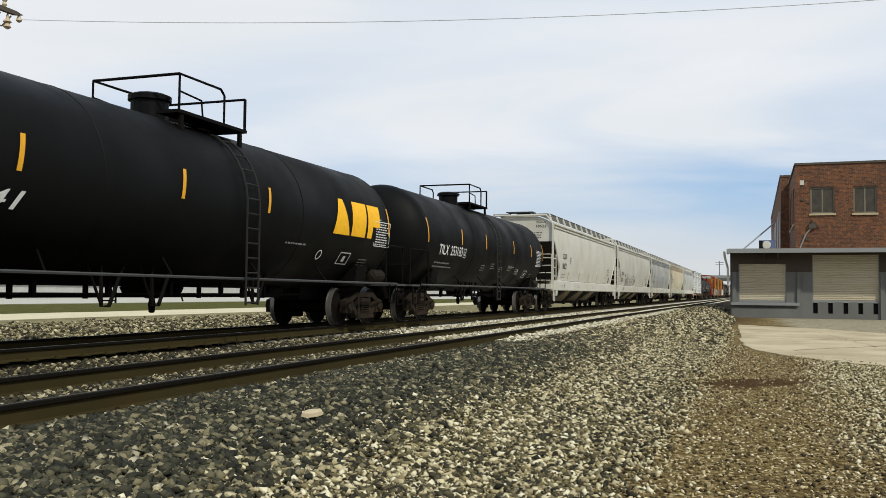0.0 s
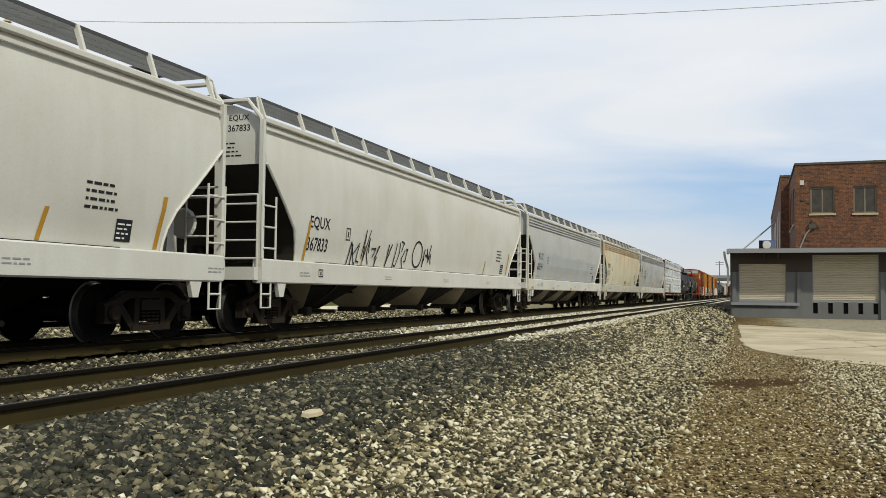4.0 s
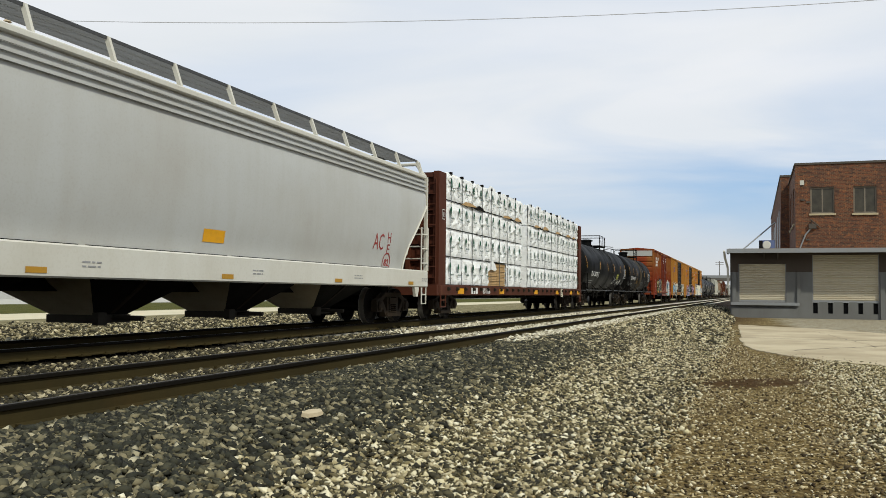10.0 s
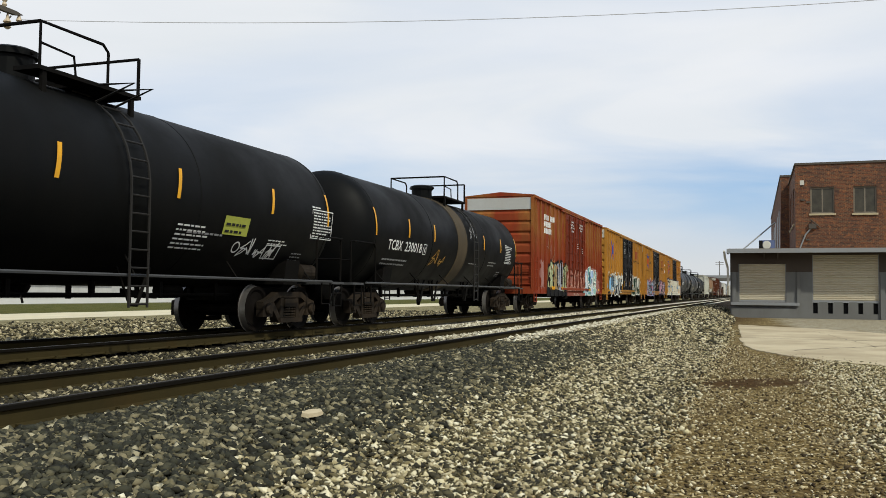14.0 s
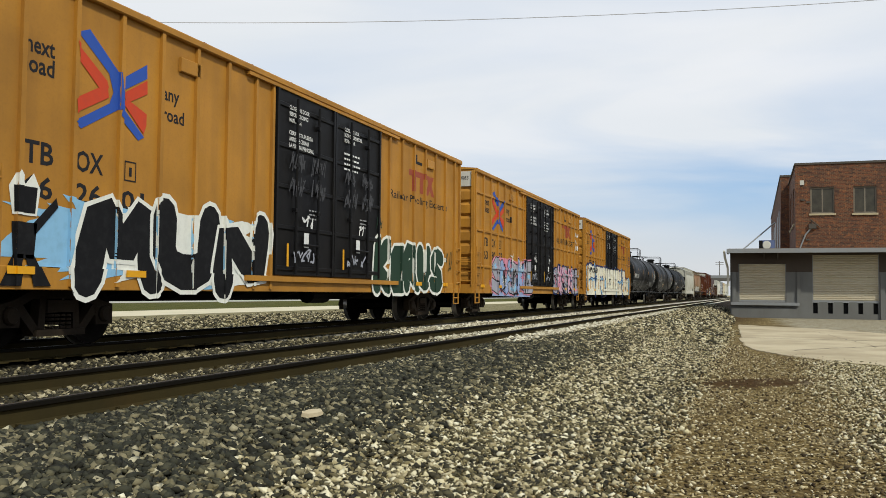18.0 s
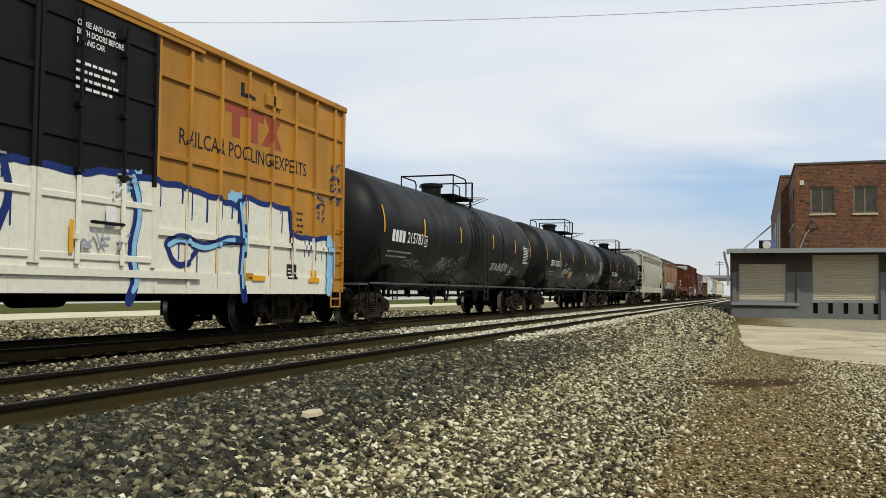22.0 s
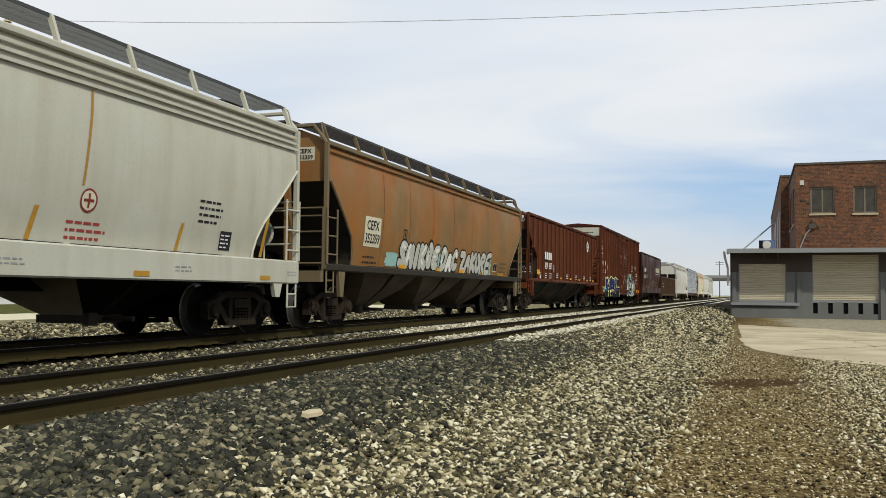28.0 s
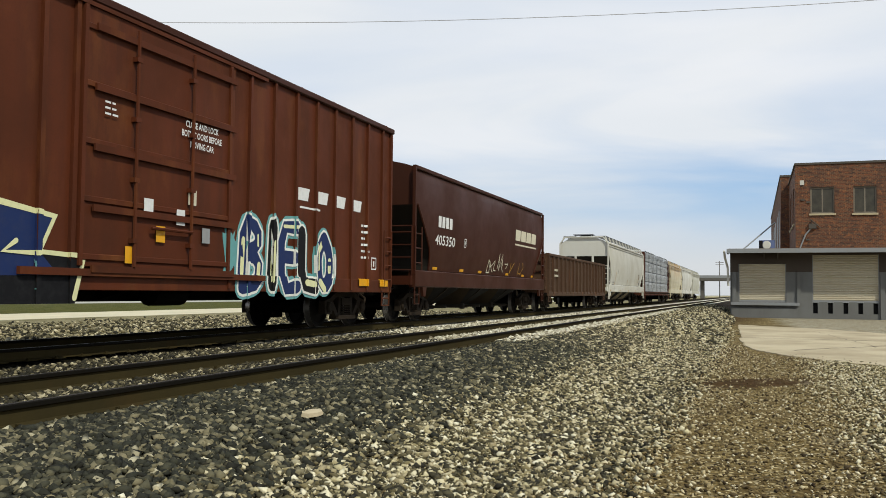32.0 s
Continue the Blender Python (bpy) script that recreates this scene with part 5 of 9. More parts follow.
def hopper_inset(z, top_cut, depth, knee=0.0):
    if z >= top_cut:
        return 0.0
    if knee:
        return depth * min(1.0, (top_cut - z) / (top_cut - knee))
    u = (top_cut - z) / (top_cut - 1.42)
    return depth * 0.87 * u / 0.66 if u < 0.66 else depth * (0.87 + 0.13 * math.sin((u - 0.66) / 0.34 * math.pi / 2))


def grating_mesh(l, t, z, mat):
    """Open walkway grating: cross bars and four long strips."""
    g = G()
    n = round(2 * l / 0.055)
    for k in range(n + 1):
        x = -l + 2 * l * k / n
        g.box(x - 0.004, x + 0.004, min(t * 0.64, t * 1.30), max(t * 0.64, t * 1.30), z - 0.026, z - 0.002)
    for y in (0.64, 0.86, 1.08, 1.29):
        g.box(-l, l, t * y - 0.004, t * y + 0.004, z - 0.03, z)
    return g.data("running_board", mat)


def covered_hopper(front, rear, label, mat, sill_mat=None, bays=4, top_cut=3.22, depth=1.4, eave=3.95, roof=4.44, ribs=0, sill=(0.96, 1.42), trim=None, beads=3, walkway=True, gap=0.75, bay_mat=None, knee=0.0, bay_end=None, grating=None):
    car, half = new_car("covered_hopper", label, "hopper car", front, rear)
    trim = trim or sill_mat or mat
    sill_mat = sill_mat or mat
    L = half - gap
    grating = grating or grate_light
    sec = [(1.42, 1.42), (1.44, 1.56), (1.475, 1.78), (1.53, 2.07), (1.565, 2.5), (1.58, 2.9), (1.58, top_cut), (1.57, 3.4), (1.54, eave - 0.25), (1.50, eave), (1.43, eave + 0.13), (1.22, eave + (roof - eave) * 0.56), (0.85, roof - 0.07), (0.45, roof)]
    if ribs:
        sec = [(1.50, 1.42), (1.50, 2.0), (1.50, 2.37), (1.50, 2.9), (1.50, top_cut), (1.50, eave - 0.02), (1.45, eave + 0.05), (1.0, roof - 0.05), (0.45, roof)]
    xs = [(-L + hopper_inset(z, top_cut, depth, knee), L - hopper_inset(z, top_cut, depth, knee)) for _, z in sec]
    g = G()
    for t in (-1, 1):
        for k in range(len(sec) - 1):
            (ya, za), (yb, zb) = sec[k], sec[k + 1]
            g.face([(xs[k][0], t * ya, za), (xs[k][1], t * ya, za), (xs[k + 1][1], t * yb, zb), (xs[k + 1][0], t * yb, zb)])
    g.face([(-L, -0.45, roof), (L, -0.45, roof), (L, 0.45, roof), (-L, 0.45, roof)])
    b0 = sec[0][0]
    g.face([(xs[0][0], -b0, 1.42), (xs[0][1], -b0, 1.42), (xs[0][1], b0, 1.42), (xs[0][0], b0, 1.42)])
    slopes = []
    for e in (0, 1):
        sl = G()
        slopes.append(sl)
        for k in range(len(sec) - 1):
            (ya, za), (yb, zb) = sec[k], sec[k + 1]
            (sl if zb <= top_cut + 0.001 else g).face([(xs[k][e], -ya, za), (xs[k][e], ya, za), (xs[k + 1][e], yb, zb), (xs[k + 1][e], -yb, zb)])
    me = g.data("body", mat)
    bm = bmesh.new()
    bm.from_mesh(me)
    bmesh.ops.remove_doubles(bm, verts=bm.verts, dist=0.001)
    bmesh.ops.recalc_face_normals(bm, faces=bm.faces)
    bm.to_mesh(me)
    bm.free()
    me.polygons.foreach_set("use_smooth", [True] * len(me.polygons))
    me.set_sharp_from_angle(angle=radians(28))
    part("body", me, None, car, "smooth curved sheet sides" if not ribs else "flat ribbed sheet sides")
    # the slope sheets' own darker colour paints in the shade under the car ends
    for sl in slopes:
        part("slope_sheet", sl, shaded_steel, car, "slope sheet in dark steel, its shade painted in")
    # edge flange round the side sheet at the ends, and top chord beads
    for t in (-1, 1):
        for e in (-1, 1):
            pts = []
            for (y, z) in sec[:7 if not ribs else 5]:
                zz = z
                pts.append((e * (L - hopper_inset(zz, top_cut, depth, knee)), t * (y + 0.015), zz))
            part("edge_flange", G().tube(pts, 0.03, 5), trim, car)
        for b in range(beads):
            z = eave - 0.06 - 0.12 * b
            y = 1.545 + 0.012 * b
            part("bead", G().box(-L, L, min(t * y, t * (y + 0.028)), max(t * y, t * (y + 0.028)), z - 0.025, z + 0.025), mat, car)
        if ribs:
            n = ribs
            for k in range(n + 1):
                x = -L + 0.05 + (2 * L - 0.1) * k / n
                zlow = 1.42
                while hopper_inset(zlow, top_cut, depth, knee) > L - abs(x) and zlow < top_cut:
                    zlow += 0.05
                rib = part("rib", G().box(x - 0.035, x + 0.035, min(t * 1.49, t * 1.56), max(t * 1.49, t * 1.56), zlow, eave), mat, car)
                # a paler strip paints sunlight onto the edge of each brown rib
                if mat is brown_paint:
                    part("rib_edge", G().box(x - 0.012, x + 0.012, min(t * 1.5605, t * 1.566), max(t * 1.5605, t * 1.566), zlow + 0.02, eave - 0.06), sunlit_brown, rib, "rib edge painted pale as if sunlit")
        part("side_sill", G().bevbox(-L - 0.12, L + 0.12, min(t * 1.40, t * 1.60), max(t * 1.40, t * 1.60), sill[0], sill[1], 0.025), sill_mat, car, "side sill channel")
        part("top_chord", G().bevbox(-L, L, min(t * 1.44, t * 1.56), max(t * 1.44, t * 1.56), eave + 0.05, eave + 0.16, 0.02), trim, car)
    # ends: posts, ladders, platform
    for e in (-1, 1):
        xe = e * (L + 0.13)
        for t in (-1, 1):
            part("corner_post", G().box(min(xe, xe - e * 0.09), max(xe, xe - e * 0.09), min(t * 1.50, t * 1.585), max(t * 1.50, t * 1.585), 1.3, eave + 0.1), trim, car)
            ladder(car, (xe, t * 1.59, 1.42), (xe, t * 1.59, 2.62), (-e, 0, 0), 0.5, 3, trim, 0.022)
            ladder(car, (xe + e * 0.02, t * 1.50, 1.25), (xe + e * 0.02, t * 1.50, 2.62), (0, -t, 0), 0.72, 4, trim, 0.022)
            sill_step(car, xe - e * 0.22, t * 1.56, sill[0], trim, 0.34, 0.46)
            part("jacking_pad", G().prism_y([(xe - e * 0.62, sill[0]), (xe - e * 0.95, sill[0]), (xe - e * 0.86, 0.70), (xe - e * 0.71, 0.70)], min(t * 1.50, t * 1.58), max(t * 1.50, t * 1.58)), trim, car)
        if walkway:
            zf = eave + 0.48
            part("end_frame", G().tube([(xe - e * 0.04, -1.54, eave), (xe - e * 0.04, -1.50, eave + 0.14), (xe - e * 0.04, -1.22, zf), (xe - e * 0.04, 1.22, zf), (xe - e * 0.04, 1.50, eave + 0.14), (xe - e * 0.04, 1.54, eave)], 0.045, 6), trim, car)
        pipe_rail(car, [(xe + e * 0.03, -1.5, 2.62), (xe + e * 0.03, 1.5, 2.62)], 0.02, trim)
        part("end_sill", G().box(min(xe, xe + e * 0.14), max(xe, xe + e * 0.14), -1.52, 1.52, 1.02, 1.26), trim, car)
        part("end_platform", G().box(min(xe, xe - e * 1.3), max(xe, xe - e * 1.3), -1.46, 1.46, 1.22, 1.26), black_steel, car)
        for t in (-0.55, 0.55):
            part("end_brace", G().prism_y([(xe - e * 0.1, 1.26), (xe - e * 0.3, 1.26), (xe - e * 0.16, top_cut), (xe - e * 0.06, top_cut)], t - 0.06, t + 0.06), mat, car)
        part("shear_plate", G().box(min(xe, xe - e * 2.6), max(xe, xe - e * 2.6), -0.35, 0.35, 0.72, 1.05), black_steel, car)
    part("air_tank", G().lathe([(-0.5, 0.02), (-0.42, 0.2), (0.42, 0.2), (0.5, 0.02)], "x", (-half + 2.1, 0.6, 1.55), 12), black_steel, car)
    part("brake_wheel", G().lathe([(-0.02, 0.24), (0.02, 0.28), (0.03, 0.24)], "x", (half - 0.58, -0.7, 2.0), 16), trim, car)
    # roof: hatch trough, walkway
    part("hatch", G().bevbox(-L + 0.5, L - 0.5, -0.35, 0.35, roof, roof + 0.13, 0.05), mat if not walkway else grate_metal, car, "long roof hatch covers")
    if walkway:
        zt = eave + 0.57
        for t in (-1, 1):
            part("running_board", kept(("grating", round(L, 2), round(zt, 2), t, id(grating)), lambda: grating_mesh(L - 0.06, t, zt, grating)), None, car, "grey grated roof walkway")
            part("running_board_edge", G().box(-L + 0.06, L - 0.06, min(t * 1.31, t * 1.33), max(t * 1.31, t * 1.33), zt - 0.045, zt + 0.005), grate_metal, car)
            n = max(8, round(2 * L / 1.6))
            for k in range(n + 1):
                x = -L + 0.1 + (2 * L - 0.2) * k / n
                part("bracket", G().prism_x([(t * 1.45, eave + 0.10), (t * 1.52, eave + 0.10), (t * 1.35, zt), (t * 1.27, zt)], x - 0.028, x + 0.028), trim, car)
        for e in (-1, 1):
            part("cross_walk", G().box(min(e * (L - 0.75), e * (L - 0.05)), max(e * (L - 0.75), e * (L - 0.05)), -0.55, 0.72, zt + 0.06, zt + 0.10).box(min(e * (L - 0.5), e * (L - 0.42)), max(e * (L - 0.5), e * (L - 0.42)), -0.5, -0.44, roof - 0.02, zt + 0.06).box(min(e * (L - 0.5), e * (L - 0.42)), max(e * (L - 0.5), e * (L - 0.42)), 0.6, 0.66, roof - 0.06, zt + 0.06), grate_metal, car)
            pipe_rail(car, [(e * (L - 0.1), -1.3, zt), (e * (L + 0.02), -1.36, zt - 0.06), (e * (L + 0.06), -1.5, eave), (e * (L + 0.04), -1.53, eave - 0.6)], 0.02, trim)
    # discharge bays: side sheets coloured dark to paint in their shade
    xa, xb = -half + 3.0, half - 3.0
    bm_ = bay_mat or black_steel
    w = (xb - xa) / bays
    for k in range(bays):
        x0, x1 = xa + w * k + 0.04, xa + w * (k + 1) - 0.10
        xm = (x0 + x1) / 2
        g = G()
        t0 = [(x0, -1.45, 1.44), (x1, -1.45, 1.44), (x1, 1.45, 1.44), (x0, 1.45, 1.44)]
        tm = [(x0 + 0.6, -1.02, 0.90), (x1 - 0.6, -1.02, 0.90), (x1 - 0.6, 1.02, 0.90), (x0 + 0.6, 1.02, 0.90)]
        t1 = [(xm - 0.38, -0.42, 0.40), (xm + 0.38, -0.42, 0.40), (xm + 0.38, 0.42, 0.40), (xm - 0.38, 0.42, 0.40)]
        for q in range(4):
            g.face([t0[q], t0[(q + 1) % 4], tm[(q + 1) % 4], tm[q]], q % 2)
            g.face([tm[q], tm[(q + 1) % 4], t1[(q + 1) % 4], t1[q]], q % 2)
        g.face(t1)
        bay = part("discharge_bay", g, [bm_, bay_end or bay_dust], car, "sloping discharge bay, shade-dark side sheets, dusty end sheets")
        part("outlet_gate", G().box(xm - 0.42, xm + 0.42, -0.48, 0.48, 0.28, 0.41).box(xm - 0.46, xm - 0.26, -0.58, -0.46, 0.25, 0.45).tube([(xm, -0.46, 0.36), (xm, -1.05, 0.36)], 0.045), gate_dust, bay)
        for t in (-1, 1):
            part("bay_rib", G().prism_x([(t * 1.49, 1.40), (t * 1.42, 1.40), (t * 0.96, 0.90), (t * 0.38, 0.44), (t * 0.47, 0.44), (t * 1.06, 0.90)], xm - 0.05, xm + 0.05), truck_steel, bay)
    part("centre_sill", G().box(-half + 0.6, half - 0.6, -0.25, 0.25, 0.78, 1.1), black_steel, car)
    running_gear(car, half, half - 1.9)
    return car, half, (flat_side(-1.505) if ribs else bowed_side(sec[:10])), L


def boxcar(front, rear, label, mat, door, door_mat, eave=4.92, ribs=(-8.3, 0.9, 3.4, 0.88), end_top=None, grid=(), gap=0.95, rib_y=0.06, roof_mat=None, door_style="plug", rib_mat=None):
    """door: x range of the doors from the car's middle."""
    car, half = new_car("boxcar", label, "boxcar", front, rear)
    L = half - gap
    Y, z0 = 1.50, 0.80
    rib_mat = rib_mat or mat
    part("body", G().box(-L, L, -Y, Y, z0 + 0.25, eave), mat, car, "sheet steel box body")
    for t in (-1, 1):
        part("side_sill", G().bevbox(-L, L, min(t * Y, t * (Y + 0.03)), max(t * Y, t * (Y + 0.03)), z0, z0 + 0.3, 0.01), mat, car)
        part("top_chord", G().bevbox(-L - 0.02, L + 0.02, min(t * (Y - 0.02), t * (Y + 0.09)), max(t * (Y - 0.02), t * (Y + 0.09)), eave - 0.08, eave + 0.05, 0.02), roof_mat or mat, car)
        xs = []
        first, pitch, second, pitch2 = ribs
        xs += [first + k * pitch for k in range(-2, 9) if -L + 0.1 < first + k * pitch < door[0] - 0.15]
        xs += [second + k * pitch2 for k in range(-1, 9) if door[1] + 0.15 < second + k * pitch2 < L - 0.1]
        xs += [-L + 0.05, door[0] - 0.06, door[1] + 0.06, L - 0.05]
        for x in xs:
            part("side_post", kept(("post", id(rib_mat), t, eave, rib_y), lambda: G().prism_y([(-0.04, z0 + 0.05), (0.04, z0 + 0.05), (0.04, eave - 0.08), (-0.04, eave - 0.08)], min(t * Y, t * (Y + rib_y)), max(t * Y, t * (Y + rib_y))).data("side_post", rib_mat)), None, car, loc=(x, 0, 0))
        for z in grid:
            for a, b in ((-L, door[0]), (door[1], L)):
                part("side_stringer", G().prism_x([(t * Y, z - 0.05), (t * (Y + 0.045), z - 0.03), (t * (Y + 0.045), z + 0.03), (t * Y, z + 0.05)], a, b), mat, car)
        posts = xs
        # doors
        n = 2 if door_style != "single" else 1
        for k in range(n):
            a = door[0] + (door[1] - door[0]) * k / n + 0.02
            b = door[0] + (door[1] - door[0]) * (k + 1) / n - 0.02
            d = part("door", G().bevbox(a, b, min(t * Y, t * (Y + 0.055)), max(t * Y, t * (Y + 0.055)), z0 + 0.32, eave - 0.14, 0.015), door_mat, car, "large sliding plug door")
            for q in range(5):
                z = z0 + 0.42 + (eave - z0 - 0.9) * q / 4
                part("door_rib", G().bevbox(a + 0.06, b - 0.06, min(t * (Y + 0.055), t * (Y + 0.085)), max(t * (Y + 0.055), t * (Y + 0.085)), z, z + 0.09, 0.012), door_mat, d)
            for u in (0.3, 0.68):
                x = a + (b - a) * u
                part("lock_bar", G().tube([(x, t * (Y + 0.12), z0 + 0.35), (x, t * (Y + 0.12), eave - 0.25)], 0.03), door_mat, d)
                for zb in (1.5, 2.4, 3.3, 4.2):
                    part("bar_keeper", G().box(x - 0.06, x + 0.06, min(t * (Y + 0.055), t * (Y + 0.15)), max(t * (Y + 0.055), t * (Y + 0.15)), zb, zb + 0.07), door_mat, d)
            part("door_handle", G().tube([(a + (b - a) * 0.68, t * (Y + 0.14), 1.75), (a + (b - a) * 0.4, t * (Y + 0.14), 1.75)], 0.025), door_mat, d)
            for xp in (a + 0.03, b - 0.03):
                part("door_edge", G().box(xp - 0.035, xp + 0.035, min(t * (Y + 0.05), t * (Y + 0.10)), max(t * (Y + 0.05), t * (Y + 0.10)), z0 + 0.34, eave - 0.16), door_mat, d)
        part("door_track", G().box(door[0] - 1.0, door[1] + 1.2, min(t * Y, t * (Y + 0.10)), max(t * Y, t * (Y + 0.10)), z0 + 0.20, z0 + 0.30), mat, car, "lower door track")
        part("door_track", G().box(door[0] - 1.0, door[1] + 1.2, min(t * Y, t * (Y + 0.09)), max(t * Y, t * (Y + 0.09)), eave - 0.15, eave - 0.09), mat, car)
    # roof with cross ribs
    part("roof", G().prism_x([(-Y - 0.03, eave + 0.01), (-Y - 0.03, eave + 0.05), (0, eave + 0.19), (Y + 0.03, eave + 0.05), (Y + 0.03, eave + 0.01)], -L - 0.03, L + 0.03), roof_mat or roof_metal, car, "shallow pitched ribbed roof")
    for k in range(13):
        x = -L + 0.3 + (2 * L - 0.6) * k / 12
        part("roof_rib", kept(("rrib", eave), lambda: G().prism_x([(-Y, eave + 0.05), (-Y, eave + 0.09), (0, eave + 0.23), (Y, eave + 0.09), (Y, eave + 0.05), (0, eave + 0.19)], -0.04, 0.04).data("roof_rib", roof_mat or roof_metal)), None, car, loc=(x, 0, 0))
    # ends: corrugations, corner posts, top panel
    for e in (-1, 1):
        x = e * L
        n = 7
        for k in range(n):
            z = 1.12 + (eave - 0.62 - 1.12) * k / n
            h = (eave - 0.62 - 1.12) / n
            part("end_corrugation", kept(("corr", id(mat), e, k, eave, round(L, 2)), lambda: G().prism_y([(x, z), (x + e * 0.06, z + h * 0.15), (x + e * 0.06, z + h * 0.75), (x, z + h * 0.95)], -Y + 0.07, Y - 0.07).data("end_corrugation", mat)), None, car)
        part("end_panel", G().box(min(x, x + e * 0.05), max(x, x + e * 0.05), -Y + 0.02, Y - 0.02, eave - 0.56, eave - 0.06), end_top or mat, car, "reflective white top panel of the end" if end_top else "")
        for t in (-1, 1):
            part("corner_post", G().box(min(x, x + e * 0.09), max(x, x + e * 0.09), min(t * (Y - 0.09), t * (Y + 0.02)), max(t * (Y - 0.09), t * (Y + 0.02)), z0, eave - 0.02), mat, car)
            ladder(car, (x - e * 0.05, t * (Y + 0.07), 0.95), (x - e * 0.05, t * (Y + 0.07), 2.35), (-e, 0, 0), 0.46, 4, mat)
            ladder(car, (x + e * 0.14, t * (Y - 0.05), 1.05), (x + e * 0.14, t * (Y - 0.05), 2.3), (0, -t, 0), 0.5, 4, mat)
            sill_step(car, x - e * 0.3, t * (Y + 0.02), z0, mat, 0.44, 0.32)
        part("end_sill", G().box(min(x, x + e * 0.12), max(x, x + e * 0.12), -Y, Y, z0, z0 + 0.3), mat, car)
        part("end_walk", G().box(min(x, x + e * 0.42), max(x, x + e * 0.42), -0.8, 0.8, 1.08, 1.12), grate_metal, car)
        part("draft_gear", G().box(min(x - e * 1.5, x + e * 0.5), max(x - e * 1.5, x + e * 0.5), -0.3, 0.3, 0.66, 1.0), black_steel, car)
    part("brake_wheel", G().lathe([(-0.02, 0.24), (0.02, 0.28), (0.03, 0.24)], "x", (L + 0.2, -0.7, 2.0), 16), black_steel, car)
    part("centre_sill", G().box(-L, L, -0.3, 0.3, 0.62, 1.05), black_steel, car)
    for k in range(7):
        x = -L * 0.6 + L * 1.2 * k / 6
        part("crossbearer", kept("xbear", lambda: G().prism_x([(-1.45, 1.05), (1.45, 1.05), (1.3, 0.92), (0.4, 0.66), (-0.4, 0.66), (-1.3, 0.92)], -0.06, 0.06).data("crossbearer", black_steel)), None, car, loc=(x, 0, 0))
    part("air_tank", G().lathe([(-0.5, 0.02), (-0.42, 0.2), (0.42, 0.2), (0.5, 0.02)], "x", (1.0, -0.8, 0.75), 12), black_steel, car)
    running_gear(car, half, half - 2.6)
    return car, half, ribbed_side(Y, rib_y, posts, (door[0] - 0.02, door[1] + 0.02), z0 + 0.305, grid), L


strap_dark = flat("strap_dark", (0.07, 0.075, 0.075))


def bundle_mesh(L, h, dep, wrap, ink, mark, seed):
    """A wrapped stack of boards: puckered film with printed marks on the outer face."""
    rnd = random.Random(seed)
    g = G()
    nx, nz = 46, 15
    folds = []
    for _ in range(30):
        t = rnd.choice((-0.7, -0.6, -0.8, 0.5, 0.15, -1.2)) + rnd.uniform(-0.15, 0.15)
        folds.append((rnd.uniform(-L / 2, L / 2), rnd.uniform(0, h), math.cos(t), math.sin(t), rnd.uniform(0.016, 0.04), rnd.uniform(0.012, 0.045), rnd.uniform(0.15, 0.7)))
    def wob(i, k):
        x, z = -L / 2 + L * i / nx, h * k / nz
        s = 0.0
        for fx, fz, c, d, wd, amp, ln_ in folds:
            across, along = -(x - fx) * d + (z - fz) * c, (x - fx) * c + (z - fz) * d
            s += amp * math.exp(-(across / wd) ** 2 - (along / ln_) ** 2)
        edge = 0.03 * (abs(k / nz - 0.5) * 2) ** 6
        return edge - s + rnd.uniform(-0.006, 0.006)
    grid = [[(-L / 2 + L * i / nx, -dep + wob(i, k), h * k / nz) for k in range(nz + 1)] for i in range(nx + 1)]
    i0 = len(g.v)
    g.v += [p for col in grid for p in col]
    for i in range(nx):
        for k in range(nz):
            a = i0 + i * (nz + 1) + k
            g.f.append((a, a + nz + 1, a + nz + 2, a + 1))
            g.m.append(0)
    g.box(-L / 2, L / 2, -dep + 0.04, -0.02, 0.0, h - 0.012)
    n = max(1, round(L / 0.66))
    for k in range(n):
        x = -L / 2 + L * (k + 0.5) / n
        y = -dep - 0.062
        x += rnd.uniform(-0.06, 0.06)
        zc = h * (0.64 + rnd.uniform(-0.04, 0.05))
        lf = [(-0.09, -0.17), (-0.10, 0.05), (-0.05, 0.16), (0.03, 0.17), (0.09, 0.06), (0.10, -0.17), (0.04, -0.17), (0.02, -0.02), (-0.02, -0.02), (-0.03, -0.17)]
        g.face([(x + a * 0.82, y, zc + b * 0.82) for a, b in lf], 1)
        for q in range(8):
            u, up = x - 0.02 + q * 0.045, (0.03, 0.0, 0.0, 0.0, 0.035, 0.0, 0.03, 0.0)[q]
            g.face([(u, y, zc - 0.235), (u + 0.034, y, zc - 0.235), (u + 0.034, y, zc - 0.195 + up), (u, y, zc - 0.195 + up)], 2)
        for q in range(2):
            u = x - 0.14 + q * 0.17
            g.face([(u, y, zc - 0.36), (u + 0.10, y, zc - 0.36), (u + 0.10, y, zc - 0.342), (u, y, zc - 0.342)], 2)
    # black strip at the seam, the shade between packs added as colour
    g.box(-L / 2, L / 2, -dep - 0.02, -dep, -0.010, 0.012, 3)
    me = g.data("lumber_pack", [wrap, ink, mark, black_steel])
    me.polygons.foreach_set("use_smooth", [q < nx * nz for q in range(len(me.polygons))])
    return me


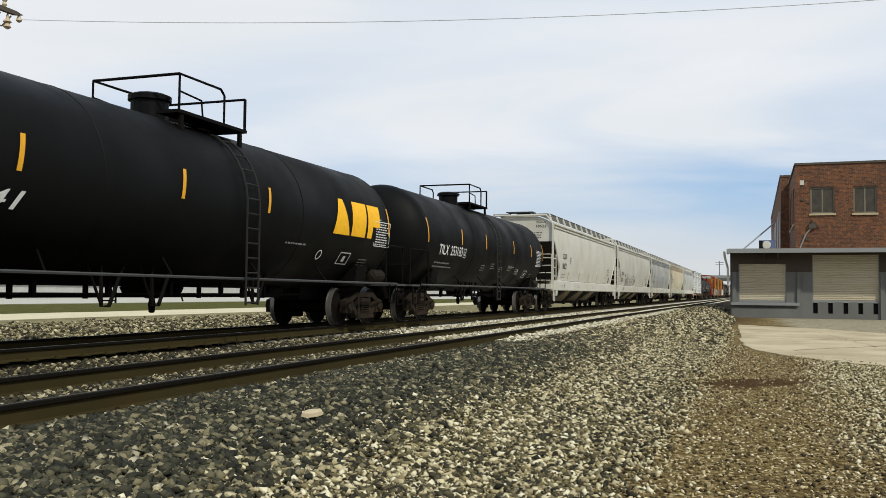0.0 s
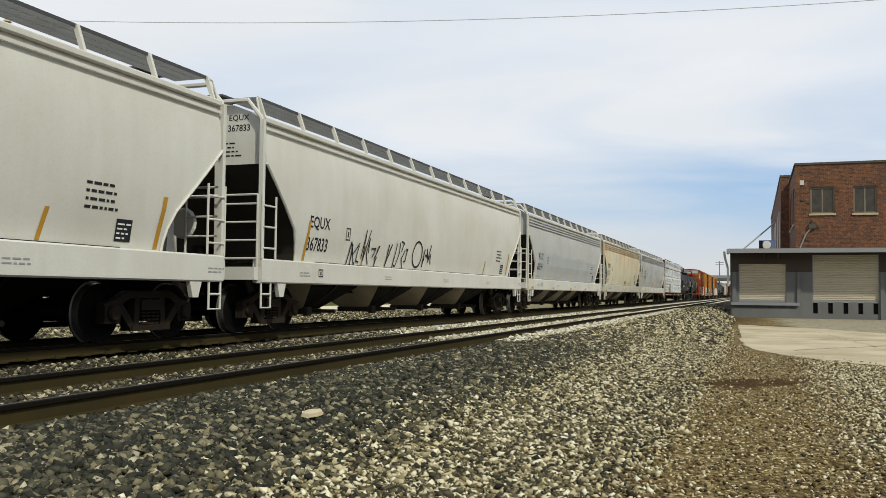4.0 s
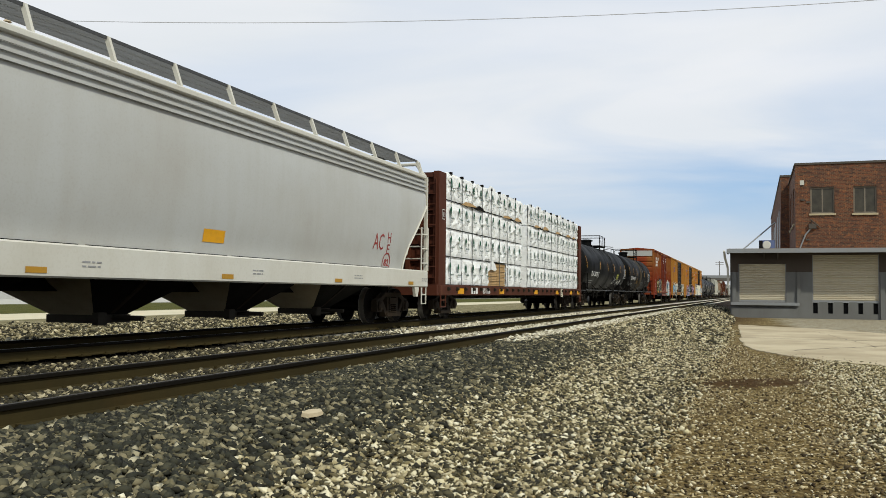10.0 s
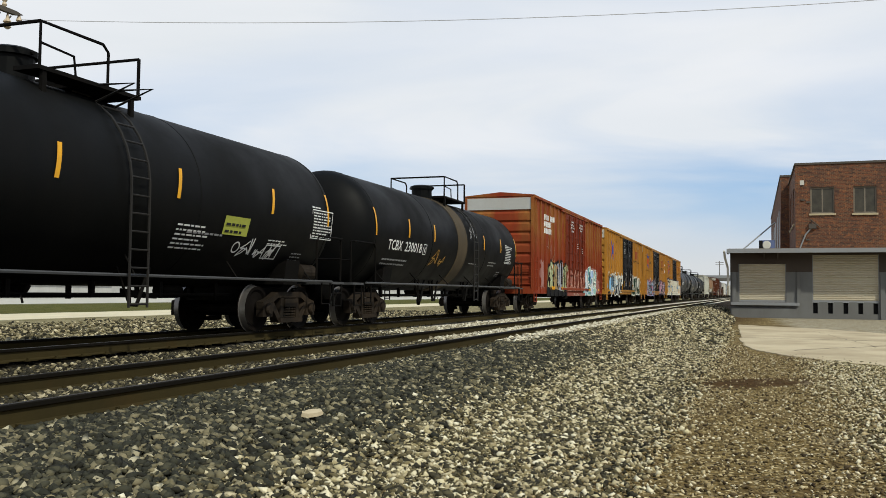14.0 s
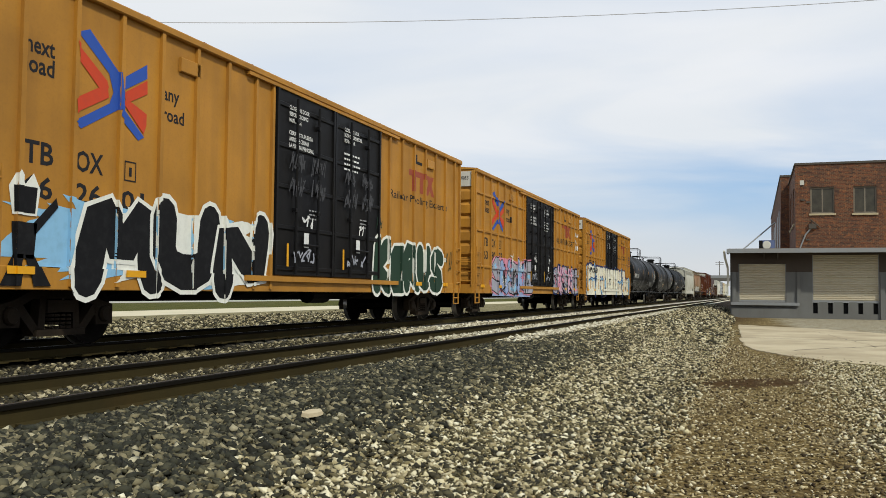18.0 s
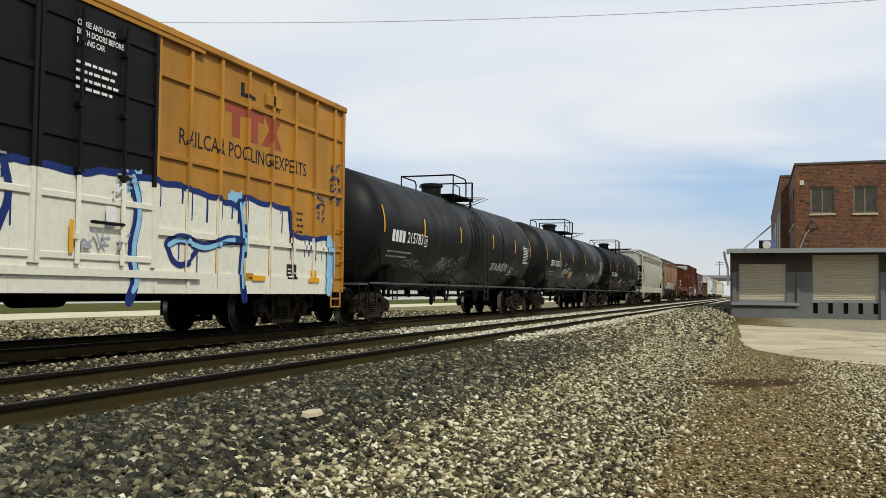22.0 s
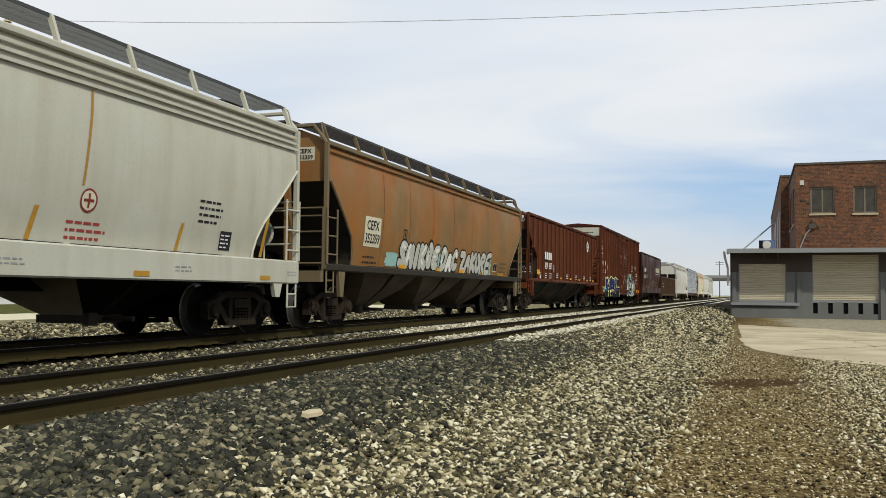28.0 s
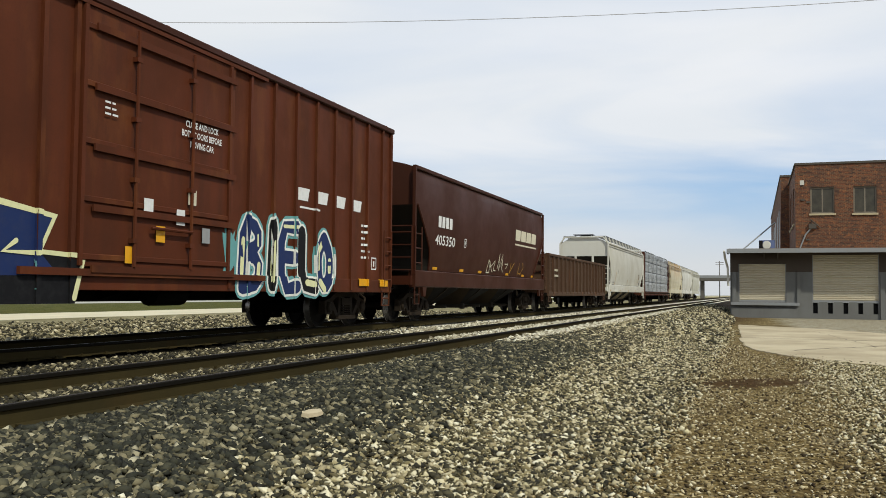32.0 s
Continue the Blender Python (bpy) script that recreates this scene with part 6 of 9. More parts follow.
def centerbeam(front, rear, label, wrap, ink, mark, mat, tag):
    car, half = new_car("centerbeam_flatcar", label, "flat car", front, rear)
    L = half - 0.72
    zd = 1.05
    part("deck", G().box(-L, L, -1.48, 1.48, zd - 0.08, zd), mat, car)
    for t in (-1, 1):
        part("side_sill", G().bevbox(-L, L, min(t * 1.42, t * 1.50), max(t * 1.42, t * 1.50), zd - 0.32, zd - 0.005, 0.015), mat, car)
        for k in range(26):
            x = -L + 0.7 + (2 * L - 1.4) * k / 25
            part("winch", kept("winch", lambda: G().lathe([(-0.06, 0.06), (0.06, 0.06)], "x", (0, 0, 0), 8).data("winch", truck_steel)), None, car, loc=(x, t * 1.52, zd - 0.12))
    part("centre_beam", G().box(-L, L, -0.06, 0.06, zd, 1.6).box(-L, L, -0.10, 0.10, 4.3, 4.5), mat, car)
    for k in range(12):
        x = -L + 0.5 + (2 * L - 1.0) * k / 11
        part("beam_post", G().box(x - 0.07, x + 0.07, -0.055, 0.055, 1.6, 4.3), mat, car)
    for e in (-1, 1):
        x = e * L
        bh = part("bulkhead", G().box(min(x, x - e * 0.10), max(x, x - e * 0.10), -1.48, 1.48, zd, 4.40), mat, car, "tall ribbed end bulkhead")
        for y in (-1.40, -0.5, 0.5, 1.40):
            part("bulkhead_post", G().bevbox(min(x + e * 0.13, x - e * 0.5), max(x + e * 0.13, x - e * 0.5), y - 0.09, y + 0.09, zd - 0.25, 4.42, 0.01) if abs(y) > 1 else G().box(min(x, x + e * 0.14), max(x, x + e * 0.14), y - 0.06, y + 0.06, zd, 4.4), mat, bh)
        for k in range(7):
            z = zd + 0.2 + k * 0.5
            part("bulkhead_rib", G().bevbox(min(x, x + e * 0.10), max(x, x + e * 0.10), -1.3, 1.3, z, z + 0.1, 0.01), mat, bh)
        ladder(car, (x + e * 0.16, -1.4, 1.1), (x + e * 0.16, -1.4, 4.2), (0, 1, 0), 0.48, 10, mat)
        ladder(car, (x + e * 0.16, 0.92, 1.1), (x + e * 0.16, 0.92, 4.2), (0, 1, 0), 0.48, 10, mat)
        for t in (-1, 1):
            sill_step(car, x - e * 0.25, t * 1.5, zd - 0.3, mat, 0.44, 0.36)
        part("end_sill", G().box(min(x, x + e * 0.25), max(x, x + e * 0.25), -1.48, 1.48, zd - 0.32, zd - 0.002), mat, car)
    part("centre_sill", G().box(-L, L, -0.35, 0.35, 0.60, zd - 0.08), black_steel, car)
    for k in range(9):
        x = -L * 0.7 + L * 1.4 * k / 8
        part("crossbearer", kept("xbear2", lambda: G().prism_x([(-1.42, 0.97), (1.42, 0.97), (1.3, 0.85), (0.4, 0.62), (-0.4, 0.62), (-1.3, 0.85)], -0.06, 0.06).data("crossbearer", black_steel)), None, car, loc=(x, 0, 0))
    # the load: two blocks of wrapped lumber, four high, on both sides
    h = 0.862
    blocks = ((-L + 0.62, -1.35, 4), (-0.27, L - 0.62, 4))
    n = 0
    for a, b, cols in blocks:
        w = (b - a) / cols
        for c in range(cols):
            for r in range(4):
                if tag == "lumber" and a < -5 and c == 2 and r == 0:
                    # torn wrap: bare boards show
                    open_ = part("lumber_stack", G(), wood_mat, car, "bare tan boards where the wrap has torn")
                    g = G()
                    for q in range(14):
                        for s in range(2):
                            g.box(a + w * c + 0.02 + s * w / 2, a + w * c + w / 2 - 0.01 + s * w / 2, -1.40 + 0.01 * (q % 3), -0.1, zd + 0.02 + q * 0.058, zd + 0.02 + q * 0.058 + 0.05)
                    open_.data = g.data("lumber_stack", wood_mat)
                    blob(car, a + w * c - 0.3, zd + 0.5, 1.4, 0.42, flat_side(-1.44), wrap, 5, rough=0.5, name="torn_wrap")
                    continue
                for t in (-1, 1):
                    n += 1
                    me = kept(("bundle", tag, round(w, 2), (c * 3 + r * 5) % 7), lambda: bundle_mesh(w - 0.02, h - 0.012, 1.42, wrap, ink, mark, (c * 3 + r * 5) % 7 + 2))
                    ob = part("lumber_pack", me, None, car, loc=(a + w * (c + 0.5), 0, zd + 0.005 + r * h))
                    if t > 0:
                        ob.rotation_euler = (0, 0, math.pi)
        for c in range(cols * 2):
            x = a + 0.4 + (b - a - 0.4) * c / (cols * 2)
            part("strap", G().box(x - 0.011, x + 0.011, -1.475, -1.462, zd - 0.1, zd + 4 * h + 0.01).box(x - 0.011, x + 0.011, -1.475, -0.05, zd + 4 * h, zd + 4 * h + 0.015), strap_dark, car)
        for c in range(cols * 2):
            x = a + 0.4 + (b - a - 0.4) * c / (cols * 2)
            part("corner_guard", G().box(x - 0.035, x + 0.035, -1.495, -1.40, zd + 4 * h - 0.06, zd + 4 * h + 0.025), black_steel, car)
    if tag == "lumber":
        # the top row's wrap has slipped: bare board ends along its lower edge, and black shapes painting the shade of
        # the gaps
        for u, w, dp in ((-9.2, 1.7, 0.13), (-7.7, 1.0, -0.12), (-4.3, 1.4, 0.10), (-2.6, 1.1, 0.14), (0.6, 1.4, 0.10), (2.3, 1.2, 0.16), (4.9, 1.3, 0.10), (7.4, 1.2, 0.13), (9.0, 0.9, 0.10)):
            zs = zd + 3 * h
            shape(car, [(u, zs - 0.01), (u + w, zs - 0.02), (u + w * 0.9, zs + abs(dp) * 0.5), (u + w * 0.45, zs + abs(dp)), (u + w * 0.2, zs + abs(dp) * 0.7)], flat_side(-1.472), wood_mat if dp > 0 else black_steel, "bare board ends under slipped wrap", "end_grain")
            shape(car, [(u + w * 0.3, zs - 0.02), (u + w * 1.05, zs - 0.05), (u + w * 0.95, zs + 0.03)], flat_side(-1.476), black_steel, name="gap")
    rnd = random.Random(4)
    for c in range(15):
        x = -L + 0.7 + (2 * L - 2.4) * c / 14
        blob(car, x, zd + 4 * h - 0.42 + rnd.uniform(-0.08, 0.02), 1.25, 0.46 + rnd.uniform(0, 0.10), flat_side(-1.45 - 0.003 * (c % 3)), wrap, 20 + c, rough=0.5, name="loose_wrap", label="loose fold of white plastic wrap")
    running_gear(car, half, half - 2.35)
    return car, half, flat_side(-1.50), L


def gondola(front, rear, label, mat):
    car, half = new_car("gondola", label, "gondola car", front, rear)
    L, top = half - 0.6, 2.52
    for t in (-1, 1):
        part("side", G().box(-L, L, min(t * 1.40, t * 1.46), max(t * 1.40, t * 1.46), 0.85, top), mat, car, "rusted sheet side")
        part("top_chord", G().bevbox(-L, L, min(t * 1.38, t * 1.54), max(t * 1.38, t * 1.54), top, top + 0.12, 0.02), mat, car)
        for k in range(17):
            x = -L + 0.08 + (2 * L - 0.16) * k / 16
            part("side_post", kept(("gpost", t), lambda: G().box(-0.07, 0.07, min(t * 1.46, t * 1.55), max(t * 1.46, t * 1.55), 0.8, 2.52).data("side_post", mat)), None, car, loc=(x, 0, 0))
        part("side_sill", G().bevbox(-L, L, min(t * 1.46, t * 1.53), max(t * 1.46, t * 1.53), 0.70, 0.90, 0.02), mat, car)
    for e in (-1, 1):
        x = e * L
        part("end", G().box(min(x, x - e * 0.08), max(x, x - e * 0.08), -1.40, 1.40, 0.85, top + 0.1), mat, car)
        for k in range(4):
            part("end_rib", G().box(min(x, x + e * 0.1), max(x, x + e * 0.1), -1.4, 1.4, 1.0 + k * 0.42, 1.12 + k * 0.42), mat, car)
        for t in (-1, 1):
            sill_step(car, x - e * 0.3, t * 1.5, 0.75, mat, 0.4, 0.3)
            ladder(car, (x - e * 0.1, t * 1.56, 0.95), (x - e * 0.1, t * 1.56, 2.4), (-e, 0, 0), 0.44, 4, mat)
    part("floor", G().box(-L, L, -1.4, 1.4, 0.98, 1.05), mat, car)
    part("centre_sill", G().box(-L, L, -0.3, 0.3, 0.62, 0.98), black_steel, car)
    running_gear(car, half, half - 2.2)
    return car, half, flat_side(-1.55), L

# ---- the train, car by car from its front ----
def wrap_material(name, col, dim):
    """Thin plastic film: bright, creased by sharp ridges, slightly glossy."""
    m, nd, ln, b = nodes_of(name)
    v = coords(nd, ln, (1.0, 1.0, 1.5))
    n1 = noise_node(nd, ln, v, 2.6, 3, 0.5)
    ridge = math_node(nd, ln, "ABSOLUTE", math_node(nd, ln, "SUBTRACT", n1, 0.5))
    n2 = noise_node(nd, ln, v, 7.0, 4, 0.6)
    fine = math_node(nd, ln, "ABSOLUTE", math_node(nd, ln, "SUBTRACT", n2, 0.5))
    hgt = math_node(nd, ln, "ADD", math_node(nd, ln, "MINIMUM", ridge, 0.07), math_node(nd, ln, "MULTIPLY", math_node(nd, ln, "MINIMUM", fine, 0.06), 0.6))
    c = mix_node(nd, ln, ramp_node(nd, ln, noise_node(nd, ln, v, 1.1, 6, 0.6), [(0.4, 0.0), (0.75, 0.6)]), col, dim)
    # dimmer along the crease lines: the folds' shade painted into the film
    c = mix_node(nd, ln, ramp_node(nd, ln, ridge, [(0.0, 0.45), (0.012, 0.0)]), c, dim)
    ln.new(c, b.inputs["Base Color"])
    b.inputs["Roughness"].default_value = 0.38
    b.inputs["Specular IOR Level"].default_value = 0.4
    bump_to(nd, ln, b, hgt, 0.55, 0.12)
    return m


wrap_white = wrap_material("wrap_white", (0.82, 0.83, 0.81), (0.60, 0.61, 0.60))
wrap_silver = paint("wrap_silver", (0.45, 0.47, 0.49), 0.4, (0.28, 0.29, 0.31), 0.4, 0.1, bump=0.6, spec=0.4)
trim_tan = paint("trim_tan", (0.15, 0.115, 0.065), 0.7, (0.07, 0.05, 0.03), 0.5, 0.4)
red_door = paint("red_door", (0.155, 0.024, 0.009), 0.6, (0.05, 0.016, 0.008), 0.5, 0.4, rust=0.15, rust_col=(0.05, 0.022, 0.008), spec=0.1)
leaf_green = flat("leaf_green", (0.006, 0.062, 0.032))
flat_brown = paint("flat_brown", (0.072, 0.022, 0.012), 0.65, (0.035, 0.016, 0.010), 0.5, 0.35, rust=0.15, spec=0.1)
print_grey = flat("print_grey", (0.07, 0.11, 0.09))
T1 = tank_car(4.3, 22.2, "long black tank car with big yellow initials on its side", top=3.89, stripes=(-4.6, -1.2, 1.5), plat=-0.1)
T2 = tank_car(22.2, 39.3, "black tank car with white stencilled marks, yellow stripes", top=3.93, inset=0.6, stripes=(-4.2, -1.5, 2.2, 5.0), plat=-1.1)
H1 = covered_hopper(39.3, 59.8, "clean white four-bay covered hopper car, black lettering", white_paint, bays=4, beads=1)
H2 = covered_hopper(59.8, 80.5, "white covered hopper car with black graffiti scribble", white_paint, bays=4, beads=1)
H3 = covered_hopper(80.5, 99.9, "light grey covered hopper car with darker repainted panels", light_grey, white_paint, bays=4)
H4 = covered_hopper(99.9, 118.95, "cream covered hopper car with rust-coloured stains", cream_rust, cream_paint, bays=3)
H5 = covered_hopper(118.95, 139.6, "light grey covered hopper car with red chalk scrawl", light_grey, white_paint, bays=4)
C1 = centerbeam(139.6, 163.5, "brown centerbeam flat car loaded with white-wrapped lumber", wrap_white, leaf_green, print_grey, flat_brown, "lumber")
T3 = tank_car(163.5, 181.2, "black tank car with white lettering and yellow plate", top=3.88, inset=0.4, stripes=(-3.2, -0.3, 2.35, 5.3), plat=0.4)
T4 = tank_car(181.2, 197.7, "black tank car with a dirty worn middle band", top=3.86, stripes=(-4.6, -2.6, -0.2, 2.4, 4.5), band=0.9, plat=0.3)
B1 = boxcar(197.7, 217.9, "faded red boxcar covered in graffiti, double doors", red_paint, (-2.3, 2.85), red_door, ribs=(-6.61, 0.87, 2.95, 0.82), gap=1.38, end_top=light_grey, roof_mat=red_paint)
B2 = boxcar(217.9, 237.45, "yellow boxcar, black plug doors, bold black graffiti", yellow_paint, (-2.2, 2.85), black_paint, ribs=(-8.42, 0.925, 3.54, 0.86), gap=0.53, end_top=white_paint, roof_mat=yellow_paint)
B3 = boxcar(237.45, 258.05, "yellow boxcar, black doors, pink and grey graffiti", yellow_paint, (-2.35, 2.7), black_paint, ribs=(-8.25, 0.91, 3.45, 0.88), gap=1.1, end_top=white_paint, roof_mat=yellow_paint, grid=(1.72, 2.93, 4.2))
B4 = boxcar(258.05, 277.9, "yellow boxcar, black doors, huge white and blue graffiti", yellow_paint, (-2.3, 2.55), black_paint, ribs=(-8.25, 0.91, 3.45, 0.88), gap=0.72, end_top=white_paint, roof_mat=yellow_paint, grid=(1.72, 2.93, 4.2))
T5 = tank_car(277.9, 296.25, "dark grey tank car with scribbled white graffiti", grey_tank, top=4.03, stripes=(-4.84, -1.59, 2.07, 5.1))
T6 = tank_car(296.25, 314.7, "dark grey tank car with white lettering, orange placard", grey_tank, top=4.04, stripes=(-4.9, -1.8, 1.6, 4.7), plat=-0.2)
T7 = tank_car(314.7, 333.1, "black tank car with yellow patches on its side", top=4.02, stripes=(-4.63, -1.57, 1.9, 5.0), plat=-0.6)
H6 = covered_hopper(333.1, 350.5, "dirty cream covered hopper car with round emblem", cream_paint, bays=3)
# its sill also takes the dark steel that stands for shade
H7 = covered_hopper(350.5, 368.6, "rusty orange-brown covered hopper car with white graffiti", rust_paint, shaded_steel, grating=grate_metal, bays=3, trim=trim_tan, beads=1, bay_end=bay_olive, bay_mat=bay_olive, sill=(1.26, 1.42))
H8 = covered_hopper(368.6, 386.9, "brown ribbed covered hopper car with white lettering", brown_paint, brown_paint, bays=3, bay_end=bay_olive, ribs=19, beads=0, walkway=False, eave=4.0, roof=4.35, sill=(1.33, 1.44), depth=1.64, top_cut=3.44, knee=2.37)
B5 = boxcar(386.9, 407.1, "brown ribbed boxcar with blue and yellow graffiti", brown_paint, (-1.95, 1.75), brown_paint, ribs=(-8.12, 0.92, 2.43, 0.875), end_top=cream_paint, door_style="single", roof_mat=dark_brown)
H9 = covered_hopper(407.1, 423.9, "dark brown smooth-sided covered hopper car", dark_brown, dark_brown, bays=3, bay_end=bay_olive, eave=4.15, roof=4.5, walkway=False, depth=1.3, beads=0)
GN = gondola(423.9, 441.0, "low rusty brown gondola with ribbed sides", gond_brown)
H10 = covered_hopper(441.0, 461.0, "white covered hopper car with grey roof", white_paint, bays=4, beads=1)
centerbeam(461.0, 484.6, "brown centerbeam flat car with silver-wrapped lumber", wrap_silver, letter_grey, print_grey, flat_brown, "silver")
covered_hopper(484.6, 501.5, "tan covered hopper car with rusty stains", cream_rust, bays=3)
covered_hopper(501.5, 521.0, "white covered hopper car towards the train's end", white_paint, bays=4, beads=1)
covered_hopper(521.0, 540.5, "cream covered hopper car at the train's end", cream_paint, bays=4)

# ---- lettering, stripes and graffiti ----
sky_blue = flat("spray_light_blue", (0.22, 0.42, 0.60))
deep_blue = flat("spray_blue", (0.008, 0.022, 0.12))
navy_bright = flat("spray_royal", (0.010, 0.022, 0.085))
pale_yellow = flat("spray_pale_yellow", (0.62, 0.61, 0.34))
spray_white = flat("spray_white", (0.66, 0.66, 0.60))
spray_cream = flat("spray_cream", (0.62, 0.60, 0.50))
spray_green = flat("spray_green", (0.022, 0.045, 0.030))
spray_black = flat("spray_black", (0.010, 0.010, 0.011))
spray_pink = flat("spray_pink", (0.55, 0.22, 0.30))
spray_grey = flat("spray_grey", (0.28, 0.29, 0.33))
spray_silver = flat("spray_silver", (0.42, 0.42, 0.37))
spray_teal = flat("spray_teal", (0.12, 0.30, 0.30))
spray_sage = flat("spray_sage", (0.33, 0.36, 0.20))
spray_brown = flat("spray_brown", (0.16, 0.075, 0.025))
logo_red = flat("logo_red", (0.48, 0.05, 0.018))
logo_blue = flat("logo_blue", (0.025, 0.075, 0.34))
logo_yellow = flat("logo_yellow", (0.80, 0.42, 0.012))
logo_faded = flat("logo_faded", (0.26, 0.055, 0.028))
maroon = flat("maroon", (0.18, 0.03, 0.02))
chalk_red = flat("chalk_red", (0.26, 0.035, 0.03))
plate_white = flat("plate_white", (0.52, 0.48, 0.36))


STROKES = {
    "A": [[(0, 0), (0.5, 1), (1, 0)], [(0.25, 0.4), (0.75, 0.4)]],
    "B": [[(0.05, 0), (0.05, 1), (0.8, 0.9), (0.85, 0.6), (0.1, 0.5)], [(0.1, 0.5), (0.95, 0.4), (0.9, 0.05), (0.05, 0)]],
    "C": [[(0.95, 0.8), (0.5, 1), (0.05, 0.6), (0.1, 0.15), (0.5, 0), (0.95, 0.15)]],
    "D": [[(0.05, 0), (0.05, 1), (0.75, 0.85), (0.95, 0.45), (0.7, 0.08), (0.05, 0)]],
    "E": [[(0.95, 1), (0.05, 0.95), (0.05, 0), (0.95, 0.05)], [(0.05, 0.5), (0.75, 0.5)]],
    "G": [[(0.9, 0.85), (0.4, 1), (0.05, 0.6), (0.1, 0.1), (0.6, 0), (0.95, 0.1), (0.9, 0.45), (0.55, 0.45)]],
    "H": [[(0.05, 0), (0.1, 1)], [(0.9, 0), (0.95, 1)], [(0.1, 0.5), (0.9, 0.5)]],
    "I": [[(0.5, 0), (0.5, 1)]],
    "i": [[(0.5, 0), (0.5, 0.8)]],
    "K": [[(0.05, 0), (0.1, 1)], [(0.95, 1), (0.15, 0.45), (1, 0)]],
    "L": [[(0.1, 1), (0.1, 0.05), (1, 0)]],
    "M": [[(0, 0), (0.12, 1), (0.5, 0.3), (0.88, 1), (1, 0)]],
    "N": [[(0.05, 0), (0.05, 1), (0.95, 0), (0.95, 1)]],
    "O": [[(0.5, 1), (0.08, 0.7), (0.1, 0.2), (0.5, 0), (0.92, 0.25), (0.92, 0.7), (0.5, 1)]],
    "R": [[(0.05, 0), (0.05, 1), (0.85, 0.9), (0.9, 0.6), (0.15, 0.45), (1, 0)]],
    "S": [[(0.95, 0.85), (0.45, 1), (0.08, 0.75), (0.5, 0.5), (0.95, 0.3), (0.6, 0), (0.02, 0.12)]],
    "P": [[(0.05, -0.1), (0.1, 1), (0.8, 0.95), (0.95, 0.65), (0.15, 0.45)]],
    "T": [[(0.0, 0.95), (1, 1)], [(0.5, 0.97), (0.45, 0)]],
    "-": [[(0.2, 0.45), (0.8, 0.5)]],
    "U": [[(0.05, 1), (0.08, 0.2), (0.5, 0), (0.92, 0.2), (0.95, 1)]],
    "Z": [[(0, 0.95), (0.95, 1), (0.05, 0.05), (1, 0)]]}


def ribbon(g, pts, r, side, lift, sharp=0.0):
    """A stroke of even width with round joints, each piece a hair above the last."""
    k = 0
    for i in range(len(pts)):
        a, b = pts[i]
        if sharp:
            g.face([side(a + r * 1.12 * math.cos(q * math.pi / 2.5 + sharp + i), b + r * 1.12 * math.sin(q * math.pi / 2.5 + sharp + i), lift + 0.0005 * k) for q in range(5)])
        else:
            g.face([side(a + r * math.cos(q * math.pi / 5), b + r * math.sin(q * math.pi / 5), lift + 0.0005 * k) for q in range(10)])
        k += 1
        if i + 1 < len(pts):
            c, d = pts[i + 1]
            l = math.hypot(c - a, d - b) or 1.0
            ox, oz = -(d - b) / l * r, (c - a) / l * r
            g.face([side(a + ox, b + oz, lift + 0.0005 * k), side(a - ox, b - oz, lift + 0.0005 * k), side(c - ox, d - oz, lift + 0.0005 * k), side(c + ox, d + oz, lift + 0.0005 * k)])
            k += 1


def brush(g, pts, r, side, lift, soft=2, slot=0):
    """One sprayed stroke of even width with round ends; soft rounds its corners."""
    for _ in range(soft):
        out = [pts[0]]
        for (a, b), (c, d) in zip(pts, pts[1:]):
            out += [(a * 0.75 + c * 0.25, b * 0.75 + d * 0.25), (a * 0.25 + c * 0.75, b * 0.25 + d * 0.75)]
        pts = out + [pts[-1]]
    n = len(pts)
    dirs = []
    for (a, b), (c, d) in zip(pts, pts[1:]):
        l = math.hypot(c - a, d - b) or 1.0
        dirs.append(((c - a) / l, (d - b) / l))
    row = []
    for i, (a, b) in enumerate(pts):
        p, q = dirs[max(0, i - 1)], dirs[min(n - 2, i)]
        nx, nz = -(p[1] + q[1]), p[0] + q[0]
        l = math.hypot(nx, nz)
        if l < 0.3:
            nx, nz, l = -q[1], q[0], 1.0
        nx, nz = nx / l, nz / l
        m = r * (1.0 if soft else min(1.25, 1.0 / max(0.3, abs(nx * -q[1] + nz * q[0]))))
        if i == 0:
            for c, w in ((-1.0, 0.25), (-0.7, 0.72)):
                row.append((a + q[0] * r * c - nx * m * w, b + q[1] * r * c - nz * m * w, a + q[0] * r * c + nx * m * w, b + q[1] * r * c + nz * m * w))
        row.append((a - nx * m, b - nz * m, a + nx * m, b + nz * m))
        if i == n - 1:
            for c, w in ((0.7, 0.72), (1.0, 0.25)):
                row.append((a + p[0] * r * c - nx * m * w, b + p[1] * r * c - nz * m * w, a + p[0] * r * c + nx * m * w, b + p[1] * r * c + nz * m * w))
    for i, (k, l) in enumerate(zip(row, row[1:])):
        lay(g, [(k[0], k[1]), (l[0], l[1]), (l[2], l[3]), (k[2], k[3])], side, lift + 0.00012 * i, slot)
    return g


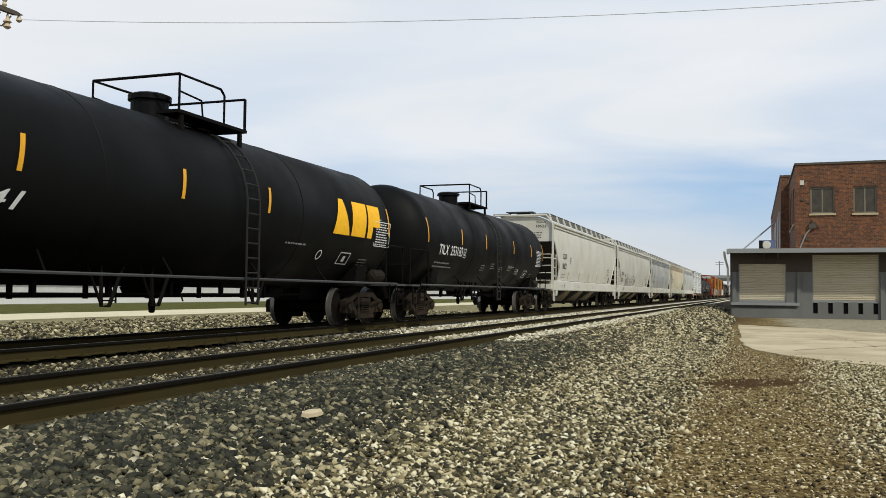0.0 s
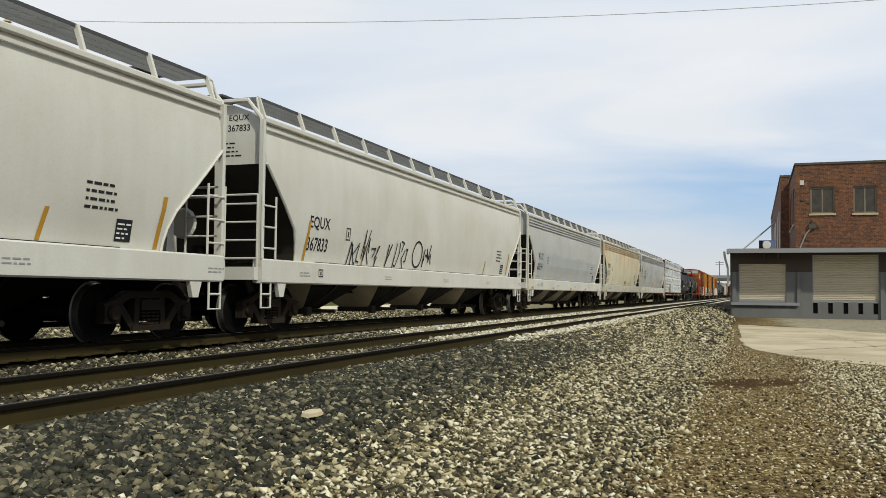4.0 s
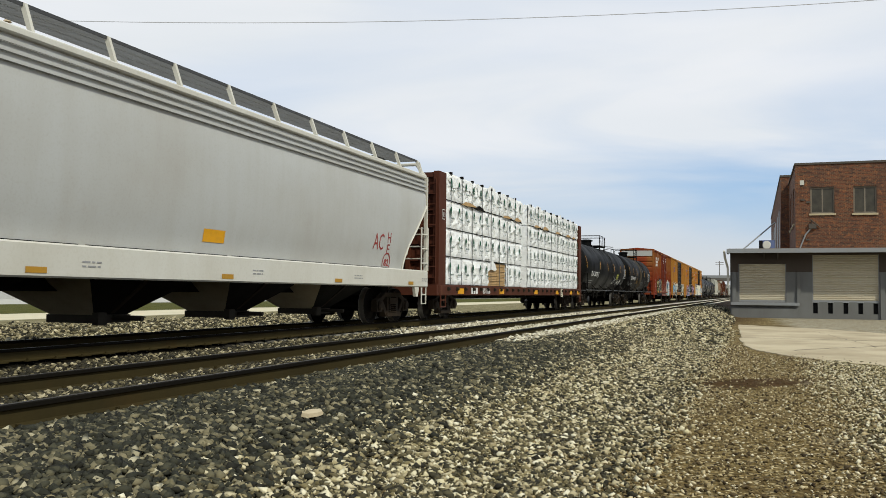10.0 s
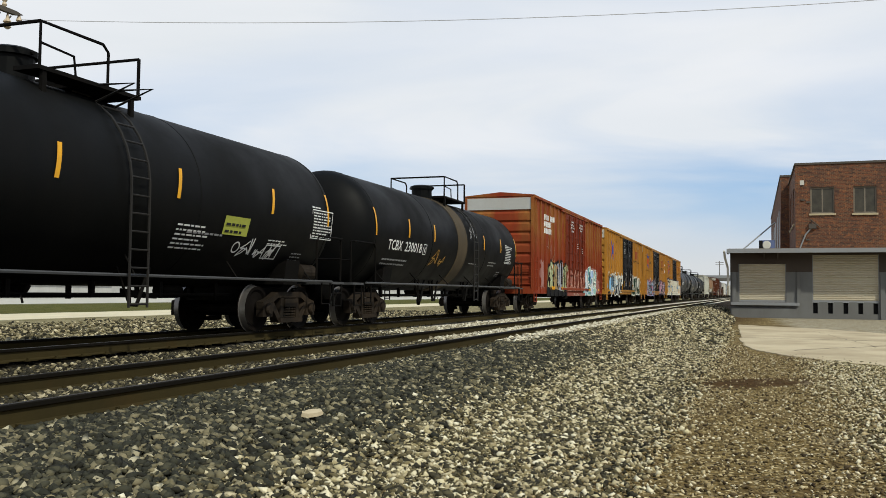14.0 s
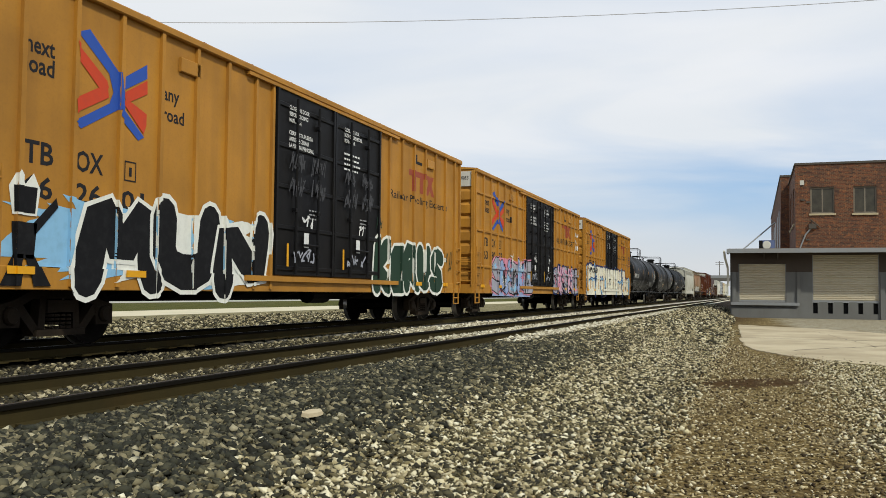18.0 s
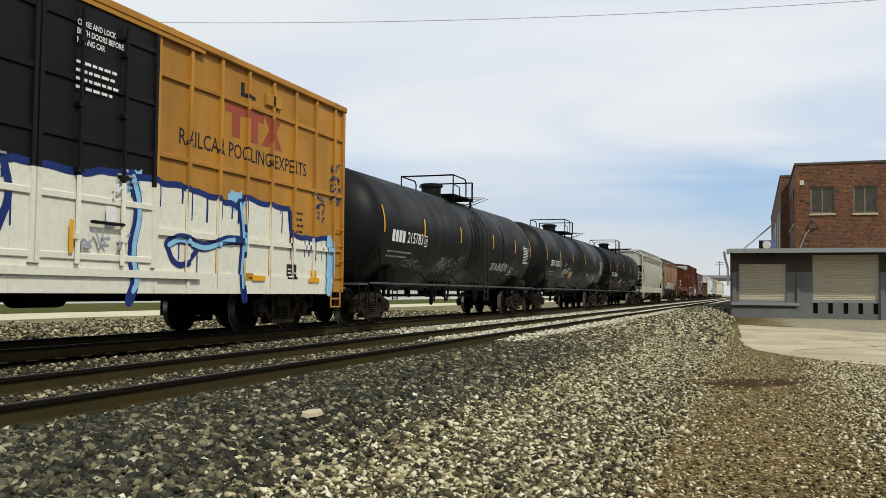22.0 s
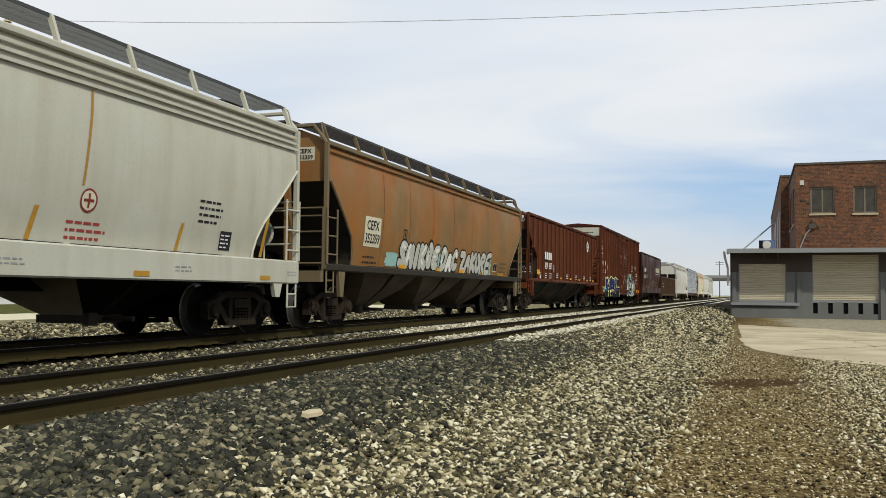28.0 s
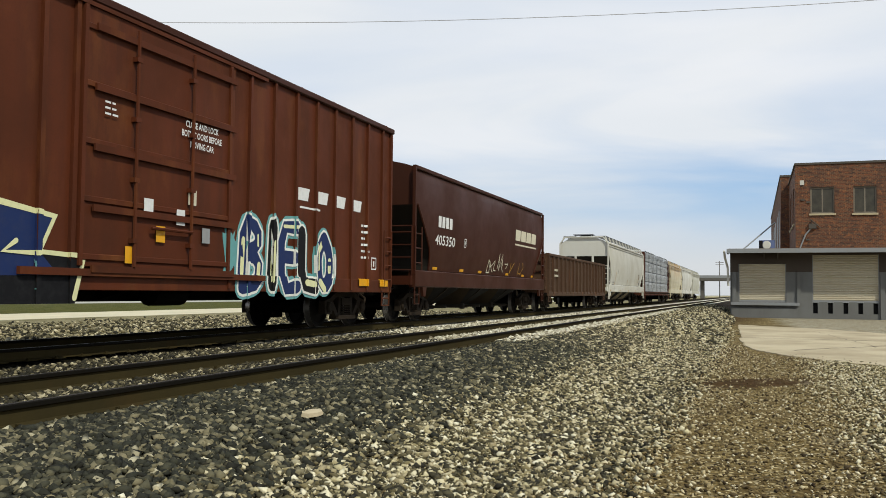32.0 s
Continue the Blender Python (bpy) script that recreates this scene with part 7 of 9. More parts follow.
def graff(car, side, body, x, z, w, h, fills, edge, glow=None, shade=None, seed=1, label="", base=0.004, fat=0.21, rim=0.055, spread=1.22, soft=2, dots=None, halo=0.05):
    """Spray-painted letters of fat strokes that crowd one another: glow behind, outline, coloured fills, highlights, dots."""
    rnd = random.Random(seed)
    n = len(body)
    cw = w / n
    lw = cw * spread
    rad = min(lw * fat, h * 0.19)
    letters = []
    for k, ch in enumerate(body):
        thin = rad * (0.82 if ch in "SEBGR" else 1.0)
        lean, up, dn = rnd.uniform(-0.04, 0.12), rnd.uniform(-0.10, 0.06), rnd.uniform(-0.03, 0.05)
        x0 = x + k * cw - (lw - cw) / 2
        lines = []
        for line in STROKES.get(ch, STROKES["O"]):
            pts = []
            for a, b in line:
                zz = z + thin + (h - 2 * thin) * (b * (1 + up) + dn) + rnd.uniform(-0.025, 0.025) * h
                pts.append((x0 + thin + (lw - 2 * thin) * a + lean * (zz - z) + rnd.uniform(-0.03, 0.03) * cw, zz))
            lines.append(pts)
        letters.append((thin, lines))
    if glow:
        g = G()
        for k, (thin, lines) in enumerate(letters):
            for pts in lines:
                brush(g, pts, thin + rim + halo, side, base + 0.0004 * k, 2)
        painted("graffiti_glow", g, glow, car)
    for k, (thin, lines) in enumerate(letters):
        up = base + 0.004 + 0.0035 * k
        rimmed, filled, shine = G(), G(), G()
        for q, pts in enumerate(lines):
            brush(rimmed, pts, thin + rim, side, up + 0.0002 * q, soft)
            brush(filled, pts, thin, side, up + 0.0018 + 0.0002 * q, soft)
            for (a, b), (c, d) in zip(pts, pts[1:]):
                if shade and rnd.random() < 0.6:
                    u0, u1 = rnd.uniform(0.0, 0.4), rnd.uniform(0.5, 0.95)
                    o = rnd.uniform(-0.4, 0.4) * thin
                    brush(shine, [(a + (c - a) * u0, b + (d - b) * u0 + o), (a + (c - a) * u1, b + (d - b) * u1 + o)], thin * rnd.uniform(0.18, 0.5), side, up + 0.0029 + 0.0001 * q, 0)
        painted("graffiti", rimmed, edge, car, label if k == 0 else "")
        painted("graffiti_fill", filled, fills[k % len(fills)], car)
        if shine.f:
            tagged(part("graffiti_highlight", shine, shade, car), kind="stuff")
        if dots:
            g = G()
            for _ in range(5):
                u, v, r = x + cw * (k + rnd.random()), z + h * rnd.uniform(0.15, 0.95), rnd.uniform(0.025, 0.06)
                lay(g, [(u + r * math.cos(q), v + r * math.sin(q)) for q in (0, 0.785, 1.57, 2.356, 3.14, 3.927, 4.71, 5.5)], side, base + 0.012 + 0.0035 * n)
            tagged(part("graffiti_dot", g, dots, car), kind="stuff")


def tag_word(car, side, body, x, z, w, h, mat, seed, r=0.014, lean=0.3, wild=0.06, rise=0.0, lift=0.01):
    """A word in one thin sprayed line, its letters slanted and uneven."""
    rnd = random.Random(seed)
    cw = w / len(body)
    g = G()
    for k, ch in enumerate(body):
        tall, drop = rnd.uniform(0.85, 1.15), rnd.uniform(-wild, wild) * h + rise * k / len(body)
        for line in STROKES[ch]:
            pts = []
            for a, b in line:
                zz = z + drop + h * (b * tall + rnd.uniform(-wild, wild) * 0.7)
                pts.append((x + cw * (k + 0.02 + a * 0.94 + rnd.uniform(-wild, wild)) + lean * (zz - z), zz))
            brush(g, pts, r * rnd.uniform(0.8, 1.15), side, lift + 0.0008 * k, 1)
    return tagged(part("graffiti_tag", g, mat, car), kind="stuff")


def tag_line(car, side, x, z, w, h, mat, seed, r=0.022, n=22, lift=0.01, name="graffiti_tag"):
    """A quick scrawl: slanted strokes of one thin sprayed line, sign after sign."""
    rnd = random.Random(seed)
    m = max(3, n // 3)
    cw = w / m
    spots = [(0, 0), (0, 0.5), (0, 1), (0.5, 0), (0.5, 0.55), (0.5, 1), (0.85, 0), (0.85, 0.5), (0.85, 1)]
    g = G()
    for k in range(m):
        if rnd.random() < 0.1:
            continue
        tall = rnd.uniform(0.6, 1.0)
        path = rnd.sample(spots, rnd.choice((3, 4, 4, 5)))
        pts = []
        for a, b in path:
            zz = z + h * (b * tall + rnd.uniform(-0.06, 0.06)) + 0.1 * h * math.sin(k * 1.3 + seed)
            pts.append((x + cw * (k + a + rnd.uniform(-0.1, 0.1)) + 0.25 * (zz - z), zz))
        mid = []
        for (a, b), (c, d) in zip(pts, pts[1:]):
            mid += [(a, b), ((a + c) / 2 + rnd.uniform(-0.12, 0.12) * cw, (b + d) / 2 + rnd.uniform(-0.06, 0.06) * h)]
        ribbon(g, mid + [pts[-1]], r * rnd.uniform(0.55, 0.8), side, lift)
    return tagged(part(name, g, mat, car), kind="stuff")


def box_outline(car, side, x, z, w, h, mat, t=0.025, inner=True):
    g = G()
    for (a, b, c, d) in ((x, z, w, t), (x, z + h - t, w, t), (x, z + t, t, h - 2 * t), (x + w - t, z + t, t, h - 2 * t)):
        g.face([side(a, b, 0.002), side(a + c, b, 0.002), side(a + c, b + d, 0.002), side(a, b + d, 0.002)])
    if inner:
        a, b, c, d = x + w * 0.38, z + h * 0.25, w * 0.24, h * 0.45
        g.face([side(a, b, 0.002), side(a + c, b, 0.002), side(a + c, b + d, 0.002), side(a, b + d, 0.002)])
    return part("stencil_box", g, mat, car)


def placard(car, side, x, z, w, h, base, ink, seed=3, rows=5):
    shape(car, [(x, z), (x + w, z), (x + w, z + h), (x, z + h)], side, base, name="placard", lift=0.002)
    lifted = lambda u, v, l: side(u, v, 0.005)
    bars(car, x + 0.05, z + 0.04, w - 0.1, h - 0.08, lifted, ink, rows, seed, "placard_print")


def ring_mark(car, side, x, z, r, mat, fill=None, t=0.03):
    g = G()
    n = 20
    for k in range(n):
        a, b = 2 * math.pi * k / n, 2 * math.pi * (k + 1) / n
        g.face([side(x + r * math.cos(a), z + r * math.sin(a), 0.003), side(x + r * math.cos(b), z + r * math.sin(b), 0.003), side(x + (r - t) * math.cos(b), z + (r - t) * math.sin(b), 0.003), side(x + (r - t) * math.cos(a), z + (r - t) * math.sin(a), 0.003)])
    part("round_mark", g, mat, car)
    if fill:
        shape(car, [(x + (r - t) * math.cos(2 * math.pi * k / n), z + (r - t) * math.sin(2 * math.pi * k / n)) for k in range(n)], side, fill, name="round_fill", lift=0.001)


def letter_blocks(car, side, x, z, w, h, n, mat, seed, gaps=0.25, slant=0.0, name="lettering"):
    """A company's initials as plain blocks of their size and colour."""
    rnd = random.Random(seed)
    cw = w / (n - gaps * 1.0 + 0.0) if n > 1 else w
    for k in range(n):
        a = x + k * cw
        b = a + cw * (1 - gaps)
        shape(car, [(a, z), (b, z), (b + slant * h, z + h), (a + slant * h, z + h)], side, mat, name=name, lift=0.003)


def hopper_marks(H, mark, number, x=-7.2, z=2.3, ink=None, seed=1, w=0.92, h=0.33, stripes=(), stripe_mat=None, end=True, tabs=True, panel=True):
    car, half, side, L = H
    ink = ink or letter_black
    if mark:
        lettering(car, mark, x, z, w, h * 0.9, side, ink, 0.016, label="stencilled reporting mark")
        lettering(car, number, x - 0.03, z - 0.44, w * 1.02, h * 0.9, side, ink, 0.016)
        if end:
            es = end_side(-L)
            lettering(car, mark, 0.75, 4.05, 0.44, 0.13, es, ink, 0.012)
            lettering(car, number, 0.73, 3.86, 0.48, 0.13, es, ink, 0.012)
            bars(car, 0.35, 3.38, 0.72, 0.32, es, ink, 4, seed)
    bars(car, x - 0.1, z - 0.86, 1.0, 0.26, side, letter_grey, 2, seed)
    box_outline(car, side, x + 1.75, z - 0.12, 0.22, 0.28, ink)
    for k, s in enumerate(stripes):
        stripe(car, s, 1.45, 1.45 + (0.82 if k in (0, len(stripes) - 1) else 0.45), 0.10 if k in (0, len(stripes) - 1) else 0.08, side, stripe_mat or reflector_dull, 0.10)
    sill_side = flat_side(-1.602)
    for k in range(5):
        u = -half + 1.1 + (2 * half - 3.2) * k / 4
        if tabs:
            shape(car, [(u, 1.02), (u + 0.36, 1.02), (u + 0.36, 1.1), (u, 1.1)], sill_side, reflector_dull, name="reflector", lift=0.002)
        bars(car, u + 1.0, 1.12, 0.5, 0.12, sill_side, letter_grey, 2, seed + k)
    box_outline(car, sill_side, -half + 2.9, 1.12, 0.2, 0.16, ink, 0.02)
    if panel:
        bars(car, L - 3.2, 1.95, 0.75, 0.45, side, ink, 4, seed + 9)
        shape(car, [(L - 2.5, 1.52), (L - 2.15, 1.52), (L - 2.15, 1.85), (L - 2.5, 1.85)], side, letter_black, name="stencil_panel", lift=0.002)
        bars(car, L - 2.47, 1.56, 0.30, 0.27, lambda u, v, l: side(u, v, 0.006), letter_white, 4, seed + 21)


hopper_marks(H1, "EQUX", "18622", -7.35, 2.45, stripes=(-8.2, -5.8, -2.97, -0.13, 2.71, 5.5, 7.9), seed=2, tabs=False)
hopper_marks(H2, "EQUX", "367833", -7.75, 2.1, stripes=(-7.9, -5.0, 5.0, 7.9), seed=3, tabs=False)
tag_line(H2[0], H2[2], -5.8, 1.5, 1.7, 0.75, letter_black, 4, 0.03)
tag_line(H2[0], H2[2], -3.6, 1.45, 1.4, 0.7, letter_black, 9, 0.03)
ring_mark(H2[0], H2[2], -1.4, 1.85, 0.38, letter_black, t=0.06)
tag_line(H2[0], H2[2], -1.1, 1.6, 0.8, 0.5, letter_black, 5, 0.04, 9)
hopper_marks(H3, "WLPX", "60591", -7.16, 2.27, stripes=(-7.75, -4.85, -2.4, 0.19, 2.9, 5.3, 7.6), seed=5, stripe_mat=reflector)
for a, b, z1 in ((-7.0, -4.6, 2.62), (-4.6, -1.75, 2.66), (-1.75, 1.35, 2.60), (1.35, 4.55, 2.64), (4.55, 7.5, 2.55)):
    shape(H3[0], [(a, 1.44), (b, 1.44), (b, z1 - 0.08), (a, z1)], H3[2], patch_grey, "blue-grey repainted panel", "paint_patch", 0.0)
hopper_marks(H4, "PSPX", "7137", -7.3, 2.45, stripes=(-7.6, -5.06, -1.83, 1.4, 4.2, 7.0), seed=6)
shape(H4[0], [(-3.91, 2.9), (-3.75, 2.9), (-3.75, 3.41), (-3.91, 3.41)], H4[2], patch_grey, name="paint_patch")
placard(H4[0], H4[2], 0.6, 1.5, 0.85, 0.22, reflector_dull, letter_black, 4, 2)
tag_line(H4[0], H4[2], 2.1, 1.5, 0.32, 0.3, letter_grey, 3, 0.016, 10)
tag_line(H4[0], H4[2], 2.9, 1.52, 1.3, 0.28, letter_grey, 8, 0.014, 20)
hopper_marks(H5, "CPCX", "817383", -7.6, 2.52, stripes=(), seed=7, panel=False)
shape(H5[0], [(-0.89, 1.64), (-0.25, 1.64), (-0.25, 1.86), (-0.89, 1.86)], H5[2], reflector, name="placard", lift=0.002)
lettering(H5[0], "AC", 6.1, 1.86, 0.62, 0.40, H5[2], chalk_red, 0.0, name="graffiti")
lettering(H5[0], "H", 6.95, 2.06, 0.2, 0.26, H5[2], chalk_red, 0.0, name="graffiti")
lettering(H5[0], "E", 6.97, 1.78, 0.17, 0.24, H5[2], chalk_red, 0.0, name="graffiti")
ring_mark(H5[0], H5[2], 7.05, 1.56, 0.25, chalk_red, t=0.035)
lettering(H5[0], "82", 6.91, 1.47, 0.3, 0.18, H5[2], chalk_red, 0.03, name="graffiti")
hopper_marks(H6, "", "", -6.8, 2.3, stripes=(-7.0, -4.5, -2.0, 1.11, 4.22, 6.81), seed=8, end=False)
ring_mark(H6[0], H6[2], 2.16, 2.05, 0.17, maroon, plate_white)
shape(H6[0], [(2.06, 2.03), (2.26, 2.03), (2.26, 2.07), (2.06, 2.07)], H6[2], maroon, lift=0.005)
shape(H6[0], [(2.14, 1.95), (2.18, 1.95), (2.18, 2.15), (2.14, 2.15)], H6[2], maroon, lift=0.006)
stripe(H6[0], 2.0, 2.25, 3.6, 0.05, H6[2], flat("rust_run", (0.30, 0.17, 0.04)), 0.12, "rust_run")
bars(H6[0], 1.8, 1.5, 0.8, 0.32, H6[2], chalk_red, 3, 5)
car, half, side, L = H7
placard(car, side, -6.4, 1.90, 0.95, 0.72, plate_white, plate_white, 3, 1)
lettering(car, "CEFX", -6.28, 2.30, 0.72, 0.24, side, letter_black, 0.02, lift=0.008)
lettering(car, "352359", -6.34, 1.98, 0.84, 0.24, side, letter_black, 0.02, lift=0.008)
bars(car, -6.3, 1.5, 0.9, 0.26, side, letter_black, 2, 3)
placard(car, end_side(-L), 0.72, 3.68, 0.48, 0.30, plate_white, plate_white, 5, 1)
lettering(car, "CEFX", 0.79, 3.84, 0.34, 0.10, end_side(-L), letter_black, 0.02, lift=0.012)
lettering(car, "352359", 0.76, 3.71, 0.40, 0.09, end_side(-L), letter_black, 0.02, lift=0.012)
box_outline(car, side, -3.93, 2.2, 0.24, 0.27, letter_black, 0.03)
graff(car, side, "SMiKOE", -4.1, 1.42, 2.95, 0.80, [spray_silver], spray_black, None, spray_white, 3, "bubble graffiti in silver with black outline", fat=0.24, rim=0.045)
graff(car, side, "DAC", -0.82, 1.42, 1.5, 0.76, [spray_silver, spray_white], spray_black, None, spray_white, 5, "white bubble graffiti letters", fat=0.19, rim=0.05)
graff(car, side, "ZAKORE", 0.98, 1.42, 3.2, 0.76, [spray_silver], spray_black, None, None, 9, "grey bubble graffiti letters", fat=0.17, rim=0.045)
blob(car, -5.0, 1.44, 0.95, 0.42, side, flat("spray_mint", (0.25, 0.42, 0.38)), 8, n=40, rough=0.3, lift=0.003)
blob(car, -1.2, 1.46, 0.45, 0.6, side, flat("spray_mint", (0.25, 0.42, 0.38)), 9, rough=0.5, lift=0.003)
shape(car, [(4.77, 1.57), (5.24, 1.56), (5.28, 1.87), (4.80, 1.86)], side, plate_white, "white-edged black stencil label", "placard", 0.002)
for u in (4.80, 5.03):
    shape(car, [(u, 1.60), (u + 0.21, 1.60), (u + 0.22, 1.845), (u + 0.01, 1.845)], side, letter_black, name="stencil_panel", lift=0.006)
shape(car, [(4.16, 1.44), (4.20, 1.86), (4.42, 2.06), (4.38, 1.84), (4.52, 1.80), (4.42, 1.64), (4.62, 1.46)], side, flat("spray_mint", (0.25, 0.42, 0.38)), "pale teal sprayed flare", "graffiti_fill", 0.003)
bars(car, 5.7, 1.56, 0.9, 0.45, side, flat("old_green", (0.045, 0.075, 0.05)), 3, 35)
shape(car, [(5.5, 1.44), (6.3, 1.44), (6.3, 1.54), (5.5, 1.54)], side, reflector_dull, name="reflector", lift=0.003)
for u in (-4.0, -1.3, 1.0, 3.1):
    shape(car, [(u, 1.44), (u + 0.5, 1.44), (u + 0.5, 1.54), (u, 1.54)], side, reflector, name="reflector", lift=0.02)
for u in (-5.31, -3.52, -1.69, 0.13, 2.0, 3.9, 5.6):
    shape(car, [(u, 1.45), (u + 0.014, 1.45), (u + 0.014, 3.85), (u, 3.85)], side, gond_brown, name="seam", lift=0.001)
car, half, side, L = H8
letter_blocks(car, flat_side(-1.565), -5.52, 2.32, 1.36, 0.33, 4, letter_white, 2)
for txt, u in (("429", -5.52), ("667", -4.66)):
    lettering(car, txt, u, 1.9, 0.56, 0.3, flat_side(-1.565), letter_white, 0.012)
bars(car, -5.5, 1.5, 0.5, 0.28, flat_side(-1.565), letter_white, 3, 4)
bars(car, -4.6, 1.5, 0.5, 0.28, flat_side(-1.565), letter_white, 3, 5)
box_outline(car, flat_side(-1.565), -3.8, 1.8, 0.24, 0.3, letter_white, 0.02)
shape(car, [(-6.98, 1.63), (-6.50, 1.63), (-6.50, 1.83), (-6.98, 1.83)], flat_side(-1.565), reflector, name="placard")
ring_mark(car, flat_side(-1.565), 5.05, 3.40, 0.30, letter_white, letter_white)
for k, (u, v) in enumerate(((4.93, 3.48), (5.07, 3.48), (4.93, 3.30), (5.07, 3.30))):
    shape(car, [(u, v - 0.06), (u + 0.09, v - 0.06), (u + 0.09, v + 0.05), (u, v + 0.05)], flat_side(-1.565), brown_paint, lift=0.006)
for u in (-2.2, 0.1, 2.4, 4.7, 6.6):
    shape(car, [(u, 1.5), (u + 0.4, 1.5), (u + 0.4, 1.58), (u, 1.58)], flat_side(-1.565), reflector, name="reflector")
    bars(car, u - 0.9, 1.55, 0.5, 0.25, flat_side(-1.565), letter_white, 3, int(u * 3) + 20)
letter_blocks(car, end_side(-L), 0.93, 3.92, 0.40, 0.10, 4, letter_white, 3)
lettering(car, "429667", 0.90, 3.77, 0.50, 0.11, end_side(-L), letter_white, 0.01)
bars(car, 0.70, 1.72, 0.62, 0.32, lambda u, v, l: (-L + hopper_inset(v, 3.44, 1.64, 2.37) - 0.012, -u, v), letter_white, 4, 33)
rust_chalk = flat("rust_chalk", (0.17, 0.055, 0.025))
tag_word(car, flat_side(-1.503), "OUSR", -7.72, 2.74, 0.5, 0.17, rust_chalk, 3, 0.013, 0.1, 0.14)
tag_word(car, flat_side(-1.503), "I", -7.66, 3.05, 0.12, 0.42, rust_chalk, 4, 0.012, 0.05)
bars(car, -6.25, 1.62, 0.34, 0.16, flat_side(-1.503), letter_white, 2, 34)
blob(car, -6.22, 1.47, 0.26, 0.13, flat_side(-1.503), letter_white, 12, rough=0.2, name="painted_mark")
car, half, side, L = H9
letter_blocks(car, side, -5.9, 2.72, 1.25, 0.33, 4, letter_white, 2)
lettering(car, "405350", -6.1, 2.2, 1.8, 0.3, side, letter_white, 0.012)
letter_blocks(car, side, 2.9, 2.85, 3.3, 0.42, 4, plate_white, 4, 0.12, 0.2)
shape(car, [(2.85, 2.66), (6.3, 2.66), (6.3, 2.72), (2.85, 2.72)], side, plate_white, name="painted_mark")
tag_line(car, side, -0.6, 1.6, 2.6, 0.6, plate_white, 4, 0.03, 20)
tag_line(car, side, 2.4, 1.55, 2.0, 0.5, reflector_dull, 9, 0.03, 14)
for u in (-6.0, -3.5, -1.5, 2.0, 4.4, 6.0):
    shape(car, [(u, 1.48), (u + 0.4, 1.48), (u + 0.4, 1.56), (u, 1.56)], side, reflector, name="reflector")
box_outline(car, side, -3.4, 2.25, 0.22, 0.28, letter_white)
hopper_marks(H10, "", "", -7.0, 2.3, stripes=(-6, 0, 6), seed=12, end=False)


def tank_marks(T, mark, number, x, z, w, h, seed, plate=6.6, square=True, boxed=True, shear=0.0):
    car, half, side, zc, R = T
    if mark:
        lettering(car, mark, x, z, w * 0.40, h, side, letter_white, 0.01, label="white stencilled reporting mark")
    else:
        letter_blocks(car, side, x, z, w * 0.40, h, 4, letter_white, seed)
    lettering(car, number, x + w * 0.48, z, w * 0.52, h, side, letter_white, 0.01, shear)
    if boxed:
        box_outline(car, side, x + w + 0.12, z - 0.03, 0.24, 0.3, letter_white, 0.02)
    bars(car, x - 0.1, z - 0.42, w * 0.8, 0.26, side, letter_grey, 2, seed)
    box_outline(car, side, plate, zc - 0.45, 0.95, 0.62, letter_white, 0.02, False)
    for q in range(9):
        bars(car, plate + 0.05, zc - 0.41 + q * 0.062, 0.85, 0.075, side, letter_white, 1, seed * 5 + q)
    bars(car, plate, zc + 0.2, 0.5, 0.08, side, letter_white, 1, seed + 12)
    if square:
        box_outline(car, side, plate - 1.6, zc - 1.0, 0.55, 0.32, letter_white, 0.025)
        ring_mark(car, side, plate - 2.6, zc - 0.8, 0.12, letter_white)
    bars(car, plate - 4.2, zc - 0.62, 1.1, 0.1, side, letter_grey, 1, seed + 2)
    bars(car, plate - 0.5, zc - 1.0, 0.5, 0.24, side, letter_grey, 3, seed + 3)
    xe = -(half - 0.78)
    bars(car, -0.5, zc + 0.25, 0.5, 0.2, lambda u, v, l: (xe + 0.78 * R * 0.5 * 0.12 - 0.03, -u - 0.2, v), letter_white, 2, seed + 4)


car, half, side, zc, R = T1
tank_marks(T1, "", "8241", -6.79, 1.80, 2.4, 0.26, 2, 6.6, boxed=False, shear=0.3)


def wrapped_shape(car, blocks, side, mat, label):
    """A tall painted initial laid round the tank in narrow bands."""
    g = G()
    for pts in blocks:
        pts = [(4.32 + (a - 4.08) * 1.02, 2.10 + (b - 2.14) * 1.02) for a, b in pts]
        for k in range(12):
            band = cut_band(pts, 2.06 + 0.08 * k, 2.14 + 0.08 * k)
            if band:
                g.face([side(a, b, 0.002) for a, b in band])
    me = g.data("painted_initial", mat)
    bm = bmesh.new()
    bm.from_mesh(me)
    bmesh.ops.remove_doubles(bm, verts=bm.verts, dist=0.002)
    bm.to_mesh(me)
    bm.free()
    return part("painted_initial", me, None, car, label)


# a company's initials, as three plain slanted blocks
for pts in ([(4.08, 2.14), (4.90, 2.14), (4.64, 2.94), (4.42, 2.94)], [(4.98, 2.14), (5.72, 2.14), (5.86, 2.94), (5.10, 2.94)], [(5.84, 2.14), (6.10, 2.14), (6.16, 2.42), (6.56, 2.42), (6.62, 2.94), (5.94, 2.94)]):
    wrapped_shape(car, [pts], side, logo_yellow, "bold slanted yellow painted block")
tank_marks(T2, "TILX", "253183", -6.2, 1.95, 2.2, 0.3, 3, 6.0)
for k in range(5):
    bars(T2[0], -1.6 + k * 1.15, 1.55 + 0.1 * (k % 2), 0.55, 0.26, T2[2], letter_grey, 3, 30 + k)
tank_marks(T3, "TILX", "250709", -6.1, 1.83, 2.3, 0.3, 4, 7.0)
bars(T3[0], 2.5, 1.45, 0.95, 0.5, T3[2], letter_white, 6, 17)
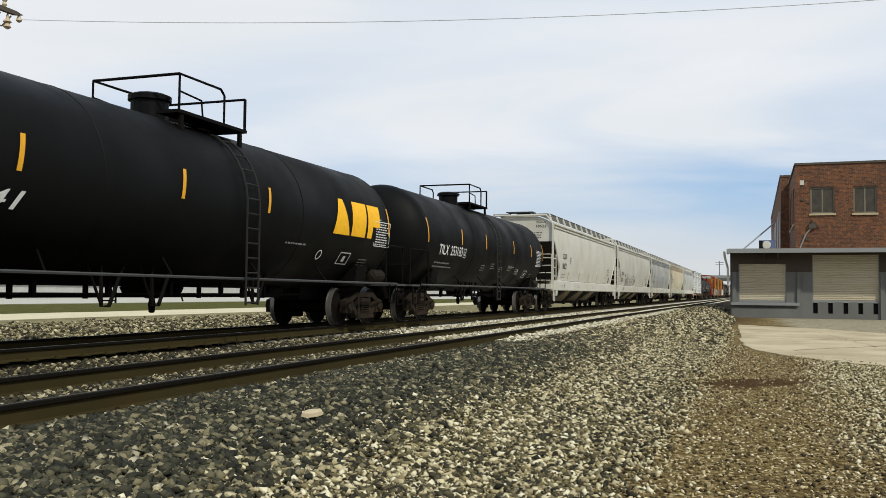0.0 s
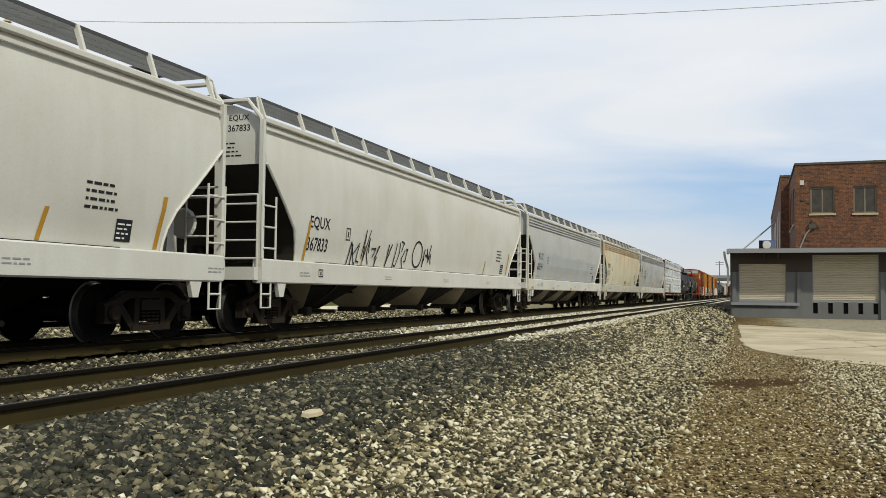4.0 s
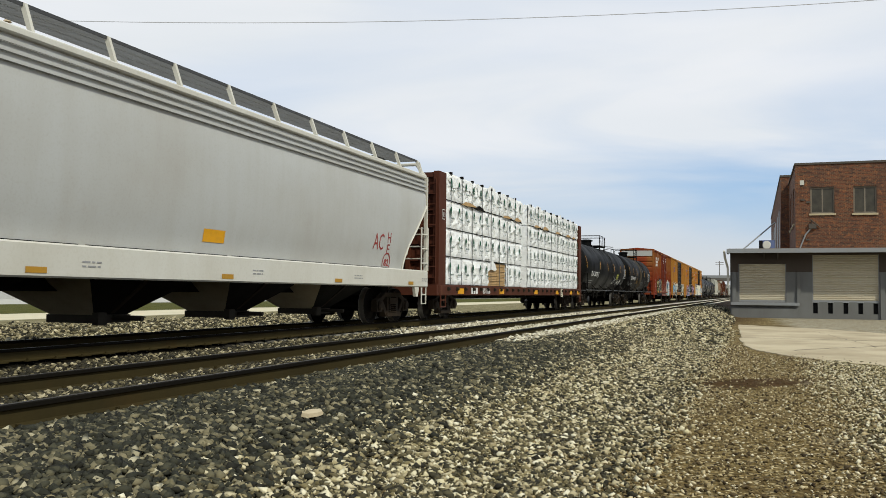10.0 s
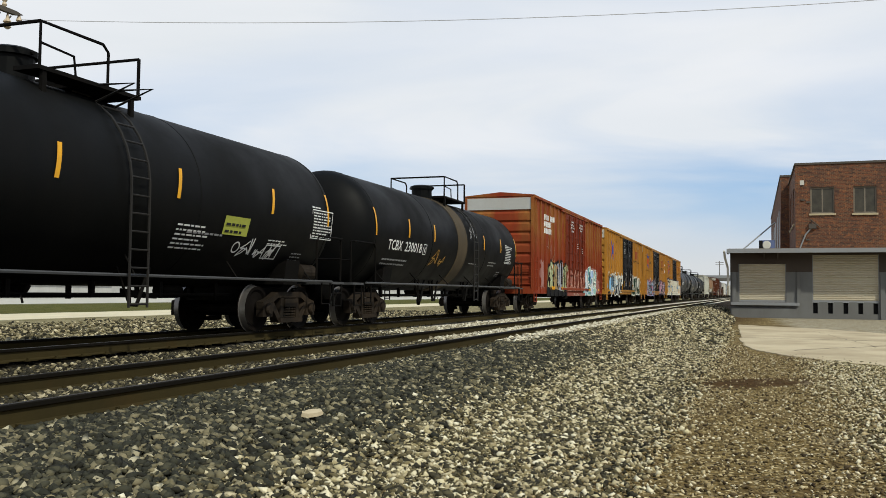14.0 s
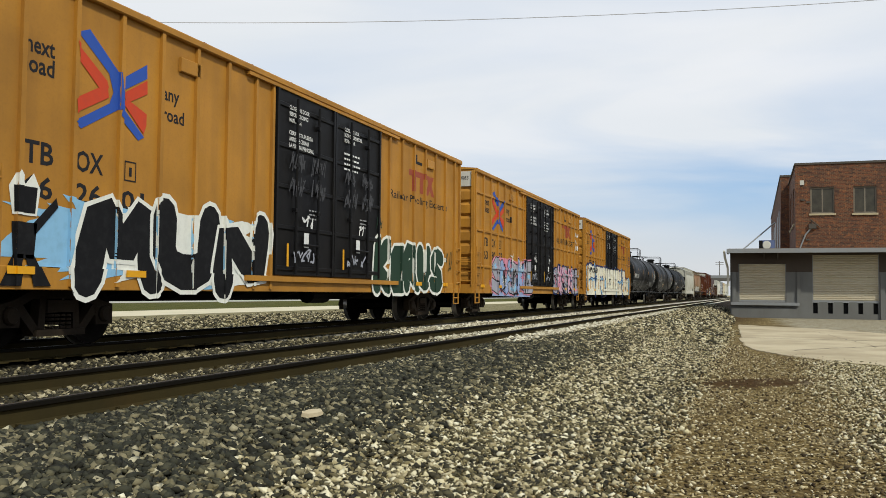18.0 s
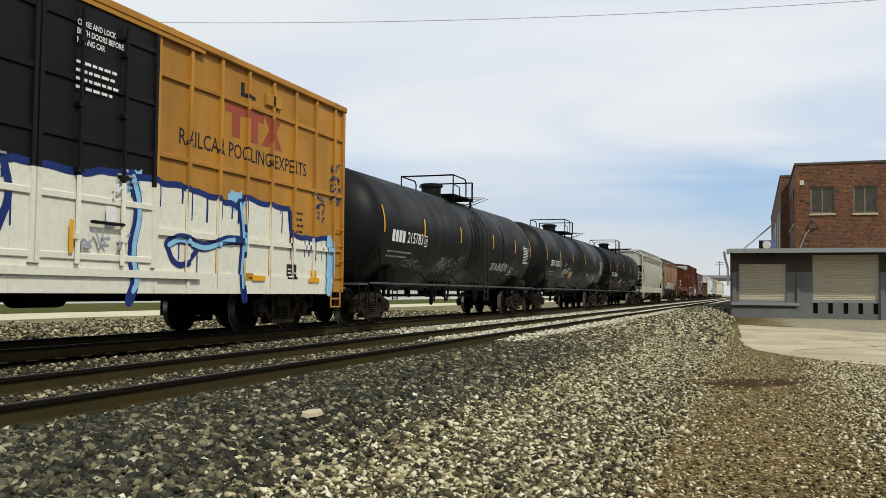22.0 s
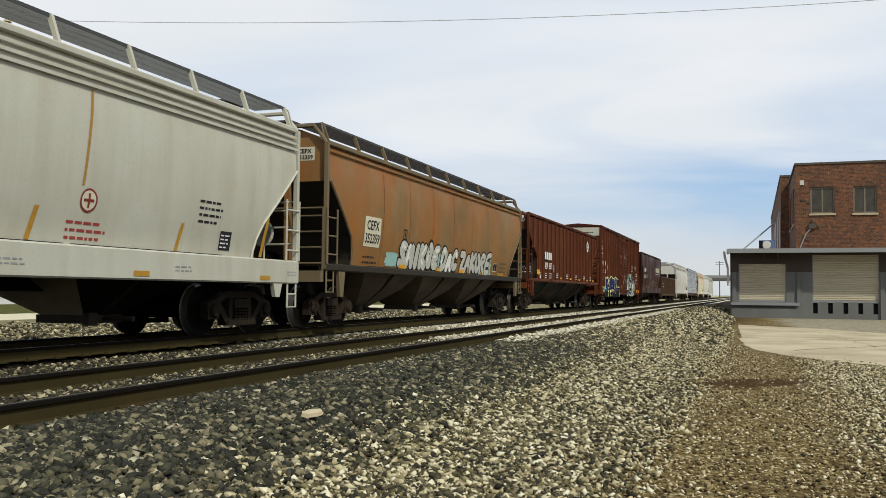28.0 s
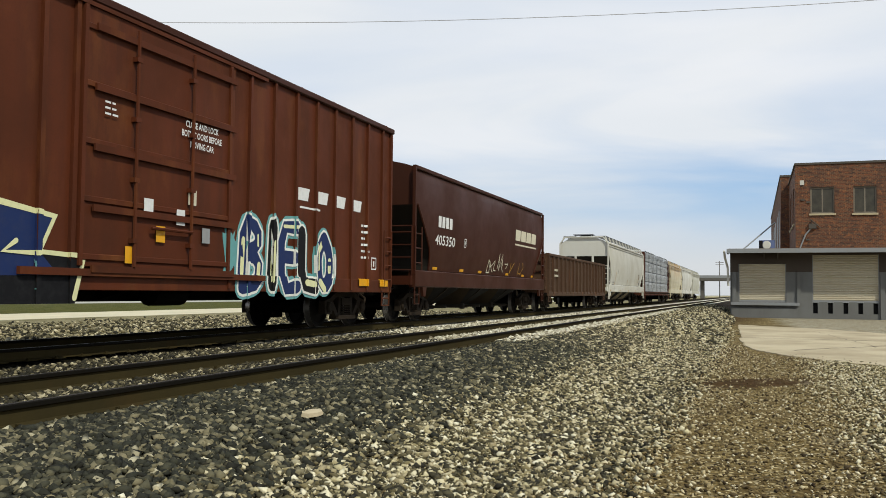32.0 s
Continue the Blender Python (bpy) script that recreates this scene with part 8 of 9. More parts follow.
bars(T3[0], 5.4, 1.7, 0.9, 0.14, T3[2], letter_white, 2, 18)
placard(T3[0], T3[2], 3.8, 1.8, 0.8, 0.34, flat("plate_yellow", (0.34, 0.36, 0.06)), letter_black, 6, 2)
tag_line(T3[0], T3[2], 4.5, 1.42, 1.3, 0.34, letter_white, 6, 0.024, 18)
tank_marks(T4, "TCBX", "230018", -5.9, 1.9, 2.4, 0.27, 5, 5.2, False)
tag_line(T4[0], T4[2], -2.6, 1.6, 1.1, 0.45, reflector_dull, 6, 0.022, 14)
tag_line(T4[0], T4[2], 0.9, 2.6, 0.8, 0.5, letter_grey, 6, 0.03, 10)
tank_marks(T5, "", "215783", -7.09, 2.12, 2.2, 0.30, 6, 6.4)
tag_word(T5[0], T5[2], "ICZBER", -6.17, 1.46, 1.3, 0.20, letter_grey, 5, 0.012, 0.2, 0.12)
tag_word(T5[0], T5[2], "MTA", -4.88, 1.32, 0.62, 0.20, letter_grey, 6, 0.011, 0.1, 0.1)
tag_word(T5[0], T5[2], "PHAS-STS", -3.45, 1.35, 2.15, 0.52, letter_grey, 12, 0.015, 0.62, 0.14)
tag_word(T5[0], T5[2], "PHAS", -3.35, 1.37, 1.1, 0.50, letter_grey, 14, 0.010, 0.62, 0.16, lift=0.02)
tag_word(T5[0], T5[2], "UL", -4.2, 1.74, 0.3, 0.25, faint_grey, 16, 0.012, 0.5, 0.1)
graff(T5[0], T5[2], "SABER", 2.2, 1.58, 2.2, 0.34, [letter_grey], spray_black, None, None, 4, rim=0.02, spread=1.0, fat=0.12)
for u in (-0.45, -0.1, 0.25, 3.35):
    stripe(T5[0], u, 1.5, 3.3, 0.12, T5[2], black_tank, 0.18, "spill_stain")
plate_cream = flat("spray_cream", (0.46, 0.43, 0.30))
tank_marks(T6, "CBTX", "720651", -6.8, 2.08, 1.9, 0.27, 7, 6.5)
placard(T6[0], T6[2], -2.1, 1.58, 0.65, 0.32, reflector_dull, reflector_dull, 3, 1)
tag_word(T6[0], T6[2], "RESKUES", -4.05, 1.72, 1.62, 0.27, plate_cream, 7, 0.015, 0.2, 0.08, 0.10)
g = G()
for line in ([(-3.46, 2.14), (-3.44, 2.36)], [(-3.6, 2.15), (-3.66, 2.24)], [(-3.34, 2.16), (-3.26, 2.24)], [(-4.08, 1.62), (-4.04, 1.62)], [(-3.96, 1.62), (-3.92, 1.62)], [(-3.84, 1.63), (-3.62, 1.66), (-3.72, 1.59), (-3.12, 1.62)], [(-3.3, 1.68), (-3.1, 1.62), (-3.32, 1.57)]):
    brush(g, line, 0.014, T6[2], 0.012, 0)
tagged(part("graffiti_tag", g, plate_cream, T6[0]), kind="stuff")
tank_marks(T7, "CBTX", "720686", -6.8, 1.98, 2.0, 0.27, 8, 6.4)
placard(T7[0], T7[2], -2.5, 1.52, 0.75, 0.3, reflector_dull, reflector_dull, 3, 1)
shape(T7[0], [(-1.1, 1.22), (-0.6, 1.22), (0.25, 1.7), (-0.25, 1.7)], T7[2], reflector, name="placard")
tank_side_bars = [(T6, 2.4), (T6, 4.2), (T7, 2.3), (T7, 4.4), (T4, 3.2)]
for k, (T, u) in enumerate(tank_side_bars):
    bars(T[0], u, 1.75, 1.0, 0.22, T[2], letter_grey, 2, 50 + k)

# white end print and yellow stripe along the centerbeam sill
car, half, side, L = C1
for u in (-9.6, -4.8, 0.6, 4.9, 8.2, 10.2):
    shape(car, [(u, 0.78), (u + 0.62, 0.78), (u + 0.62, 0.95), (u, 0.95)], flat_side(-1.502), reflector, name="reflector", lift=0.003)
letter_blocks(car, flat_side(-1.502), -8.2, 0.78, 0.7, 0.2, 3, letter_white, 3)
lettering(car, "601606", -6.9, 0.78, 0.9, 0.2, flat_side(-1.502), letter_white, 0.02)
placard(car, flat_side(-1.502), 6.0, 0.66, 0.5, 0.36, plate_white, letter_black, 3, 3)
box_outline(car, flat_side(-1.502), -L - 0.0 + 0.12, 3.0, 0.24, 0.3, letter_white, 0.02)
lettering(car, "601606", 0.1, 4.02, 0.62, 0.15, end_side(-L - 0.16), letter_white, 0.01)
bars(car, -0.5, 3.2, 0.9, 0.3, end_side(-L - 0.16), letter_white, 3, 9)


def trimark(car, side, s=1.0, x=-7.58):
    """The crossed blue and red bands of the pool's emblem."""
    z, k = 3.08, 0
    for pts, m in ((((0.05, 1.30), (0.28, 1.40), (0.92, 0.92), (0.98, 0.62), (0.80, 0.60), (0.70, 0.86)), logo_blue),
                   (((0.0, 0.02), (0.16, -0.05), (0.98, 0.40), (0.98, 0.66), (0.80, 0.60), (0.72, 0.42)), logo_blue),
                   (((1.0, 0.86), (1.55, 1.20), (1.56, 0.98), (1.02, 0.68)), logo_blue),
                   (((0.92, 0.28), (1.38, -0.02), (1.52, 0.05), (0.96, 0.46)), logo_blue),
                   (((0.0, 1.16), (0.04, 0.94), (0.50, 0.60), (0.70, 0.64), (0.66, 0.74)), logo_red),
                   (((0.0, 0.34), (0.02, 0.14), (0.70, 0.50), (0.68, 0.64), (0.48, 0.60)), logo_red),
                   (((1.02, 0.64), (1.56, 0.95), (1.57, 0.74), (1.10, 0.50)), logo_red),
                   (((1.0, 0.50), (1.50, 0.10), (1.56, 0.24), (1.56, 0.42), (1.12, 0.56)), logo_red)):
        k += 1
        shape(car, [(x + a * s, z + b * s) for a, b in pts], side, m, name="emblem", lift=0.003 + 0.0008 * k)


def pool_lettering(B, number, front, emblem, slogan):
    """front: where the reporting mark begins; emblem, slogan: where those begin."""
    car, half, side, L = B
    trimark(car, side, 0.98, emblem)
    for txt, u, v, w, h in (("next", emblem - 0.86, 3.86, 0.5, 0.2), ("load", emblem - 0.86, 3.6, 0.5, 0.24), ("any", emblem + 1.92, 3.74, 0.42, 0.22), ("road", emblem + 1.92, 3.48, 0.56, 0.22), ("TB", front, 2.43, 0.52, 0.3), ("OX", front + 0.93, 2.43, 0.54, 0.3)):
        lettering(car, txt, u, v, w, h, side, letter_black, 0.02)
    for k, pair in enumerate(number):
        lettering(car, pair, front + k * 0.93, 1.98, 0.52, 0.3, side, letter_black, 0.02)
    box_outline(car, side, front + 1.92, 2.42, 0.26, 0.3, letter_black, 0.02)
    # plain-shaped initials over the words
    a = slogan + 1.3
    for k, pts in enumerate((((0.0, 0.42), (1.3, 0.42), (1.3, 0.58), (0.0, 0.58)), ((0.22, 0.0), (0.48, 0.0), (0.48, 0.42), (0.22, 0.42)), ((0.82, 0.0), (1.08, 0.0), (1.08, 0.42), (0.82, 0.42)), ((1.22, 0.0), (1.48, 0.0), (1.94, 0.56), (1.68, 0.56)), ((1.34, 0.56), (1.58, 0.56), (1.98, 0.0), (1.74, 0.0)))):
        shape(car, [(a + u, 3.56 + v) for u, v in pts], side, logo_faded, name="painted_mark", lift=0.001 + 0.0006 * k)
    shape(car, [(a + 0.48, 4.34), (a + 0.98, 4.34), (a + 0.98, 4.42), (a + 0.6, 4.42), (a + 0.6, 4.6), (a + 0.48, 4.6)], side, letter_black, name="painted_mark")
    lettering(car, "Railcar Pooling Experts" if B is B2 else "RAILCAR POOLING EXPERTS", slogan, 3.18, 4.3, 0.27, side, letter_black, 0.006, label="black slogan lettering")
    ds = flat_side(-1.590)
    for k, u in enumerate((-1.85, 0.65)):
        words = (("CLOSE THIS DOOR", "BEFORE CLOSING", "MAIN DOOR", "", "CIERRE ESTA PUERTA", "ANTES DE CERRAR", "LA PUERTA PRINCIPAL"), ("CLOSE AND LOCK", "BOTH DOORS BEFORE", "MOVING CAR"))[k]
        for q, txt in enumerate(words):
            if txt:
                lettering(car, txt, u + 0.12, 4.42 - 0.125 * q, 0.055 * len(txt), 0.085, ds, letter_white, 0.02)
        if k:
            bars(car, u + 0.12, 3.55, 0.95, 0.46, ds, letter_white, 4, 60 + k)
        bars(car, u + 1.0, 2.3, 0.5, 0.25, ds, letter_grey, 3, 70 + k)
        shape(car, [(u + 0.75, 1.7), (u + 0.95, 1.7), (u + 0.95, 2.0), (u + 0.75, 2.0)], ds, letter_white, name="placard", lift=0.03)
        shape(car, [(u + 0.05, 1.3), (u + 0.13, 1.3), (u + 0.13, 1.75), (u + 0.05, 1.75)], ds, reflector, name="reflector", lift=0.03)
        tag_line(car, ds, u + 0.3, 1.42, 0.9, 0.22, spray_grey, 80 + k, 0.03, 15, 0.034)
        tag_line(car, ds, u + 0.6, 2.15, 0.5, 0.2, letter_white, 90 + k, 0.03, 7, 0.034)
        if B is B2:
            for q in range(4):
                tag_line(car, ds, u + 0.1 + 0.9 * (q % 2), 2.75 + 0.5 * (q // 2), 0.6, 0.35, faint_grey, 95 + 4 * k + q, 0.02, 30, 0.034)
    for u in (-8.6, -6.4, 3.2, 5.4, 7.6):
        shape(car, [(u, 1.0), (u + 0.45, 1.0), (u + 0.45, 1.1), (u, 1.1)], side, reflector, name="reflector", lift=0.03)
    # route panel and small side vent near the roof
    for u in (emblem + 2.3, slogan + 2.6):
        part("side_vent", G().bevbox(u, u + 0.55, -1.56, -1.504, 4.34, 4.58, 0.015), yellow_paint, car)
    es = end_side(-L - 0.05)
    lettering(car, "TBOX " + "".join(number), 0.35, 4.58, 0.95, 0.12, es, letter_black, 0.01)


pool_lettering(B2, ("66", "26", "01"), -8.35, -7.5, 3.65)
pool_lettering(B3, ("63", "80", "83"), -8.12, -7.12, 3.7)
pool_lettering(B4, ("67", "30", "00"), -7.75, -7.55, 3.2)
car, half, side, L = B2
blob(car, -8.9, 0.80, 6.5, 1.35, side, sky_blue, 3, rough=0.35, lift=0.002, n=48)
# small painted figure before the letters
for pts, m in ((((-8.75, 1.75), (-8.35, 1.75), (-8.3, 2.1), (-8.42, 2.3), (-8.55, 2.15), (-8.68, 2.32), (-8.82, 2.1)), spray_white), (((-8.72, 1.78), (-8.38, 1.78), (-8.35, 2.12), (-8.74, 2.12)), spray_black), (((-8.72, 1.2), (-8.38, 1.2), (-8.34, 1.66), (-8.76, 1.66)), spray_black), (((-8.95, 0.85), (-8.6, 0.85), (-8.55, 1.25), (-8.72, 1.25)), spray_black), (((-8.4, 0.85), (-8.1, 0.85), (-8.38, 1.25), (-8.52, 1.25)), spray_black), (((-8.38, 1.5), (-7.98, 1.9), (-8.02, 2.02), (-8.40, 1.66)), spray_black)):
    shape(car, [(u + 0.25, v) for u, v in pts], side, m, name="graffiti_figure", lift=0.014 if m is spray_black else 0.011)
blob(car, -7.3, 0.80, 4.9, 1.35, side, spray_white, 13, rough=0.3, lift=0.005, n=40)
graff(car, side, "MUN", -7.3, 0.72, 4.8, 1.55, [spray_black], spray_white, None, None, 6, "bold black graffiti letters with white edge", base=0.008, fat=0.19, rim=0.075, spread=1.2, soft=1)
graff(car, side, "KERUS", 2.6, 0.78, 5.0, 1.38, [spray_green], spray_white, None, None, 8, "dark green graffiti letters with white edge", fat=0.23, rim=0.08, spread=1.25, soft=1)
tag_line(car, side, 2.6, 2.4, 0.55, 0.3, spray_green, 5, 0.02, 12)
tag_line(car, side, 7.9, 1.5, 0.6, 0.6, spray_green, 9, 0.025, 12)
car, half, side, L = B3
blob(car, -7.6, 0.80, 6.3, 1.35, side, spray_pink, 4, rough=0.35, lift=0.002, n=44)
spray_lilac, spray_haze = flat("spray_lilac", (0.30, 0.30, 0.35)), flat("spray_haze", (0.24, 0.31, 0.50))
graff(car, side, "SUSKE", -7.1, 0.78, 5.7, 1.3, [spray_lilac, spray_haze], spray_black, spray_pink, sky_blue, 12, "grey and blue wildstyle graffiti", 0.005, 0.17, 0.04, 1.4, 0)
tag_line(car, side, -6.6, 0.85, 4.8, 0.9, spray_black, 44, 0.045, 20, 0.026)
for u, v in ((-4.4, 2.05), (-5.6, 1.25), (-3.1, 1.9)):
    g = G()
    for k in range(4):
        a, r = k * math.pi / 4 + 0.2, 0.34 if k % 2 else 0.2
        brush(g, [(u - r * math.cos(a), v - r * math.sin(a)), (u + r * math.cos(a), v + r * math.sin(a))], 0.014, side, 0.034 + 0.0008 * k, 0)
    part("graffiti_star", g, spray_white, car)
blob(car, 2.5, 0.80, 6.3, 1.35, side, spray_pink, 14, rough=0.3, lift=0.002, n=44)
graff(car, side, "SUSKE", 2.8, 0.80, 5.9, 1.3, [spray_lilac, flat("spray_rose", (0.50, 0.34, 0.42))], spray_black, deep_blue, spray_pink, 15, "pink and grey wildstyle graffiti", 0.005, 0.17, 0.04, 1.35, 0)
tag_line(car, side, 3.0, 0.9, 5.2, 0.9, spray_black, 46, 0.04, 20, 0.026)
shape(car, [(-7.2, 0.72), (-1.6, 0.66), (-1.5, 0.84), (-7.0, 0.88)], flat_side(-1.536), spray_haze, name="graffiti_fill")
for k in range(3):
    tag_line(car, side, 8.2, 3.75 - 0.34 * k, 0.7, 0.26, letter_white, 140 + k, 0.022, 12, 0.01)
car, half, side, L = B4
# cream field with a ragged blue rim, drips, and blue strokes between the letters
top_line = [(-8.9, 2.2), (-8.3, 2.5), (-7.3, 2.55), (-6.4, 2.42), (-5.9, 2.25), (-5.5, 2.49), (-4.5, 2.45), (-2.35, 2.46), (-1.7, 2.46), (-0.25, 2.4), (2.0, 2.48), (3.3, 2.47), (4.95, 2.33), (5.15, 2.48), (6.8, 2.45), (6.9, 1.9), (8.6, 1.95)]
rnd = random.Random(11)
for k in range(len(top_line) - 1):
    (a, za), (b, zb) = top_line[k], top_line[k + 1]
    shape(car, [(a, 0.76), (b, 0.76), (b, zb), (a, za)], side, spray_cream, "cream painted graffiti field" if k == 0 else "", "graffiti_fill", 0.001)
    g = G()
    n = max(2, round((b - a) / 0.22))
    brush(g, [(a + (b - a) * q / n, za + (zb - za) * q / n + rnd.uniform(-0.03, 0.05)) for q in range(n + 1)], 0.052, side, 0.004 + 0.0012 * (k % 2), 1)
    for q in range(n):
        if rnd.random() < 0.45:
            u, d = a + (b - a) * rnd.random(), rnd.uniform(0.12, 0.5)
            zt = za + (zb - za) * (u - a) / (b - a)
            brush(g, [(u, zt), (u + 0.01, zt - d * 0.5), (u, zt - d)], rnd.uniform(0.012, 0.03), side, 0.003, 0)
    painted("graffiti_outline", g, deep_blue, car)
for k, (line, r) in enumerate((
        ([(-8.75, 2.3), (-8.6, 1.7), (-8.7, 0.8)], 0.10),
        ([(-6.0, 2.3), (-5.62, 1.95), (-5.66, 1.4), (-5.95, 1.0), (-5.8, 0.66)], 0.10),
        ([(-7.9, 1.55), (-7.3, 1.75), (-6.7, 1.6), (-5.8, 1.75)], 0.09),
        ([(-2.25, 2.5), (-2.2, 1.9), (-2.5, 1.5), (-2.3, 1.1), (-2.2, 0.7)], 0.09),
        ([(-0.4, 2.45), (-0.25, 2.0), (-0.45, 1.55)], 0.06),
        ([(2.0, 2.5), (2.2, 2.0), (2.0, 1.4), (2.15, 0.95), (2.0, 0.66)], 0.10),
        ([(5.0, 2.4), (5.15, 1.8), (5.05, 1.1), (5.15, 0.66)], 0.075),
        ([(2.95, 1.55), (3.25, 1.68), (3.75, 1.55), (4.05, 1.55), (4.5, 1.7), (5.0, 1.72)], 0.085),
        ([(2.95, 1.5), (3.1, 1.25), (3.4, 1.2), (3.75, 1.5)], 0.05),
        ([(-3.95, 1.72), (-3.25, 1.78)], 0.15),
        ([(-4.0, 1.2), (-3.85, 0.95), (-3.55, 0.78)], 0.11),
        ([(6.85, 2.4), (6.88, 1.95)], 0.04))):
    painted("graffiti_outline", brush(G(), line, r, side, 0.008 + 0.0008 * k), deep_blue, car)
    if r > 0.07:
        painted("graffiti_core", brush(G(), [(u + 0.02, v - 0.02) for u, v in line[:-1]] + [((line[-2][0] + line[-1][0]) / 2, (line[-2][1] + line[-1][1]) / 2)], r * 0.5, side, 0.020 + 0.0008 * k), sky_blue, car)
    for q in range(2):
        u, v = line[rnd.randrange(len(line))]
        painted("graffiti_drip", brush(G(), [(u, v), (u, v - rnd.uniform(0.25, 0.5))], 0.016, side, 0.007, 0), deep_blue, car)
painted("graffiti_core", brush(G(), [(8.55, 1.9), (8.6, 1.4), (8.5, 0.85)], 0.14, side, 0.031), sky_blue, car)
for k in range(2):
    a, b = -2.3 + 2.425 * k + 0.02, -2.3 + 2.425 * (k + 1) - 0.02
    for u in (0.3, 0.68):
        xb = a + (b - a) * u
        part("painted_bar", G().tube([(xb, -1.622, 1.16), (xb, -1.622, 2.36)], 0.036), spray_cream, car)
        for zb in (1.5,):
            part("painted_keeper", G().box(xb - 0.065, xb + 0.065, -1.658, -1.56, zb - 0.005, zb + 0.075), spray_cream, car)
    for q in range(2):
        zr = 0.8 + 0.42 + (4.92 - 0.8 - 0.9) * q / 4
        part("painted_rib", G().bevbox(a + 0.05, b - 0.05, -1.59, -1.56, zr - 0.005, zr + 0.095, 0.012), spray_cream, car)
    for xp in (a + 0.03, b - 0.03):
        part("painted_edge", G().box(xp - 0.037, xp + 0.037, -1.605, -1.56, 1.15, 2.38), spray_cream, car)
part("painted_track", G().box(-3.3, 3.75, -1.605, -1.55, 0.995, 1.105), spray_cream, car)
for u in (-5.95, -2.2, 2.0, 4.9):
    blob(car, u - 0.3, 2.2, 0.6, 0.45, side, sky_blue, int(u * 3), rough=0.45, lift=0.002)
for k, pair in enumerate(("67", "30", "00")):
    lettering(car, pair, -7.79 + k * 0.92, 2.04, 0.5, 0.28, side, letter_black, 0.02, lift=0.033)
for k in range(4):
    tag_line(car, side, 8.55, 3.45 - k * 0.24, 0.5, 0.2, deep_blue, 100 + k, 0.02, 9)
    tag_line(car, side, 7.75, 2.75 - k * 0.16, 0.6, 0.15, deep_blue, 110 + k, 0.018, 9)
placard(car, side, 6.75, 1.05, 0.4, 0.3, letter_black, letter_white, 3, 3)
placard(car, side, 7.75, 1.05, 0.28, 0.2, reflector, letter_black, 4, 2)
bars(car, 7.0, 2.0, 0.5, 0.5, side, letter_black, 4, 12)
placard(car, side, 5.1, 1.0, 0.42, 0.14, reflector_dull, letter_black, 5, 1)
placard(car, side, -8.3, 1.12, 0.42, 0.2, reflector, letter_black, 3, 2)
# red boxcar
car, half, side, L = B1
letter_blocks(car, side, -6.75, 4.08, 1.9, 0.24, 8, letter_white, 3)
letter_blocks(car, side, -6.75, 3.78, 1.4, 0.24, 7, letter_white, 4)
letter_blocks(car, side, -6.75, 3.48, 1.5, 0.24, 7, letter_white, 5)
tag_line(car, side, -6.9, 2.3, 2.4, 1.2, flat("chalk", (0.30, 0.16, 0.11)), 5, 0.03, 14)
blob(car, -6.3, 0.62, 4.2, 1.62, side, spray_brown, 5, rough=0.3, lift=0.003)
blob(car, -6.1, 1.75, 4.3, 0.62, side, flat("spray_orange", (0.36, 0.13, 0.02)), 15, n=44, rough=0.5, lift=0.004)
graff(car, side, "SOUN", -5.9, 0.72, 3.9, 1.5, [spray_sage, flat("spray_tan", (0.27, 0.19, 0.085)), spray_grey, spray_sage], spray_black, spray_black, flat("spray_umber", (0.11, 0.06, 0.018)), 17, "sage green and black wildstyle graffiti", 0.007, 0.23, 0.07, 1.3, 2, spray_white)
shape(car, [(-6.4, 0.70), (-1.7, 0.70), (-1.75, 0.86), (-6.3, 1.12)], side, spray_black, name="graffiti_fill", lift=0.034)
for u in (-5.4, -3.3):
    shape(car, [(u, 1.0), (u + 0.6, 1.0), (u + 0.6, 1.14), (u, 1.14)], side, reflector, name="reflector", lift=0.04)
blob(car, -7.6, 0.9, 0.9, 1.5, side, flat("dull_pink", (0.30, 0.15, 0.13)), 21, rough=0.35, lift=0.003)
ds = flat_side(-1.590)
rnd = random.Random(6)
tones = [flat("faded_pink", (0.20, 0.058, 0.038)), flat("faded_rose", (0.25, 0.10, 0.075))]


def faded_tags():
    """Old spray paint, worn back to the red below it in patches."""
    m, nd, ln, b = nodes_of("faded_tags")
    v = coords(nd, ln, (1.0, 1.0, 0.7), False)
    a = ramp_node(nd, ln, noise_node(nd, ln, v, 5.0, 3, 0.5), [(0.36, (0.05, 0.016, 0.010)), (0.43, (0.20, 0.05, 0.03)), (0.50, (0.34, 0.14, 0.10)), (0.56, (0.46, 0.26, 0.20)), (0.62, (0.20, 0.10, 0.06)), (0.70, (0.50, 0.38, 0.28))])
    w = ramp_node(nd, ln, noise_node(nd, ln, v, 2.2, 6, 0.6), [(0.42, 0.0), (0.52, 1.0)])
    ln.new(mix_node(nd, ln, w, (0.10, 0.018, 0.008), a), b.inputs["Base Color"])
    b.inputs["Roughness"].default_value = 0.7
    b.inputs["Specular IOR Level"].default_value = 0.1
    return m


